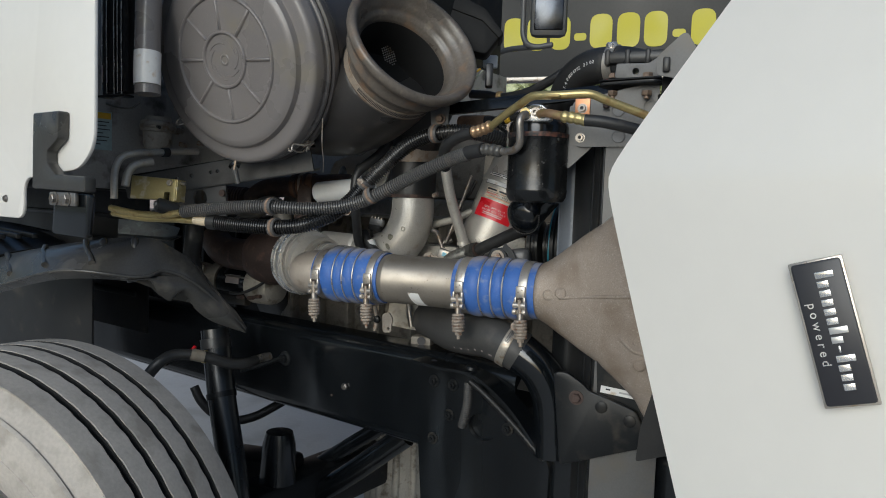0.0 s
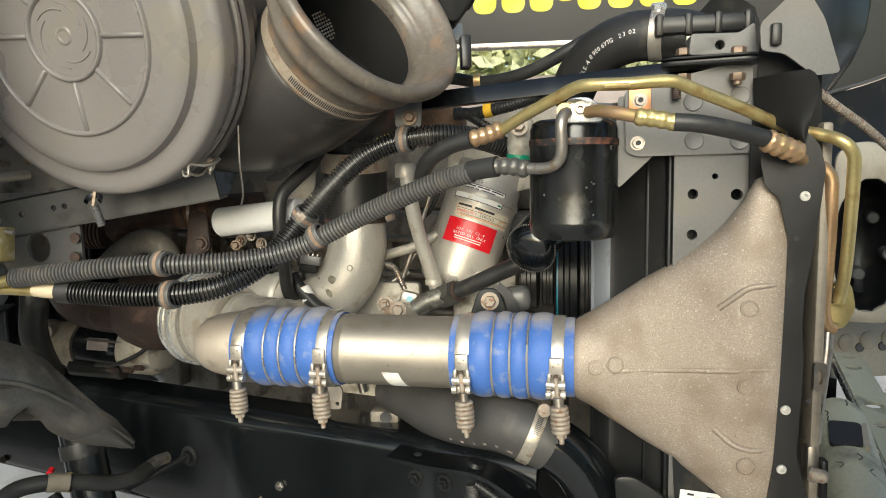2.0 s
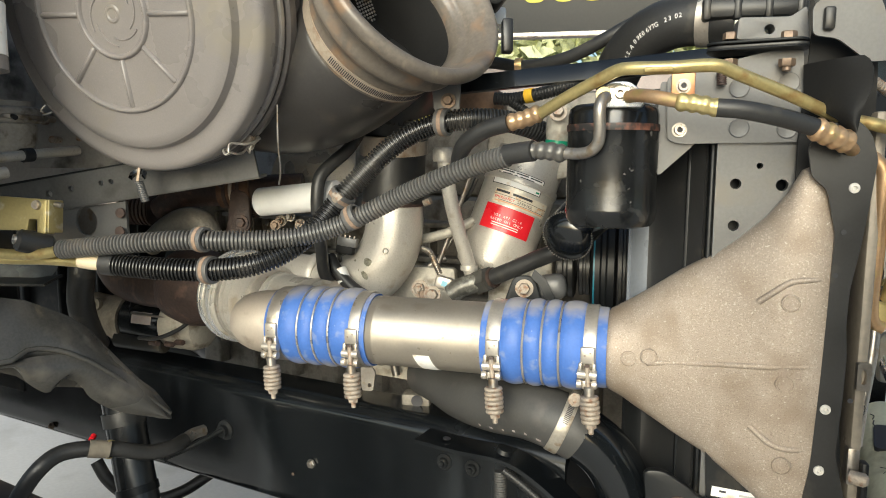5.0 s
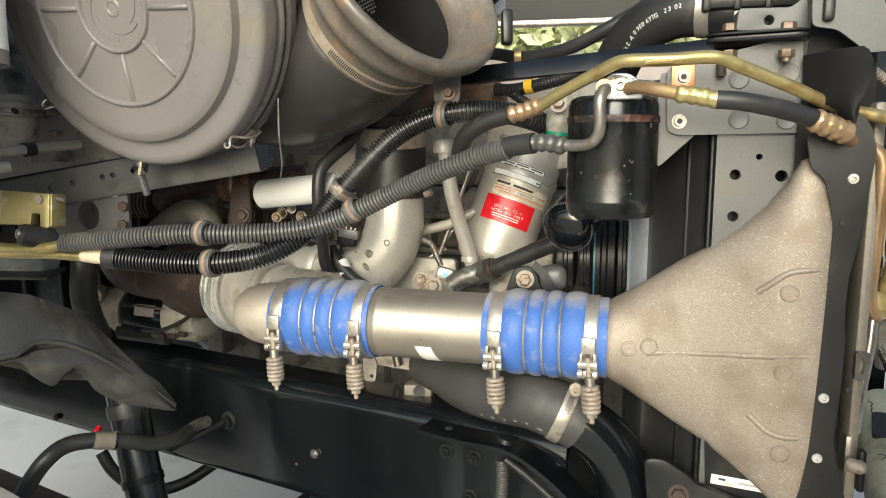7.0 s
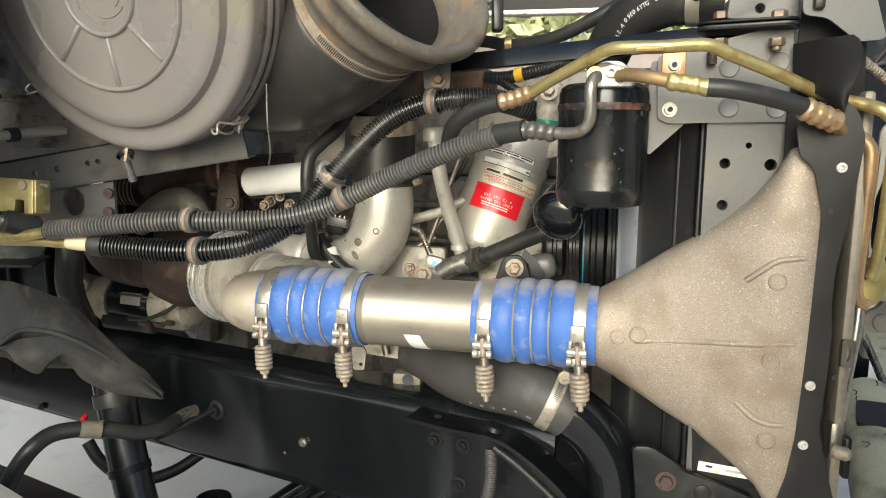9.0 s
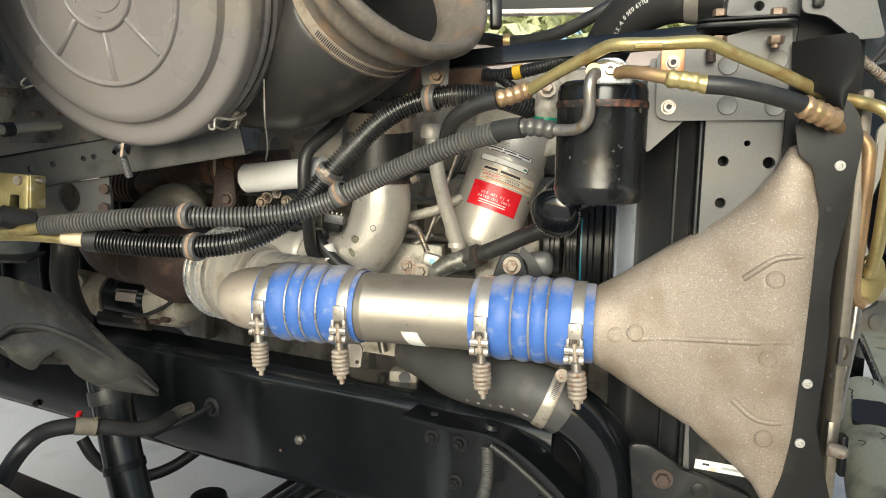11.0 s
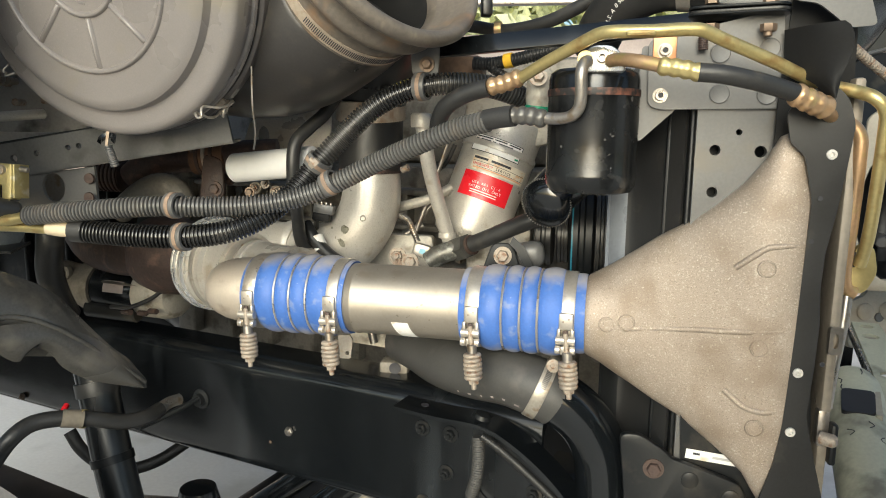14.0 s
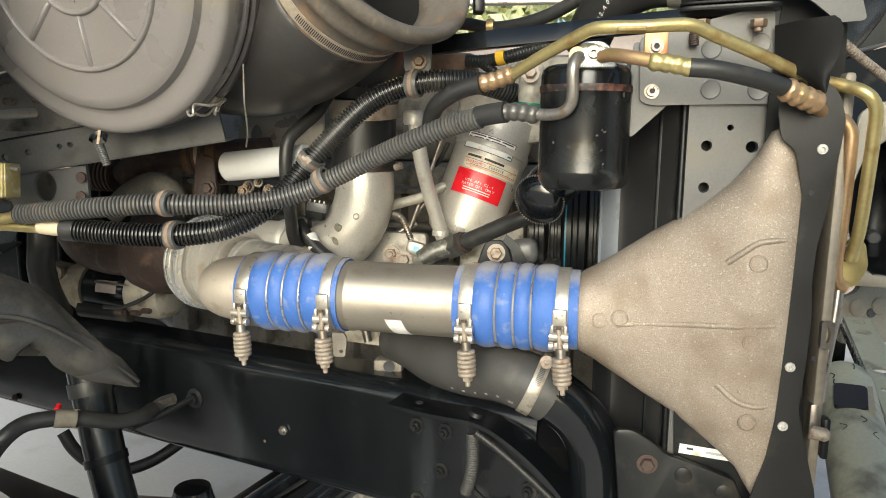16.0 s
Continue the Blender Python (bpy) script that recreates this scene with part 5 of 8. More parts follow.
def build_air_cleaner():
    root = thing("air_cleaner", (LID_C.x, 0.0, 1.28), "large round grey-black plastic air cleaner with ribbed lid", "air cleaner")
    m = basis(LID_C, LID_N, LID_X)
    prof = [(0, 0.0005), (0.006, 0.0005), (0.0075, 0.0015), (0.010, 0.0015), (0.012, 0.0), (0.158, 0.0), (0.168, -0.0016), (0.1740, -0.0060), (0.1765, -0.0130), (0.1780, -0.0165), (0.1805, -0.0170), (0.197, -0.0155), (0.2035, -0.0165), (0.2085, -0.0195),
            (0.2110, -0.0240), (0.2125, -0.0420), (0.2110, -0.0445), (0.2085, -0.0450), (0.2085, -0.0560), (0.2120, -0.0575), (0.2130, -0.0620), (0.2115, -0.0660), (0.205, -0.067), (0.203, -0.060), (0.15, -0.055), (0, -0.055)]
    lid = part("lid", lathe(prof, m, 128), PLASTIC, root, angle=30)
    for r in (0.0530, 0.1220):
        part("ring_ridge", lathe([(r - .0040, -0.0005), (r - .0026, 0.0038), (r - .0012, 0.0046), (r + .0012, 0.0046), (r + .0026, 0.0038), (r + .0040, -0.0005)], m, 112), PLASTIC, lid, angle=70)
    for deg in (-3, -48, -90, -136, 177, 134.6, 90, 47):
        f = m @ Matrix.Rotation(radians(deg), 4, "Z")
        b = bmesh.new()
        ends = []
        for x in (0.0560, 0.0585, 0.1165, 0.1190):
            h = 0.0046 if 0.057 < x < 0.118 else 0.0008
            ends.append([b.verts.new(f @ Vector((x, y, z))) for y, z in ((-0.0038, -0.0005), (-0.0024, h * .8), (-0.0010, h), (0.0010, h), (0.0024, h * .8), (0.0038, -0.0005))])
        for p, q in zip(ends, ends[1:]):
            for k in range(5):
                b.faces.new((p[k], p[k + 1], q[k + 1], q[k]))
        part("spoke", b, PLASTIC, lid, angle=70)
    for k in range(6):
        a0 = radians(60 * k + 20)
        pts = [m @ Vector(((0.030 + 0.010 * j / 8) * math.cos(a0 + 0.15 * j), (0.030 + 0.010 * j / 8) * math.sin(a0 + 0.15 * j), 0.0002)) for j in range(9)]
        part("swirl", tube(pts, 0.0012, 0.004, 8), PLASTIC, lid)
    prof = [(0.198, -0.068), (0.2125, -0.0690), (0.2165, -0.0720), (0.2175, -0.0790), (0.2165, -0.0860), (0.2115, -0.0885), (0.2060, -0.0890), (0.2045, -0.1000), (0.2085, -0.1020), (0.2090, -0.1100), (0.2050, -0.1130), (0.2010, -0.1140), (0.197, -0.30), (0.18, -0.33), (0, -0.34)]
    part("canister", lathe(prof, m, 112), CANISTER, root, angle=30)
    for ang in (-56, 50, 168, 214):
        a = radians(ang)
        f = m @ Matrix.Rotation(a, 4, "Z") @ pose(0.213, 0, -0.060)
        latch = part("latch", box((0.007, 0.020, 0.016), f @ pose(0.002, 0, -0.014), 0.002), SPRING_STEEL, root, "steel wire latch")
        part("latch_pivot", rod(f @ Vector((0.008, -0.013, -0.018)), f @ Vector((0.008, 0.013, -0.018)), 0.0026, 12), STAINLESS, latch)
        for s in (-1, 1):
            part("wire", tube([f @ Vector(q) for q in ((0.006, 0.012 * s, -0.018), (0.011, 0.014 * s, -0.004), (0.010, 0.012 * s, 0.014), (0.004, 0.009 * s, 0.026), (0.000, 0.007 * s, 0.036), (0.008, 0.004 * s, 0.044), (0.010, 0.0, 0.040))], 0.0017, 0.002, 8), STAINLESS, latch)
        part("wire_loop", tube([f @ Vector(q) for q in ((0.012, -0.010, -0.010), (0.018, -0.004, -0.002), (0.018, 0.004, 0.006), (0.012, 0.010, 0.002), (0.012, 0.004, -0.010), (0.014, -0.006, -0.014))], 0.0015, 0.002, 8), STAINLESS, latch)
    part("lanyard", tube([(-0.147, -0.114, 1.373), (-0.15, -0.111, 1.327), (-0.158, -0.098, 1.292), (-0.179, -0.078, 1.273)], 0.0012, 0.006, 6), STEEL, root)


BELL_N = Vector((0.8183, -0.2949, 0.4933)).normalized()
BELL_C = Vector((-0.0237, 0.0053, 1.5238)) + BELL_N * 0.010
DUCT_SATIN = mat("satin duct plastic", (0.030, 0.028, 0.027), 0.36, vary=0.25, scale=9, fine=300, bump=0.05, stain=(0.055, 0.048, 0.040), stain_amount=0.2)


def build_intake():
    root = thing("intake_bellmouth", BELL_C, "dusty rubber intake bellmouth clamped to a black duct", "air intake")
    m = basis(BELL_C, BELL_N, (0, 0, 1))
    prof = [(0.0954, -0.115), (0.0958, -0.058), (0.0967, -0.052), (0.0995, -0.048), (0.1004, -0.043), (0.1064, -0.040), (0.1105, -0.034), (0.1123, -0.024), (0.1160, -0.0215), (0.1192, -0.014), (0.1233, -0.005), (0.1284, 0.0), (0.1334, 0.001), (0.1380, -0.002), (0.1406, -0.008),
            (0.1407, -0.013), (0.1389, -0.0185), (0.1343, -0.0225), (0.1279, -0.0250), (0.1220, -0.0290), (0.1178, -0.0360), (0.1165, -0.0440), (0.1183, -0.0510), (0.1206, -0.0560), (0.1201, -0.0620), (0.1155, -0.0680), (0.1087, -0.0730), (0.1045, -0.0800), (0.1032, -0.0870), (0.1027, -0.1150), (0.0954, -0.117)]
    part("bellmouth", lathe(prof, m, 120), DUSTY_RUBBER, root, "dusty brown-grey rubber", angle=60)
    part("worm_band", lathe([(0.1029, -0.110), (0.1045, -0.110), (0.1045, -0.094), (0.1029, -0.094)], m, 96), TAN_BAND, root, "slotted stainless band")
    for k in range(90):
        a = radians(120 + 1.5 * k)
        part("band_slot", box((0.0006, 0.0013, 0.0095), m @ Matrix.Rotation(a, 4, "Z") @ pose(0.1046, 0, -0.102), 0), INK, root)
    part("throat", lathe([(0.0954, -0.060), (0.0936, -0.064), (0.0926, -0.125), (0.0880, -0.150), (0.0, -0.155)], m, 72), MATT_BLACK, root)
    spot = basis(m @ Vector((0.0, 0.0, -0.105)), BELL_N, (0, 0, 1))
    spot.translation = Vector((-0.126, 0.050, 1.5206))
    # raised steel domes stand in for lit holes of a perforated screen
    b = bmesh.new()
    for i in range(9):
        for j in range(6):
            x, y = (i - 4) * 0.0058 + (j % 2) * 0.0029, (j - 2.5) * 0.0052
            if (x / 0.026) ** 2 + (y / 0.016) ** 2 < 1:
                lathe([(0, 0.0018), (0.0013, 0.0014), (0.0019, 0.0)], spot @ pose(x, y, 0), 8, b)
    tagged(part("lit_hole_dots", b, STEEL, root, "steel domes for the lit holes of a perforated patch"), kind="stuff")
    line = curve_points([BELL_C - BELL_N * 0.100, BELL_C - BELL_N * 0.130, (-0.19, 0.045, 1.440), (-0.27, 0.06, 1.435), (-0.36, 0.07, 1.45)], 0.008)
    n = len(line)
    part("duct", sweep(line, [0.100 + 0.031 * i / n for i in range(n)], 72, cap=False), DUCT_SATIN, root, "smooth black duct")
    out = thing("air_outlet_duct", (-0.187, 0.226, 1.345), "black moulded outlet duct with a steel clamp", "air duct")
    line = curve_points([(-0.102, 0.157, 1.487), (-0.131, 0.181, 1.449), (-0.16, 0.205, 1.408), (-0.187, 0.229, 1.359), (-0.192, 0.232, 1.326), (-0.193, 0.229, 1.234)], 0.008)
    n = len(line)
    part("duct", sweep(line, [0.080 - 0.026 * min(1, i / n * 1.5) for i in range(n)], 40), DUCT, out)
    part("clamp_band", lathe([(0.0555, -.016), (0.0575, -.016), (0.0582, -.013), (0.0582, .010), (0.0594, .012), (0.0594, .017), (0.0575, .018), (0.0555, .018)], basis((-0.191, 0.228, 1.334), (0.05, -0.12, 1)), 56), TAN_BAND, out, "tarnished clamp band")
    part("clamp_band", lathe([(0.0515, -.004), (0.0535, -.004), (0.0535, .004), (0.0515, .004)], basis((-0.193, 0.228, 1.233), (0.0, 0.0, 1)), 56), RUST, out)
    text_part("embossed_word", "OUTLET", 0.016, basis((-0.145, 0.159, 1.366), (0.25, -0.93, 0.2), (1, 0.25, -0.12)), RUBBER, out, 0.001)
    part("clamp_screw", rod((-0.131, 0.228, 1.235), (-0.119, 0.229, 1.24), 0.006, 12), SPRING_STEEL, out)


build_radiator()
build_splash()
build_top_bracket()
build_mount()
build_can()
build_lines()
build_hose_clips()
build_air_cleaner()
build_intake()


# ---- engine ----
def build_engine():
    root = thing("engine_block", (-0.3, 0.75, 0.7), "grey cast engine block with ribs and bosses", "engine")
    part("block", box((1.15, 0.55, 0.50), pose(-0.42, 0.80, 0.98), 0.02), BLOCK_GREY, root)
    part("head", box((1.1, 0.5, 0.22), pose(-0.42, 0.84, 1.34), 0.02), BLOCK_GREY, root)
    part("sump", box((1.0, 0.4, 0.30), pose(-0.42, 0.84, 0.60), 0.04), BLACK_SATIN, root)
    for k in range(9):
        x = -0.90 + 0.125 * k
        part("block_rib", box((0.016, 0.05, 0.40), pose(x, 0.52, 0.98, 0, 0, 0), 0.005), BLOCK_GREY, root)
        part("boss", lathe([(0, 0), (0.024, 0), (0.021, 0.03), (0, 0.03)], basis((x + 0.05, 0.53, 1.02 + 0.16 * math.sin(2.1 * k)), (0, -1, 0)), 20), BLOCK_GREY, root)
        part("block_bolt", hexbolt((x + 0.05, 0.50, 1.02 + 0.16 * math.sin(2.1 * k)), (0, -1, 0), 0.010, 0.01), STEEL, root)
    for k in range(3, 6):
        part("ledge", box((0.9, 0.06 + 0.02 * (k % 2), 0.012), pose(-0.4, 0.51, 0.80 + 0.075 * k), 0.004), BLOCK_GREY, root)
    # filter head and accessory castings behind the filter
    part("filter_head", slab(round_outline([(-0.09, -0.05), (0.09, -0.05), (0.10, 0.05), (-0.06, 0.06)], 0.02), 0.09, basis((-0.019, 0.448, 1.315), (0.2, -0.9, 0), (1, 0.2, 0.2)), bevel=0.008), ENGINE_ALU, root)
    part("pump_body", slab(round_outline([(-0.05, -0.06), (0.06, -0.06), (0.06, 0.06), (-0.05, 0.05)], 0.015), 0.08, basis((-0.008, 0.372, 1.082), (0.25, -0.95, 0.1), (1, 0.2, 0)), bevel=0.008), ENGINE_ALU, root)
    part("cover_plate", slab(round_outline([(-0.10, -0.05), (0.10, -0.06), (0.10, 0.05), (-0.10, 0.05)], 0.012), 0.03, basis((-0.214, 0.305, 1.064), (0.25, -0.95, 0.1), (1, 0.2, 0)), bevel=0.005), ENGINE_ALU, root)
    part("gasket_plate", slab(round_outline([(-0.060, -0.035), (0.040, -0.045), (0.050, 0.0), (0.030, 0.012), (0.034, 0.045), (-0.055, 0.050)], 0.010), 0.006, basis((-0.230, 0.285, 0.945), (0.3, -0.94, 0.1), (0.95, 0.3, 0)), [(0.036, -0.030, 0.005)]), ENGINE_ALU, root, "pale gasket plate")
    part("plate_lever", tube([(-0.225, 0.268, 0.985), (-0.215, 0.262, 0.945), (-0.208, 0.262, 0.915)], 0.008, 0.006, 14), STEEL, root)
    lug = part("mount_lug", slab(round_outline([(-0.034, -0.03), (0.034, -0.03), (0.016, 0.024), (-0.016, 0.024)], 0.012), 0.012, basis((0.053, 0.225, 1.103), (0.3, -0.93, 0.1), (1, 0.3, 0)), bevel=0.003), BLACK_SATIN, root)
    part("lug_bolt", hexbolt((0.059, 0.211, 1.109), (0.3, -0.93, 0.1), 0.0095, 0.011), SPRING_STEEL, lug)
    part("lower_boss", box((0.05, 0.03, 0.034), basis((-0.132, 0.208, 0.897), (0.3, -0.9, 0), (1, 0.3, 0)), 0.006), BLOCK_GREY, root)
    part("lower_rail_hole", lathe([(0, 0), (0.010, 0), (0.010, 0.001), (0, 0.001)], basis((-0.123, 0.191, 0.902), (0.3, -0.9, 0)), 18), INK, root)


def build_gearbox():
    root = thing("gearbox", (-1.3, 0.8, 0.5), "dirty black gearbox casing behind the engine", "gearbox")
    part("bell_housing", lathe([(0, 0), (0.29, 0), (0.30, 0.02), (0.30, 0.05), (0.27, 0.20), (0.22, 0.24), (0, 0.24)], basis((-0.95, 0.80, 0.95), (-1, 0, 0)), 40), BLACK_SATIN, root)
    part("casing", box((1.3, 0.40, 0.42), pose(-1.75, 0.80, 0.93), 0.04), BLACK_SATIN, root)
    for k in range(5):
        part("casing_rib", box((0.02, 0.44, 0.40), pose(-1.3 - 0.2 * k, 0.80, 0.93), 0.006), BLACK_SATIN, root)
    part("floor_tunnel", box((1.5, 1.7, 0.03), pose(-1.6, 0.65, 1.235), 0.008), BLACK_SATIN, root)


def build_elbow():
    root = thing("coolant_elbow", (-0.195, 0.216, 1.161), "silver cast coolant elbow under the outlet duct", "pipe elbow")
    line = curve_points([(-0.194, 0.23, 1.243), (-0.188, 0.225, 1.195), (-0.197, 0.219, 1.15), (-0.224, 0.21, 1.111), (-0.269, 0.2, 1.089), (-0.331, 0.2, 1.08)], 0.006)
    n = len(line)
    part("elbow", sweep(line, [0.0485 + 0.003 * math.sin(3 * i / n) for i in range(n)], 44), SILVER_PAINT, root)
    part("cast_mark", lathe([(0.0035, 0), (0.0045, 0.0015), (0.0055, 0)], basis((-0.173, 0.172, 1.157), (0.25, -0.95, 0.1)), 16), SILVER_PAINT, root)
    part("base_flange", lathe([(0, -0.03), (0.06, -0.03), (0.06, 0.0), (0.05, 0.01), (0, 0.01)], basis((-0.324, 0.215, 1.078), (0.9, -0.2, 0.0)), 36), SILVER_PAINT, root)
    part("mating_pipe", lathe([(0, 0), (0.043, 0), (0.046, 0.004), (0.046, 0.012), (0.041, 0.015), (0.041, 0.12), (0, 0.12)], basis((-0.321, 0.196, 1.094), (-0.98, -0.05, 0.03)), 40), SILVER_PAINT, root)


def build_oil_filter():
    a, b = Vector((-0.058, 0.331, 1.105)), Vector((-0.003, 0.393, 1.315))
    ax = (b - a).normalized()
    h = (b - a).length
    root = thing("oil_filter", a, "silver grey spin-on oil filter with red and white labels", "oil filter")
    r = 0.0655
    m = basis(a, ax, (1, 0.3, 0))
    prof = [(0, -0.004), (r * .5, -0.003), (r * .8, 0.002), (r * .94, 0.010), (r, 0.022), (r, h * .72), (r * 1.03, h * .73), (r * 1.03, h * .77), (r * .98, h * .79), (r * .98, h), (0, h)]
    part("body", lathe(prof, m, 72), SILVER_PAINT, root)
    # direction on the body that faces outboard
    face = Vector((0.42, -0.85, 0.0))
    face = (face - ax * face.dot(ax)).normalized()
    side = ax.cross(face) * -1
    if side.x < 0:
        side = -side

    def patch(z0, z1, a0, a1, off, material, name, label, n=12):
        b = bmesh.new()
        rows = []
        for z in (z0, z1):
            rows.append([b.verts.new(a + ax * z + (face * math.cos(t) + side * math.sin(t)) * (r + off)) for t in (radians(a0 + (a1 - a0) * k / n) for k in range(n + 1))])
        for k in range(n):
            b.faces.new((rows[0][k], rows[0][k + 1], rows[1][k + 1], rows[1][k]))
        return part(name, b, material, root, label)

    s = h / 0.23
    patch(0.077 * s, 0.121 * s, -46, 34, 0.0012, RED_LABEL, "red_label", "red label with white print")
    patch(0.124 * s, 0.150 * s, -40, 52, 0.0008, mat("cream label film", (0.66, 0.60, 0.48), 0.4, vary=0.12, scale=40, bump=0.0, stain=(0.62, 0.36, 0.16), stain_amount=0.3), "cream_label", "faded cream label")
    patch(0.1570 * s, 0.1865 * s, -51, 29, 0.0008, INK, "label_border", "black label border")
    patch(0.1582 * s, 0.1853 * s, -49.5, 27.5, 0.0013, PAPER, "label_panel", "white printed label")
    for z, tall, spans, mt in ((0.1815, 0.0022, ((-46, -20), (-17, 2), (5, 24)), INK), (0.1755, 0.0035, ((-47, -42), (-38, -22), (-19, -14), (-10, 12)), INK), (0.1710, 0.0016, ((-47, -30), (14, 24)), INK),
                               (0.1610, 0.0030, ((20, 26),), GREEN_RING), (0.1435, 0.0040, ((-38, -16), (-11, 20)), INK), (0.1392, 0.0007, ((-40, 50),), INK), (0.1300, 0.0007, ((-30, 50),), INK)):
        for a0, a1 in spans:
            patch(z * s, (z + tall) * s, a0, a1, 0.0017, mt, "print_bar", "")

    def words(text, z, ang, size, material, name):
        t = radians(ang)
        nrm = face * math.cos(t) + side * math.sin(t)
        f = basis(a + ax * z * s + nrm * (r + 0.0015), nrm, side * math.cos(t) - face * math.sin(t))
        text_part(name, text, size, f, material, root, 0.0002)

    for i, ch in enumerate("EMERGENCY SERVICE"):
        if ch != " ":
            words(ch, 0.1345, -36 + 3.6 * i, 0.0062, RED_LABEL if i < 9 else INK, "printed_letter")
    for line, z in (("USE API CJ-4", 0.103), ("RATED OIL ONLY", 0.0955)):
        n = len(line)
        for i, ch in enumerate(line):
            if ch != " ":
                words(ch, z, -6 + 3.7 * (i - (n - 1) / 2), 0.0062, PAPER, "printed_letter")
    for z in (0.089, 0.085):
        patch(z * s, (z + 0.0016) * s, -28, 14, 0.0016, PAPER, "print_bar", "")
    for z in (0.127,):
        patch(z * s, (z + 0.0022) * s, -36, 46, 0.0014, mat("faded orange print", (0.7, 0.36, 0.2), 0.5, bump=0), "print_bar", "")


def build_fluid_pipes():
    d = thing("oil_drain_pipe", (-0.065, 0.232, 1.185), "silver steel pipe into a dark elbow fitting", "pipe")
    part("pipe", tube([(-0.07, 0.183, 1.324), (-0.069, 0.189, 1.289), (-0.067, 0.205, 1.238), (-0.063, 0.227, 1.186), (-0.05, 0.251, 1.112)], 0.0118, 0.006, 20), SILVER_PAINT, d)
    part("collar", lathe([(0, 0), (0.016, 0), (0.017, 0.004), (0.017, 0.018), (0.014, 0.022), (0, 0.022)], basis((-0.069, 0.18, 1.305), (0.0, 0, 1)), 24), SILVER_PAINT, d)
    part("collar", lathe([(0, 0), (0.0145, 0), (0.0145, 0.008), (0, 0.010)], basis((-0.054, 0.246, 1.125), (-0.05, 0, 1)), 24), SILVER_PAINT, d)
    f = thing("hose_fitting", (-0.035, 0.224, 1.103), "dark oxidised elbow fitting with a worn black hose", "hose fitting")
    part("elbow", tube([(-0.071, 0.213, 1.087), (-0.057, 0.217, 1.098), (-0.035, 0.224, 1.107), (-0.01, 0.233, 1.115)], 0.0165, 0.005, 16), mat("oxidised fitting", (0.13, 0.125, 0.11), 0.45, metal=0.6, vary=0.5, scale=40, fine=200, bump=0.3, stain=(0.3, 0.3, 0.27), stain_amount=0.4), f)
    part("hex", lathe([(0, -.012), (0.021, -.012), (0.021, .012), (0, .012)], basis((-0.018, 0.228, 1.113), (0.9, -0.25, 0.35)), 6), mat("dark hex nut", (0.09, 0.088, 0.08), 0.45, metal=0.6, vary=0.4, scale=40), f)
    part("ring", lathe([(0, -.004), (0.0165, -.004), (0.0165, .004), (0, .004)], basis((-0.004, 0.231, 1.118), (0.9, -0.25, 0.35)), 24), RUST, f)
    part("hose", tube([(-0.005, 0.23, 1.118), (0.032, 0.23, 1.135), (0.07, 0.23, 1.153), (0.107, 0.23, 1.169), (0.127, 0.253, 1.175)], 0.0135, 0.006, 18), RUBBER, f)
    s = thing("sensor_plug", (-0.093, 0.227, 1.104), "grey sensor plug with a braided lead", "sensor")
    part("plug", box((0.030, 0.022, 0.022), basis((-0.089, 0.223, 1.103), (0.3, -0.9, 0.1), (1, 0.2, -0.25)), 0.005), STAINLESS, s)
    part("blue_mark", box((0.010, 0.009, 0.0006), basis((-0.089, 0.223, 1.103), (0.3, -0.9, 0.1), (1, 0.2, -0.25)) @ pose(0.002, 0, 0.0114), 0), mat("pale blue print", (0.20, 0.42, 0.52), 0.5, bump=0), s, "small blue print mark")
    part("plug_tip", rod((-0.077, 0.224, 1.098), (-0.061, 0.225, 1.093), 0.009, 16), STEEL, s)
    part("lead", corrugated([(-0.104, 0.235, 1.115), (-0.112, 0.233, 1.134), (-0.125, 0.24, 1.15), (-0.152, 0.261, 1.153)], 0.0055, 0.004, 0.001, 10), STEEL, s)
    part("bolt", hexbolt((-0.103, 0.208, 1.085), (0.3, -0.9, 0.1), 0.0095, 0.010), SPRING_STEEL, s)
    # thin rods and wires among the castings
    for pts, r, mt in (([(-0.086, 0.317, 1.287), (-0.119, 0.306, 1.186), (-0.14, 0.297, 1.124)], 0.0045, STEEL), ([(-0.167, 0.277, 1.166), (-0.11, 0.288, 1.183), (-0.076, 0.309, 1.203)], 0.009, ENGINE_ALU),
                       ([(-0.147, 0.293, 1.119), (-0.123, 0.313, 1.165), (-0.11, 0.321, 1.175)], 0.004, STEEL), ([(-0.081, 0.33, 1.277), (-0.096, 0.328, 1.246), (-0.118, 0.337, 1.23)], 0.004, RUBBER),
                       ([(-0.183, 0.304, 1.099), (-0.165, 0.305, 1.116), (-0.139, 0.322, 1.131)], 0.006, STEEL)):
        solo("engine_pipe", tube(pts, r, 0.01, 10), mt, "thin metal pipe across the engine side", "pipe", "thin engine pipes")
    e = thing("water_outlet", (0.143, 0.172, 1.193), "black painted outlet elbow with a toothed rim", "pipe elbow")
    line = curve_points([(0.197, 0.165, 1.256), (0.172, 0.183, 1.238), (0.149, 0.191, 1.218), (0.13, 0.201, 1.199)], 0.005)
    part("elbow", sweep(line, 0.0355, 36), BLACK_STEEL, e)
    part("end_cap", lathe([(0, 0.016), (0.012, 0.0152), (0.022, 0.0125), (0.030, 0.0075), (0.0345, 0.0035), (0.0365, 0.001), (0.0365, -0.003), (0.03, -0.006), (0, -0.006)], basis((0.139, 0.171, 1.199), (-0.05, -0.95, -0.28)), 40), BLACK_STEEL, e)
    b = bmesh.new()
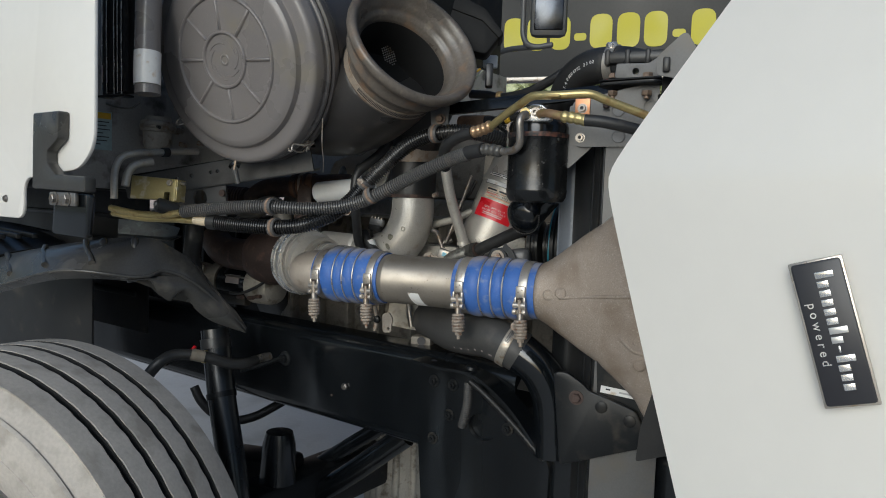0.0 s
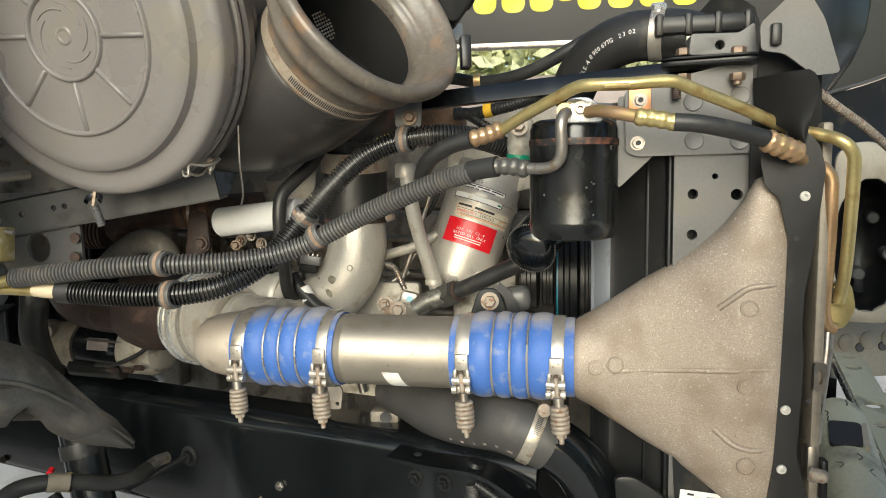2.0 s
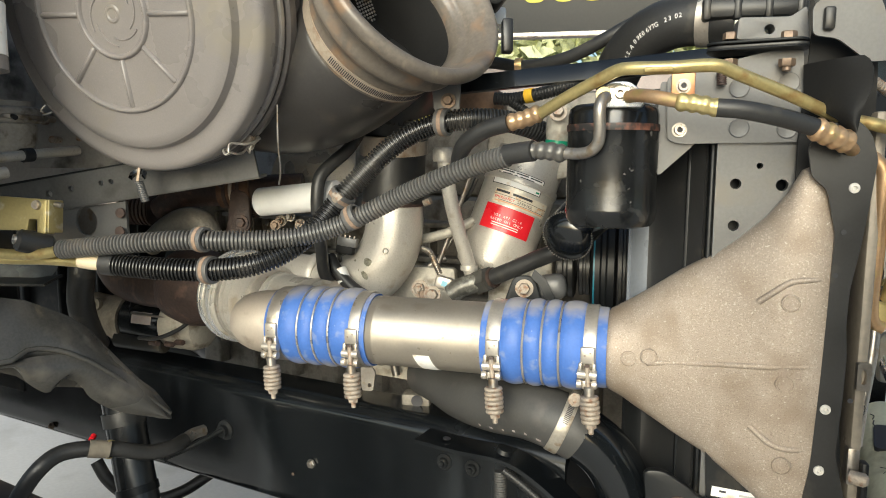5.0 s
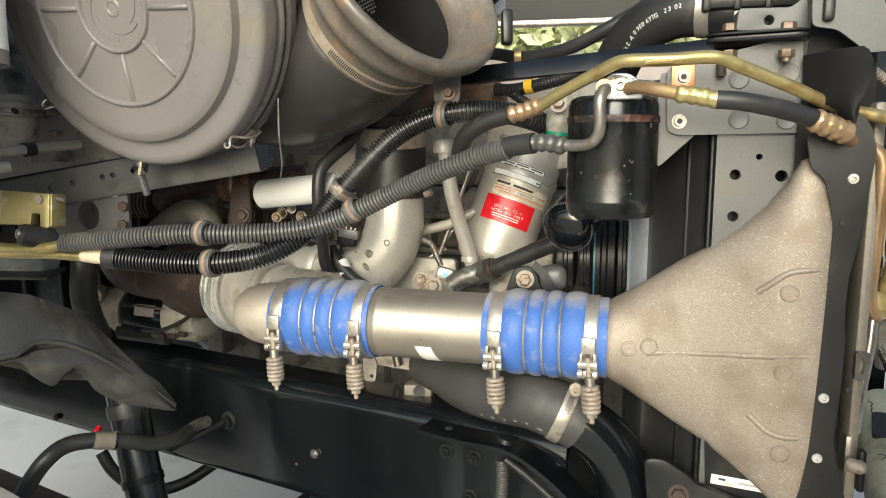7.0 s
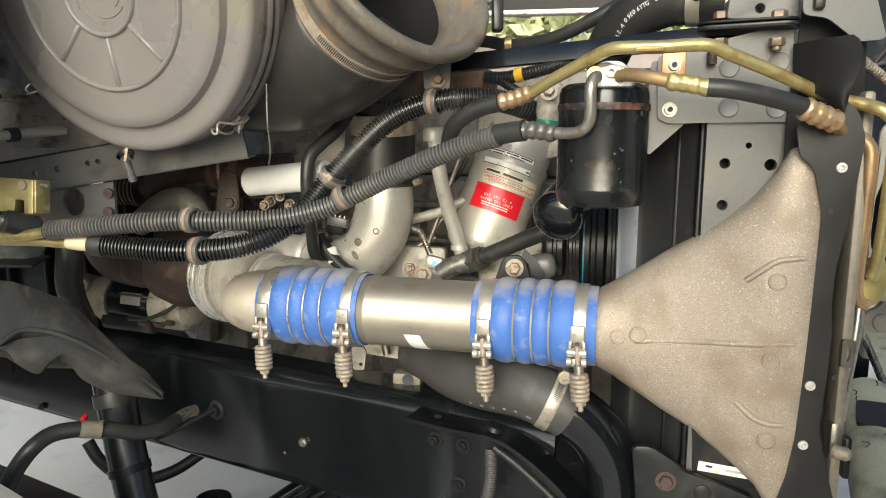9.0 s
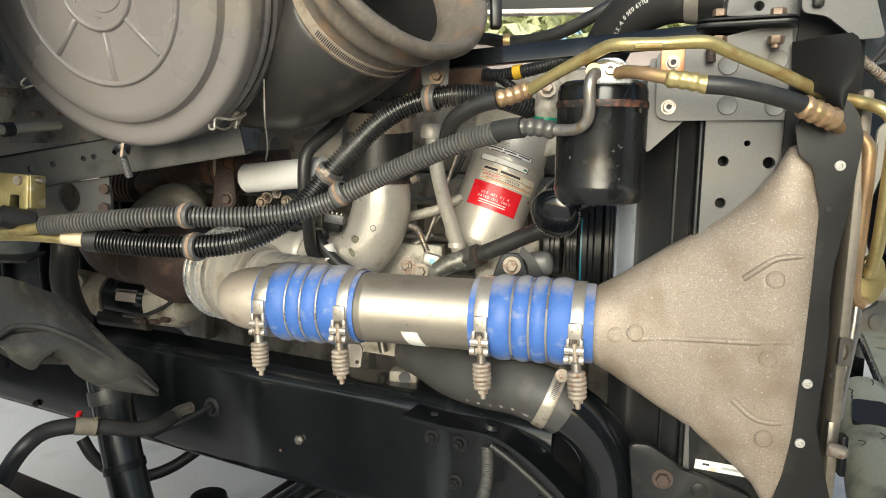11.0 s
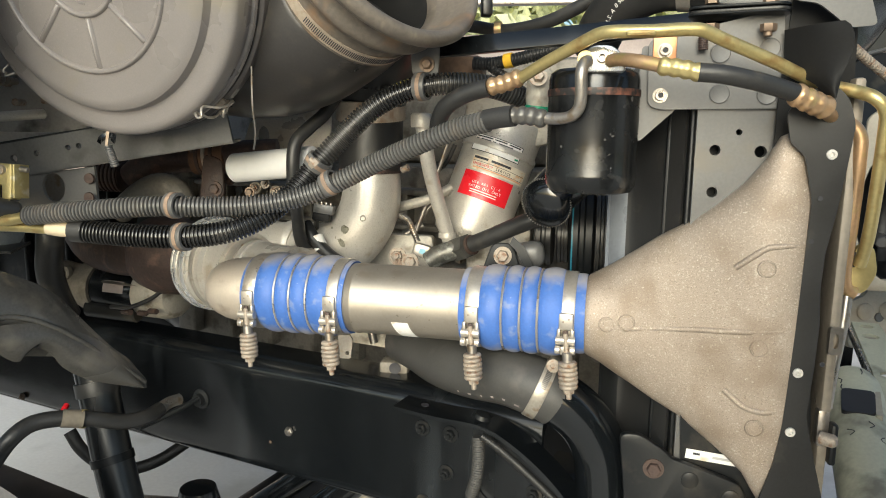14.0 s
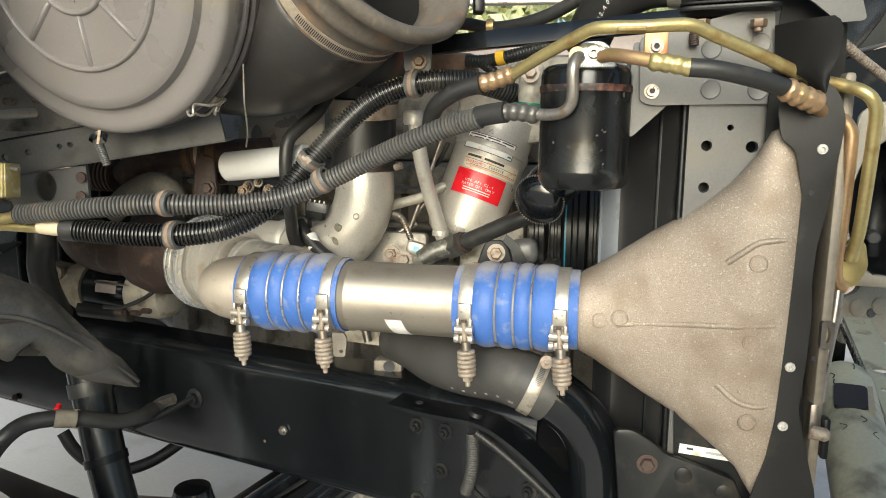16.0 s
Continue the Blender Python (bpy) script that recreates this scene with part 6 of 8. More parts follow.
    for k in range(60):
        box((0.002, 0.0016, 0.004), basis((0.139, 0.171, 1.199), (-0.05, -0.95, -0.28)) @ Matrix.Rotation(2 * math.pi * k / 60, 4, "Z") @ pose(0.037, 0, 0), 0, b)
    tagged(part("toothed_rim", b, STEEL, e), kind="stuff")
    p = thing("fan_pulley", (0.158, 0.31, 1.143), "black grooved fan drive pulley with teal edge", "pulley")
    for k, (r, w, mt) in enumerate(((0.055, 0.015, RUBBER), (0.050, 0.010, RUBBER), (0.098, 0.020, BLACK_SATIN), (0.094, 0.012, RUBBER))):
        part("disc", lathe([(0, -w), (r * .9, -w), (r, -w * .8), (r, -w * .3), (r * .95, -w * .15), (r * .95, w * .15), (r, w * .3), (r, w * .8), (r * .9, w), (0, w)], basis(Vector((0.131, 0.339, 1.132)) + Vector((0.03 * (k - 1.5), 0.008 * k, 0)), (0.97, 0.24, 0)), 48), mt, p)
    part("teal_edge", lathe([(0.0975, -.0012), (0.0990, -.0012), (0.0990, .0012), (0.0975, .0012)], basis(Vector((0.131, 0.339, 1.132)) + Vector((0.001, 0.012, 0)), (0.97, 0.24, 0)), 48), mat("teal plastic", (0.02, 0.16, 0.22), 0.4), p)


def build_turbo():
    t = thing("turbocharger", (-0.441, 0.073, 1.083), "cast aluminium compressor housing on a rusty turbine", "turbocharger")
    c = Vector((-0.433, 0.121, 1.065))
    m = basis(c, (0.97, -0.15, 0.0), (0, 0, 1))
    part("compressor_housing", lathe([(0, -0.05), (0.05, -0.05), (0.066, -0.045), (0.078, -0.030), (0.081, -0.010), (0.078, 0.004), (0.072, 0.008), (0.070, 0.016), (0.074, 0.019), (0.074, 0.026), (0.074, 0.030), (0.066, 0.034), (0.062, 0.07), (0, 0.07)], m, 64), SILVER_PAINT, t)
    for s_, r_ in ((-0.036, 0.076), (-0.022, 0.0815), (-0.004, 0.0815)):
        part("cast_ring", lathe([(r_ - .003, s_ - .003), (r_ + .0015, s_ - .0015), (r_ + .0015, s_ + .0015), (r_ - .003, s_ + .003)], m, 64), BRIGHT_ALU, t)
    part("band_clamp", lathe([(0.072, 0.009), (0.077, 0.011), (0.077, 0.017), (0.072, 0.019)], m, 56), STAINLESS, t)
    part("inlet_pipe", lathe([(0, 0.06), (0.050, 0.06), (0.052, 0.066), (0.052, 0.10), (0.049, 0.102), (0.049, 0.19), (0, 0.19)], m, 44), SILVER_PAINT, t)
    part("inlet_band", lathe([(0.0525, 0.07), (0.0545, 0.07), (0.0545, 0.09), (0.0525, 0.09)], m, 44), STAINLESS, t)
    part("turbine_housing", lathe([(0, -0.2), (0.055, -0.2), (0.07, -0.19), (0.075, -0.15), (0.07, -0.11), (0.055, -0.08), (0.05, -0.04), (0, -0.04)], m, 48), RUST, t)
    part("turbine_pipe", tube([c + Vector((-0.14, 0.03, 0.02)), c + Vector((-0.20, 0.0, 0.0)), c + Vector((-0.34, 0.02, 0.0)), c + Vector((-0.5, 0.1, 0.02))], 0.042, 0.015, 28), RUST, t)
    ex = thing("exhaust_manifold", (-0.593, 0.133, 1.249), "rusty brown exhaust manifold pipe with bellows", "exhaust pipe")
    part("pipe", tube([(-0.653, 0.129, 1.21), (-0.612, 0.132, 1.234), (-0.574, 0.142, 1.243), (-0.512, 0.153, 1.249), (-0.434, 0.172, 1.254), (-0.37, 0.207, 1.258)], 0.026, 0.008, 26), RUST, ex)
    part("sleeve", tube([(-0.507, 0.144, 1.248), (-0.478, 0.154, 1.25), (-0.45, 0.164, 1.253)], 0.030, 0.006, 26), mat("scorched brown sleeve", (0.13, 0.07, 0.04), 0.6, metal=0.3, vary=0.4, scale=30, bump=0.2), ex)
    part("bellows", corrugated([(-0.734, 0.109, 1.213), (-0.705, 0.119, 1.212), (-0.673, 0.13, 1.211)], 0.032, 0.008, 0.005, 24), RUST, ex)
    part("lever", slab(round_outline([(-0.03, -0.045), (0.02, -0.035), (0.03, 0.03), (0.0, 0.045)], 0.012), 0.014, basis((-0.465, 0.138, 1.213), (0.4, -0.9, 0), (1, 0.3, 0.2)), bevel=0.003), RUST, ex)
    part("lever_bolt", hexbolt((-0.449, 0.127, 1.196), (0.4, -0.9, 0), 0.009, 0.008), RUST, ex)
    part("bolt", hexbolt((-0.398, 0.159, 1.191), (0.4, -0.9, 0), 0.006, 0.008), DULL_BOLT, ex)
    w = thing("wastegate_actuator", (-0.352, 0.145, 1.241), "light grey cylinder on a pale slotted bracket", "actuator")
    a, b = Vector((-0.397, 0.12, 1.234)), Vector((-0.242, 0.137, 1.25))
    d = (b - a).length
    part("cylinder", lathe([(0, 0), (0.022, 0), (0.0245, 0.003), (0.0245, d - 0.002), (0.022, d), (0, d)], basis(a, b - a), 40), WHITE, w, "light grey painted cylinder")
    br = [(-0.10, -0.055), (0.06, -0.055), (0.085, 0.02), (0.085, 0.075), (0.03, 0.075), (0.005, 0.055), (-0.02, 0.06), (-0.07, 0.04)]
    part("bracket", slab(round_outline(br, 0.012), 0.006, basis((-0.39, 0.256, 1.275), (0.3, -0.94, 0.05), (0.95, 0.3, 0.0)), [(-0.045, 0.012, 0.012, 0.019)]), SILVER_PAINT, w)
    part("bolt", hexbolt((-0.271, 0.144, 1.25), (0.3, -0.95, 0.0), 0.012, 0.01), STEEL, w)
    part("link", rod((-0.467, 0.162, 1.229), (-0.444, 0.175, 1.23), 0.010, 16), RUST, w)
    sm = thing("starter_motor", (-0.744, 0.147, 0.978), "dark starter motor with bright cast nose", "starter motor")
    a, b = Vector((-0.897, 0.135, 0.983)), Vector((-0.61, 0.173, 0.98))
    d = (b - a)
    L = d.length
    part("body", lathe([(0, L * .42), (0.046, L * .42), (0.048, L * .44), (0.048, L * .92), (0.04, L * .96), (0, L * .97)], basis(a, d), 36), BLACK_STEEL, sm)
    part("nose", lathe([(0, 0), (0.038, 0), (0.045, L * .06), (0.040, L * .2), (0.05, L * .3), (0.05, L * .41), (0, L * .41)], basis(a, d), 30), BLOCK_GREY, sm)
    part("end_frame", lathe([(0, L * .78), (0.0495, L * .78), (0.0505, L * .79), (0.0505, L * .97), (0.045, L * 1.03), (0.03, L * 1.06), (0, L * 1.06)], basis(a, d), 36), ENGINE_ALU, sm)
    part("rating_plate", lathe([(0.0484, L * .55), (0.0486, L * .55), (0.0486, L * .72), (0.0484, L * .72)], basis(a, d, (0.2, -0.8, 0.5)), 16, arc=28), WALL_MAUVE, sm, "small printed rating plate")
    part("earth_lead", tube([(-0.565, 0.115, 1.010), (-0.600, 0.105, 0.985), (-0.650, 0.098, 0.965), (-0.700, 0.100, 0.960)], 0.004, 0.006, 10), RUBBER, sm)
    part("solenoid", rod((-0.788, 0.118, 0.944), (-0.668, 0.136, 0.942), 0.018, 20, None, 0.003), BLACK_SATIN, sm)
    for p, q in (((-0.679, 0.109, 0.951), (-0.65, 0.102, 0.954)), ((-0.643, 0.116, 0.951), (-0.616, 0.109, 0.955)), ((-0.618, 0.119, 0.957), (-0.595, 0.115, 0.96))):
        part("terminal", rod(p, q, 0.0055, 6), RUST, sm)
    part("through_bolt", rod((-0.734, 0.111, 1.004), (-0.582, 0.134, 0.998), 0.0025, 8), STEEL, sm)
    for q in (Vector((-0.831, 0.107, 1.013)), Vector((-0.82, 0.107, 0.977))):
        part("nose_lug", lathe([(0, 0.016), (0.006, 0.016), (0.0065, 0.010), (0.013, 0.009), (0.014, 0)], basis(q, (0.2, -0.97, 0.1)), 20), BLOCK_GREY, sm)
    cb = thing("cab_mount_bracket", (-0.641, -0.139, 1.137), "grey curved steel cab mount bracket with black flange", "bracket")
    part("panel", sheet([[(-0.759, -0.176, 1.154), (-0.747, -0.184, 1.135), (-0.735, -0.191, 1.121)], [(-0.694, -0.142, 1.152), (-0.682, -0.15, 1.134), (-0.671, -0.158, 1.119)], [(-0.655, -0.111, 1.145), (-0.645, -0.12, 1.13), (-0.64, -0.13, 1.117)], [(-0.657, -0.079, 1.137), (-0.651, -0.089, 1.124), (-0.649, -0.101, 1.112)]], 0.004), mat("blue grey bracket paint", (0.16, 0.175, 0.18), 0.35, metal=0.1, vary=0.2, scale=9, fine=260, bump=0.04, stain=(0.09, 0.085, 0.08), stain_amount=0.4), cb, angle=70)
    part("flange", sheet([[(-0.735, -0.191, 1.121), (-0.691, -0.215, 1.117)], [(-0.671, -0.158, 1.119), (-0.63, -0.182, 1.116)], [(-0.64, -0.13, 1.117), (-0.59, -0.15, 1.114)], [(-0.649, -0.101, 1.112), (-0.603, -0.11, 1.123)]], 0.004), BLACK_SATIN, cb)
    part("strut", tube([(-0.662, -0.035, 1.141), (-0.66, -0.04, 1.102), (-0.677, -0.033, 1.059), (-0.692, -0.014, 1.012), (-0.698, 0.009, 0.964)], 0.022, 0.008, 20), RUBBER, cb, "black rubber strut boot")
    ht = thing("heater_hose", (-0.248, 0.084, 1.226), "black heater hoses bent across the actuator", "hose")
    part("hose", tube([(-0.21, 0.159, 1.357), (-0.22, 0.137, 1.325), (-0.235, 0.114, 1.302), (-0.245, 0.094, 1.28), (-0.247, 0.088, 1.248), (-0.249, 0.092, 1.207), (-0.253, 0.105, 1.16), (-0.258, 0.119, 1.12), (-0.25, 0.141, 1.088)], 0.0105, 0.006, 18), RUBBER, ht)
    part("hose", tube([(-0.266, 0.142, 1.145), (-0.246, 0.137, 1.123), (-0.218, 0.137, 1.099), (-0.196, 0.146, 1.083)], 0.0105, 0.006, 18), RUBBER, ht)
    part("hose_tag", lathe([(0.0108, -.012), (0.0112, -.012), (0.0112, .012), (0.0108, .012)], basis((-0.236, 0.138, 1.115), (0.4, -0.1, -0.6)), 22), PAPER, ht, "white tag round the hose")
    cv = thing("engine_cover_pipe", (-0.577, 0.075, 1.19), "pale grey cast crossover with lettering bars", "pipe")
    part("casting", tube([(-0.643, 0.09, 1.148), (-0.592, 0.088, 1.181), (-0.546, 0.093, 1.2), (-0.51, 0.099, 1.191), (-0.494, 0.102, 1.156)], 0.022, 0.008, 24), mat("dirty grey casting", (0.17, 0.155, 0.13), 0.55, metal=0.3, vary=0.3, scale=25, fine=200, bump=0.3), cv)


def build_engine_fittings():
    """Small castings, plugs and bolts between the turbocharger, the elbow and the oil filter."""
    ex = thing("manifold_collar", (-0.478, 0.154, 1.25), "flaking rusty collar clamped on the exhaust pipe", "pipe collar")
    axis = Vector((0.057, 0.020, 0.004))
    for k in range(3):
        part("ring", lathe([(0.0285, -.0035), (0.0325, -.0030), (0.0335, 0), (0.0325, .0030), (0.0285, .0035)], basis(Vector((-0.494, 0.149, 1.249)) + axis * 0.22 * k, axis), 30), RUST if k != 1 else TAN_BAND, ex)
    part("collar_bolt", hexbolt((-0.484, 0.118, 1.262), (0.3, -0.95, 0.1), 0.0055, 0.009, False, 0.003), RUST, ex)
    cn = thing("wiring_connector", (-0.246, 0.16, 1.165), "grey and black wiring connector behind the hoses", "connector")
    f = basis((-0.240, 0.158, 1.166), (0.3, -0.95, 0.05), (0.95, 0.3, -0.15))
    part("housing", box((0.034, 0.016, 0.014), f @ pose(0, 0.004, 0), 0.002), GREY_STEEL, cn, "grey connector housing")
    part("plug", box((0.030, 0.013, 0.016), f @ pose(-0.002, -0.010, 0), 0.002), MATT_BLACK, cn)
    for k in range(4):
        part("latch_tooth", box((0.003, 0.006, 0.003), f @ pose(-0.012 + 0.008 * k, 0.013, 0.006), 0.0006), STEEL, cn)
    part("lead", tube([f @ Vector((-0.010, -0.016, 0)), (-0.262, 0.165, 1.140), (-0.278, 0.190, 1.118)], 0.0045, 0.006, 10), RUBBER, cn)
    rng = random.Random(11)
    gm = thing("grimy_boss", (-0.214, 0.175, 1.122), "grimy crusted casting boss beside the coolant elbow", "casting")
    b = bmesh.new()
    bmesh.ops.create_icosphere(b, subdivisions=4, radius=1)
    lumps = [(Vector((rng.gauss(0, 1), rng.gauss(0, 1), rng.gauss(0, 1))).normalized(), rng.uniform(0.05, 0.22), rng.uniform(0.12, 0.35)) for _ in range(60)]
    for v in b.verts:
        d = v.co.normalized()
        v.co = d * (1 + sum(h * math.exp(-((d - c).length / w) ** 2) for c, h, w in lumps))
    bmesh.ops.transform(b, matrix=Matrix.Translation((-0.216, 0.178, 1.124)) @ Matrix.Diagonal((0.024, 0.016, 0.024, 1)), verts=b.verts[:])
    part("crust", b, mat("crusted grey-green dirt", (0.20, 0.19, 0.145), 0.85, vary=0.45, scale=60, fine=300, bump=0.6, stain=(0.10, 0.09, 0.06), stain_amount=0.4), gm, angle=80)
    for p, r, mt in (((-0.421, 0.200, 1.194), 0.0075, SPRING_STEEL), ((-0.399, 0.202, 1.203), 0.006, STEEL), ((-0.375, 0.200, 1.190), 0.007, SPRING_STEEL), ((-0.468, 0.185, 1.210), 0.008, RUST), ((-0.140, 0.230, 1.088), 0.010, SPRING_STEEL), ((-0.128, 0.226, 1.078), 0.009, DULL_BOLT)):
        solo("engine_bolt", hexbolt(p, (0.3, -0.93, 0.15), r, r * 1.1, True, r * 0.4), mt, "dull hex bolt on the engine side", "bolt", "engine side bolts")
    sb = thing("pump_casting", (0.090, 0.245, 1.105), "dark grey rounded pump casting behind the mounting lug", "casting")
    part("body", box((0.046, 0.040, 0.045), basis((0.090, 0.252, 1.108), (0.3, -0.93, 0.05), (0.93, 0.3, 0.15)), 0.014, None, 4), GREY_STEEL, sb)
    part("side_bracket", sheet([[(0.098, 0.214, 1.075), (0.112, 0.218, 1.070)], [(0.094, 0.212, 1.095), (0.108, 0.216, 1.098)], [(0.082, 0.210, 1.118), (0.092, 0.214, 1.126)], [(0.070, 0.210, 1.128), (0.074, 0.214, 1.140)]], 0.004), BLACK_SATIN, sb, "black bent bracket")
    lk = thing("lever_linkage", (-0.225, 0.16, 0.93), "small steel lever linkage below the charge pipe", "linkage")
    part("plate", slab(round_outline([(-0.010, -0.022), (0.010, -0.022), (0.014, 0.012), (0.004, 0.026), (-0.012, 0.020)], 0.005), 0.005, basis((-0.208, 0.170, 0.936), (0.3, -0.95, 0), (0.95, 0.3, 0)), [(0.004, -0.012, 0.0035)]), STEEL, lk)
    part("rod", tube([(-0.240, 0.160, 0.972), (-0.232, 0.158, 0.945), (-0.236, 0.158, 0.915)], 0.005, 0.005, 12), SPRING_STEEL, lk)
    part("ball_joint", lathe([(0, -.008), (0.007, -.006), (0.0095, 0), (0.007, .006), (0, .008)], basis((-0.229, 0.156, 0.943), (0.3, -0.95, 0)), 18), BLACK_SATIN, lk)


# ---- left side: cowl, brackets, tubes ----
COWL_GREY = mat("grey cowl steel", (0.36, 0.345, 0.325), 0.42, metal=0.2, vary=0.2, scale=8, fine=220, bump=0.05, stain=(0.10, 0.095, 0.085), stain_amount=0.35)


def build_left():
    w = thing("cowl_panel", (-0.74, 0.2, 1.2), "dark grey cowl panel with studs and a long pale pipe", "cowl panel")
    part("panel", box((0.02, 1.9, 0.55), pose(-0.76, 0.62, 1.50), 0.004), COWL_GREY, w)
    part("shelf", slab([(-0.22, -0.02), (0.27, -0.02), (0.27, 0.20), (-0.22, 0.20)], 0.004, basis((-0.842, -0.082, 1.309), (0.25, -0.9, 0.15), (0.95, 0.3, 0)), bevel=0.001), COWL_GREY, w)
    part("long_pipe", tube([(-1.009, -0.011, 1.304), (-0.901, 0.036, 1.309), (-0.775, 0.092, 1.314), (-0.741, 0.11, 1.317)], 0.0098, 0.01, 16), mat("pale primered pipe", (0.66, 0.62, 0.55), 0.5, vary=0.12, scale=20, bump=0.05), w, "pale primered pipe")
    part("pipe_clip", tube([(-0.821, 0.07, 1.311), (-0.81, 0.075, 1.312)], 0.0105, 0.003, 16), RUBBER, w)
    for p in ((-0.690, -0.045, 1.338), (-0.729, -0.035, 1.37), (-0.790, -0.085, 1.331), (-0.640, -0.030, 1.341), (-0.700, -0.048, 1.372)):
        part("stud", rod(p, Vector(p) + Vector((0.012, -0.022, 0.0)), 0.006, 12, None, 0.001), SPRING_STEEL, w)
    cap = thing("fluid_reservoir", (-0.688, -0.127, 1.373), "grey ribbed reservoir cap with label", "reservoir")
    m = basis((-0.676, -0.128, 1.362), (0.05, 0, 1))
    dusty = mat("dusty grey cap plastic", (0.34, 0.315, 0.28), 0.5, vary=0.25, scale=25, fine=200, bump=0.08, stain=(0.16, 0.13, 0.10), stain_amount=0.35)
    part("cap", lathe([(0, 0), (0.036, 0), (0.039, 0.003), (0.039, 0.020), (0.036, 0.024), (0.030, 0.026), (0.028, 0.034), (0, 0.035)], m, 40), dusty, cap)
    part("clamp_ring", lathe([(0.039, 0.006), (0.0408, 0.007), (0.0408, 0.013), (0.039, 0.014)], m, 40), STEEL, cap)
    part("ring_screw", rod(m @ Vector((0.035, -0.022, 0.010)), m @ Vector((0.048, -0.026, 0.008)), 0.004, 10), BLACK_SATIN, cap)
    part("tank", lathe([(0, -0.05), (0.022, -0.05), (0.031, -0.030), (0.033, -0.001), (0, -0.001)], m, 32), dusty, cap)
    b = thing("cross_channel", (-0.495, -0.133, 1.265), "black steel channel with round holes", "bracket")
    ch = basis((-0.536, -0.109, 1.262), (0.35, -0.92, -0.1), (0.93, 0.34, 0.16))
    part("channel", slab([(-0.20, -0.026), (0.28, -0.026), (0.28, 0.026), (-0.20, 0.022)], 0.006, ch, [(-0.058, 0.0, 0.0055), (-0.020, 0.002, 0.0045), (0.031, 0.003, 0.0042), (0.048, 0.003, 0.0042)]), mat("dark channel paint", (0.085, 0.084, 0.082), 0.4, metal=0.1, vary=0.25, scale=7, fine=260, bump=0.04, stain=(0.04, 0.038, 0.035), stain_amount=0.4), b)
    part("flange", box((0.48, 0.03, 0.005), ch @ pose(0.04, 0.024, -0.012, 90, 0, 0), 0.001), BLACK_SATIN, b)
    part("flange", box((0.48, 0.03, 0.005), ch @ pose(0.04, -0.026, -0.012, 90, 0, 0), 0.001), GREY_STEEL, b)
    part("hook", lathe([(0.010, 0.0), (0.013, 0.006), (0.010, 0.010), (0.007, 0.006), (0.010, 0.0)], basis((-0.399, -0.12, 1.278), (0.2, -0.6, 0.8)), 24, arc=220), BLACK_STEEL, b)
    part("stud", corrugated([(-0.404, -0.117, 1.274), (-0.402, -0.109, 1.245)], 0.006, 0.003, 0.001, 12), GREY_STEEL, b)
    part("paint_streak", box((0.004, 0.02, 0.001), basis((-0.397, -0.123, 1.284), (0.3, -0.9, 0.2)), 0), TAN_BAND, b)
    g = thing("lower_plate", (-0.543, -0.099, 1.206), "grey steel plate with a large round hole", "bracket")
    part("plate", slab([(-0.10, -0.04), (0.055, -0.04), (0.055, 0.034), (-0.10, 0.018)], 0.006, basis((-0.535, -0.095, 1.206), (0.35, -0.92, 0.0), (0.95, 0.3, 0.03)), [(-0.012, 0.004, 0.018, 0.022)]), GREY_STEEL, g)
    part("disc_behind", lathe([(0, 0), (0.03, 0.004), (0.03, 0), (0, -0.004)], basis((-0.598, -0.06, 1.2), (0.35, -0.92, 0.0)), 24), STEEL, g)
    for p in ((-0.485, -0.088, 1.224), (-0.483, -0.092, 1.196)):
        part("rivet", lathe([(0, 0), (0.008, 0), (0.0075, 0.003), (0, 0.004)], basis(p, (0.35, -0.92, 0)), 16), RUST, g)
    y = thing("clutch_bracket", (-0.531, -0.214, 1.232), "yellow plated bracket with a black rubber bush", "bracket")
    f = basis((-0.525, -0.211, 1.231), (0.35, -0.92, 0.1), (0.95, 0.32, 0))
    part("plate", slab(round_outline([(-0.075, -0.026), (0.008, -0.026), (0.010, -0.010), (0.022, -0.010), (0.022, -0.03), (0.036, -0.03), (0.037, 0.018), (-0.075, 0.024)], 0.003), 0.02, f @ pose(0, 0, -0.016), [], 0.002), ZINC_PALE, y, "yellow plated plate")
    part("bolt", lathe([(0, 0), (0.007, 0), (0.006, 0.004), (0, 0.005)], f @ pose(0.022, 0.010, 0.004), 18), STAINLESS, y)
    part("bush", rod(f @ Vector((0.008, -0.038, 0.026)), f @ Vector((0.038, -0.048, -0.008)), 0.0155, 24, None, 0.004), RUBBER, y, "black rubber bush")
    part("bush_screw", lathe([(0, 0.001), (0.003, 0.001), (0.0035, 0.003), (0.0065, 0.003), (0.0075, 0), (0, 0)], basis(f @ Vector((0.008, -0.038, 0.0262)), f.to_3x3() @ Vector((-0.6, 0.1, 0.8))), 16), STEEL, y)
    part("bent_edge", box((0.004, 0.046, 0.030), f @ pose(0.038, -0.005, -0.012), 0.0015), ZINC_PALE, y)
    # black block added to give the notch its dark gap
    part("notch_shade", box((0.013, 0.022, 0.004), f @ pose(0.015, -0.019, -0.013), 0.001), MATT_BLACK, y, "black block added as the dark gap of the notch")
    part("stud", rod(f @ Vector((0.040, 0.012, -0.008)), f @ Vector((0.052, 0.010, -0.008)), 0.004, 12, None, 0.001), STEEL, y)
    # seen only from the start: duct, tubes, label
    d = thing("vent_duct", (-0.466, -0.281, 1.498), "grey-black vertical duct with a white paper sleeve", "duct")
    part("duct", tube([(-0.482, -0.274, 1.732), (-0.471, -0.277, 1.599), (-0.467, -0.281, 1.51), (-0.46, -0.284, 1.412)], 0.0245, 0.02, 28), PLASTIC, d)
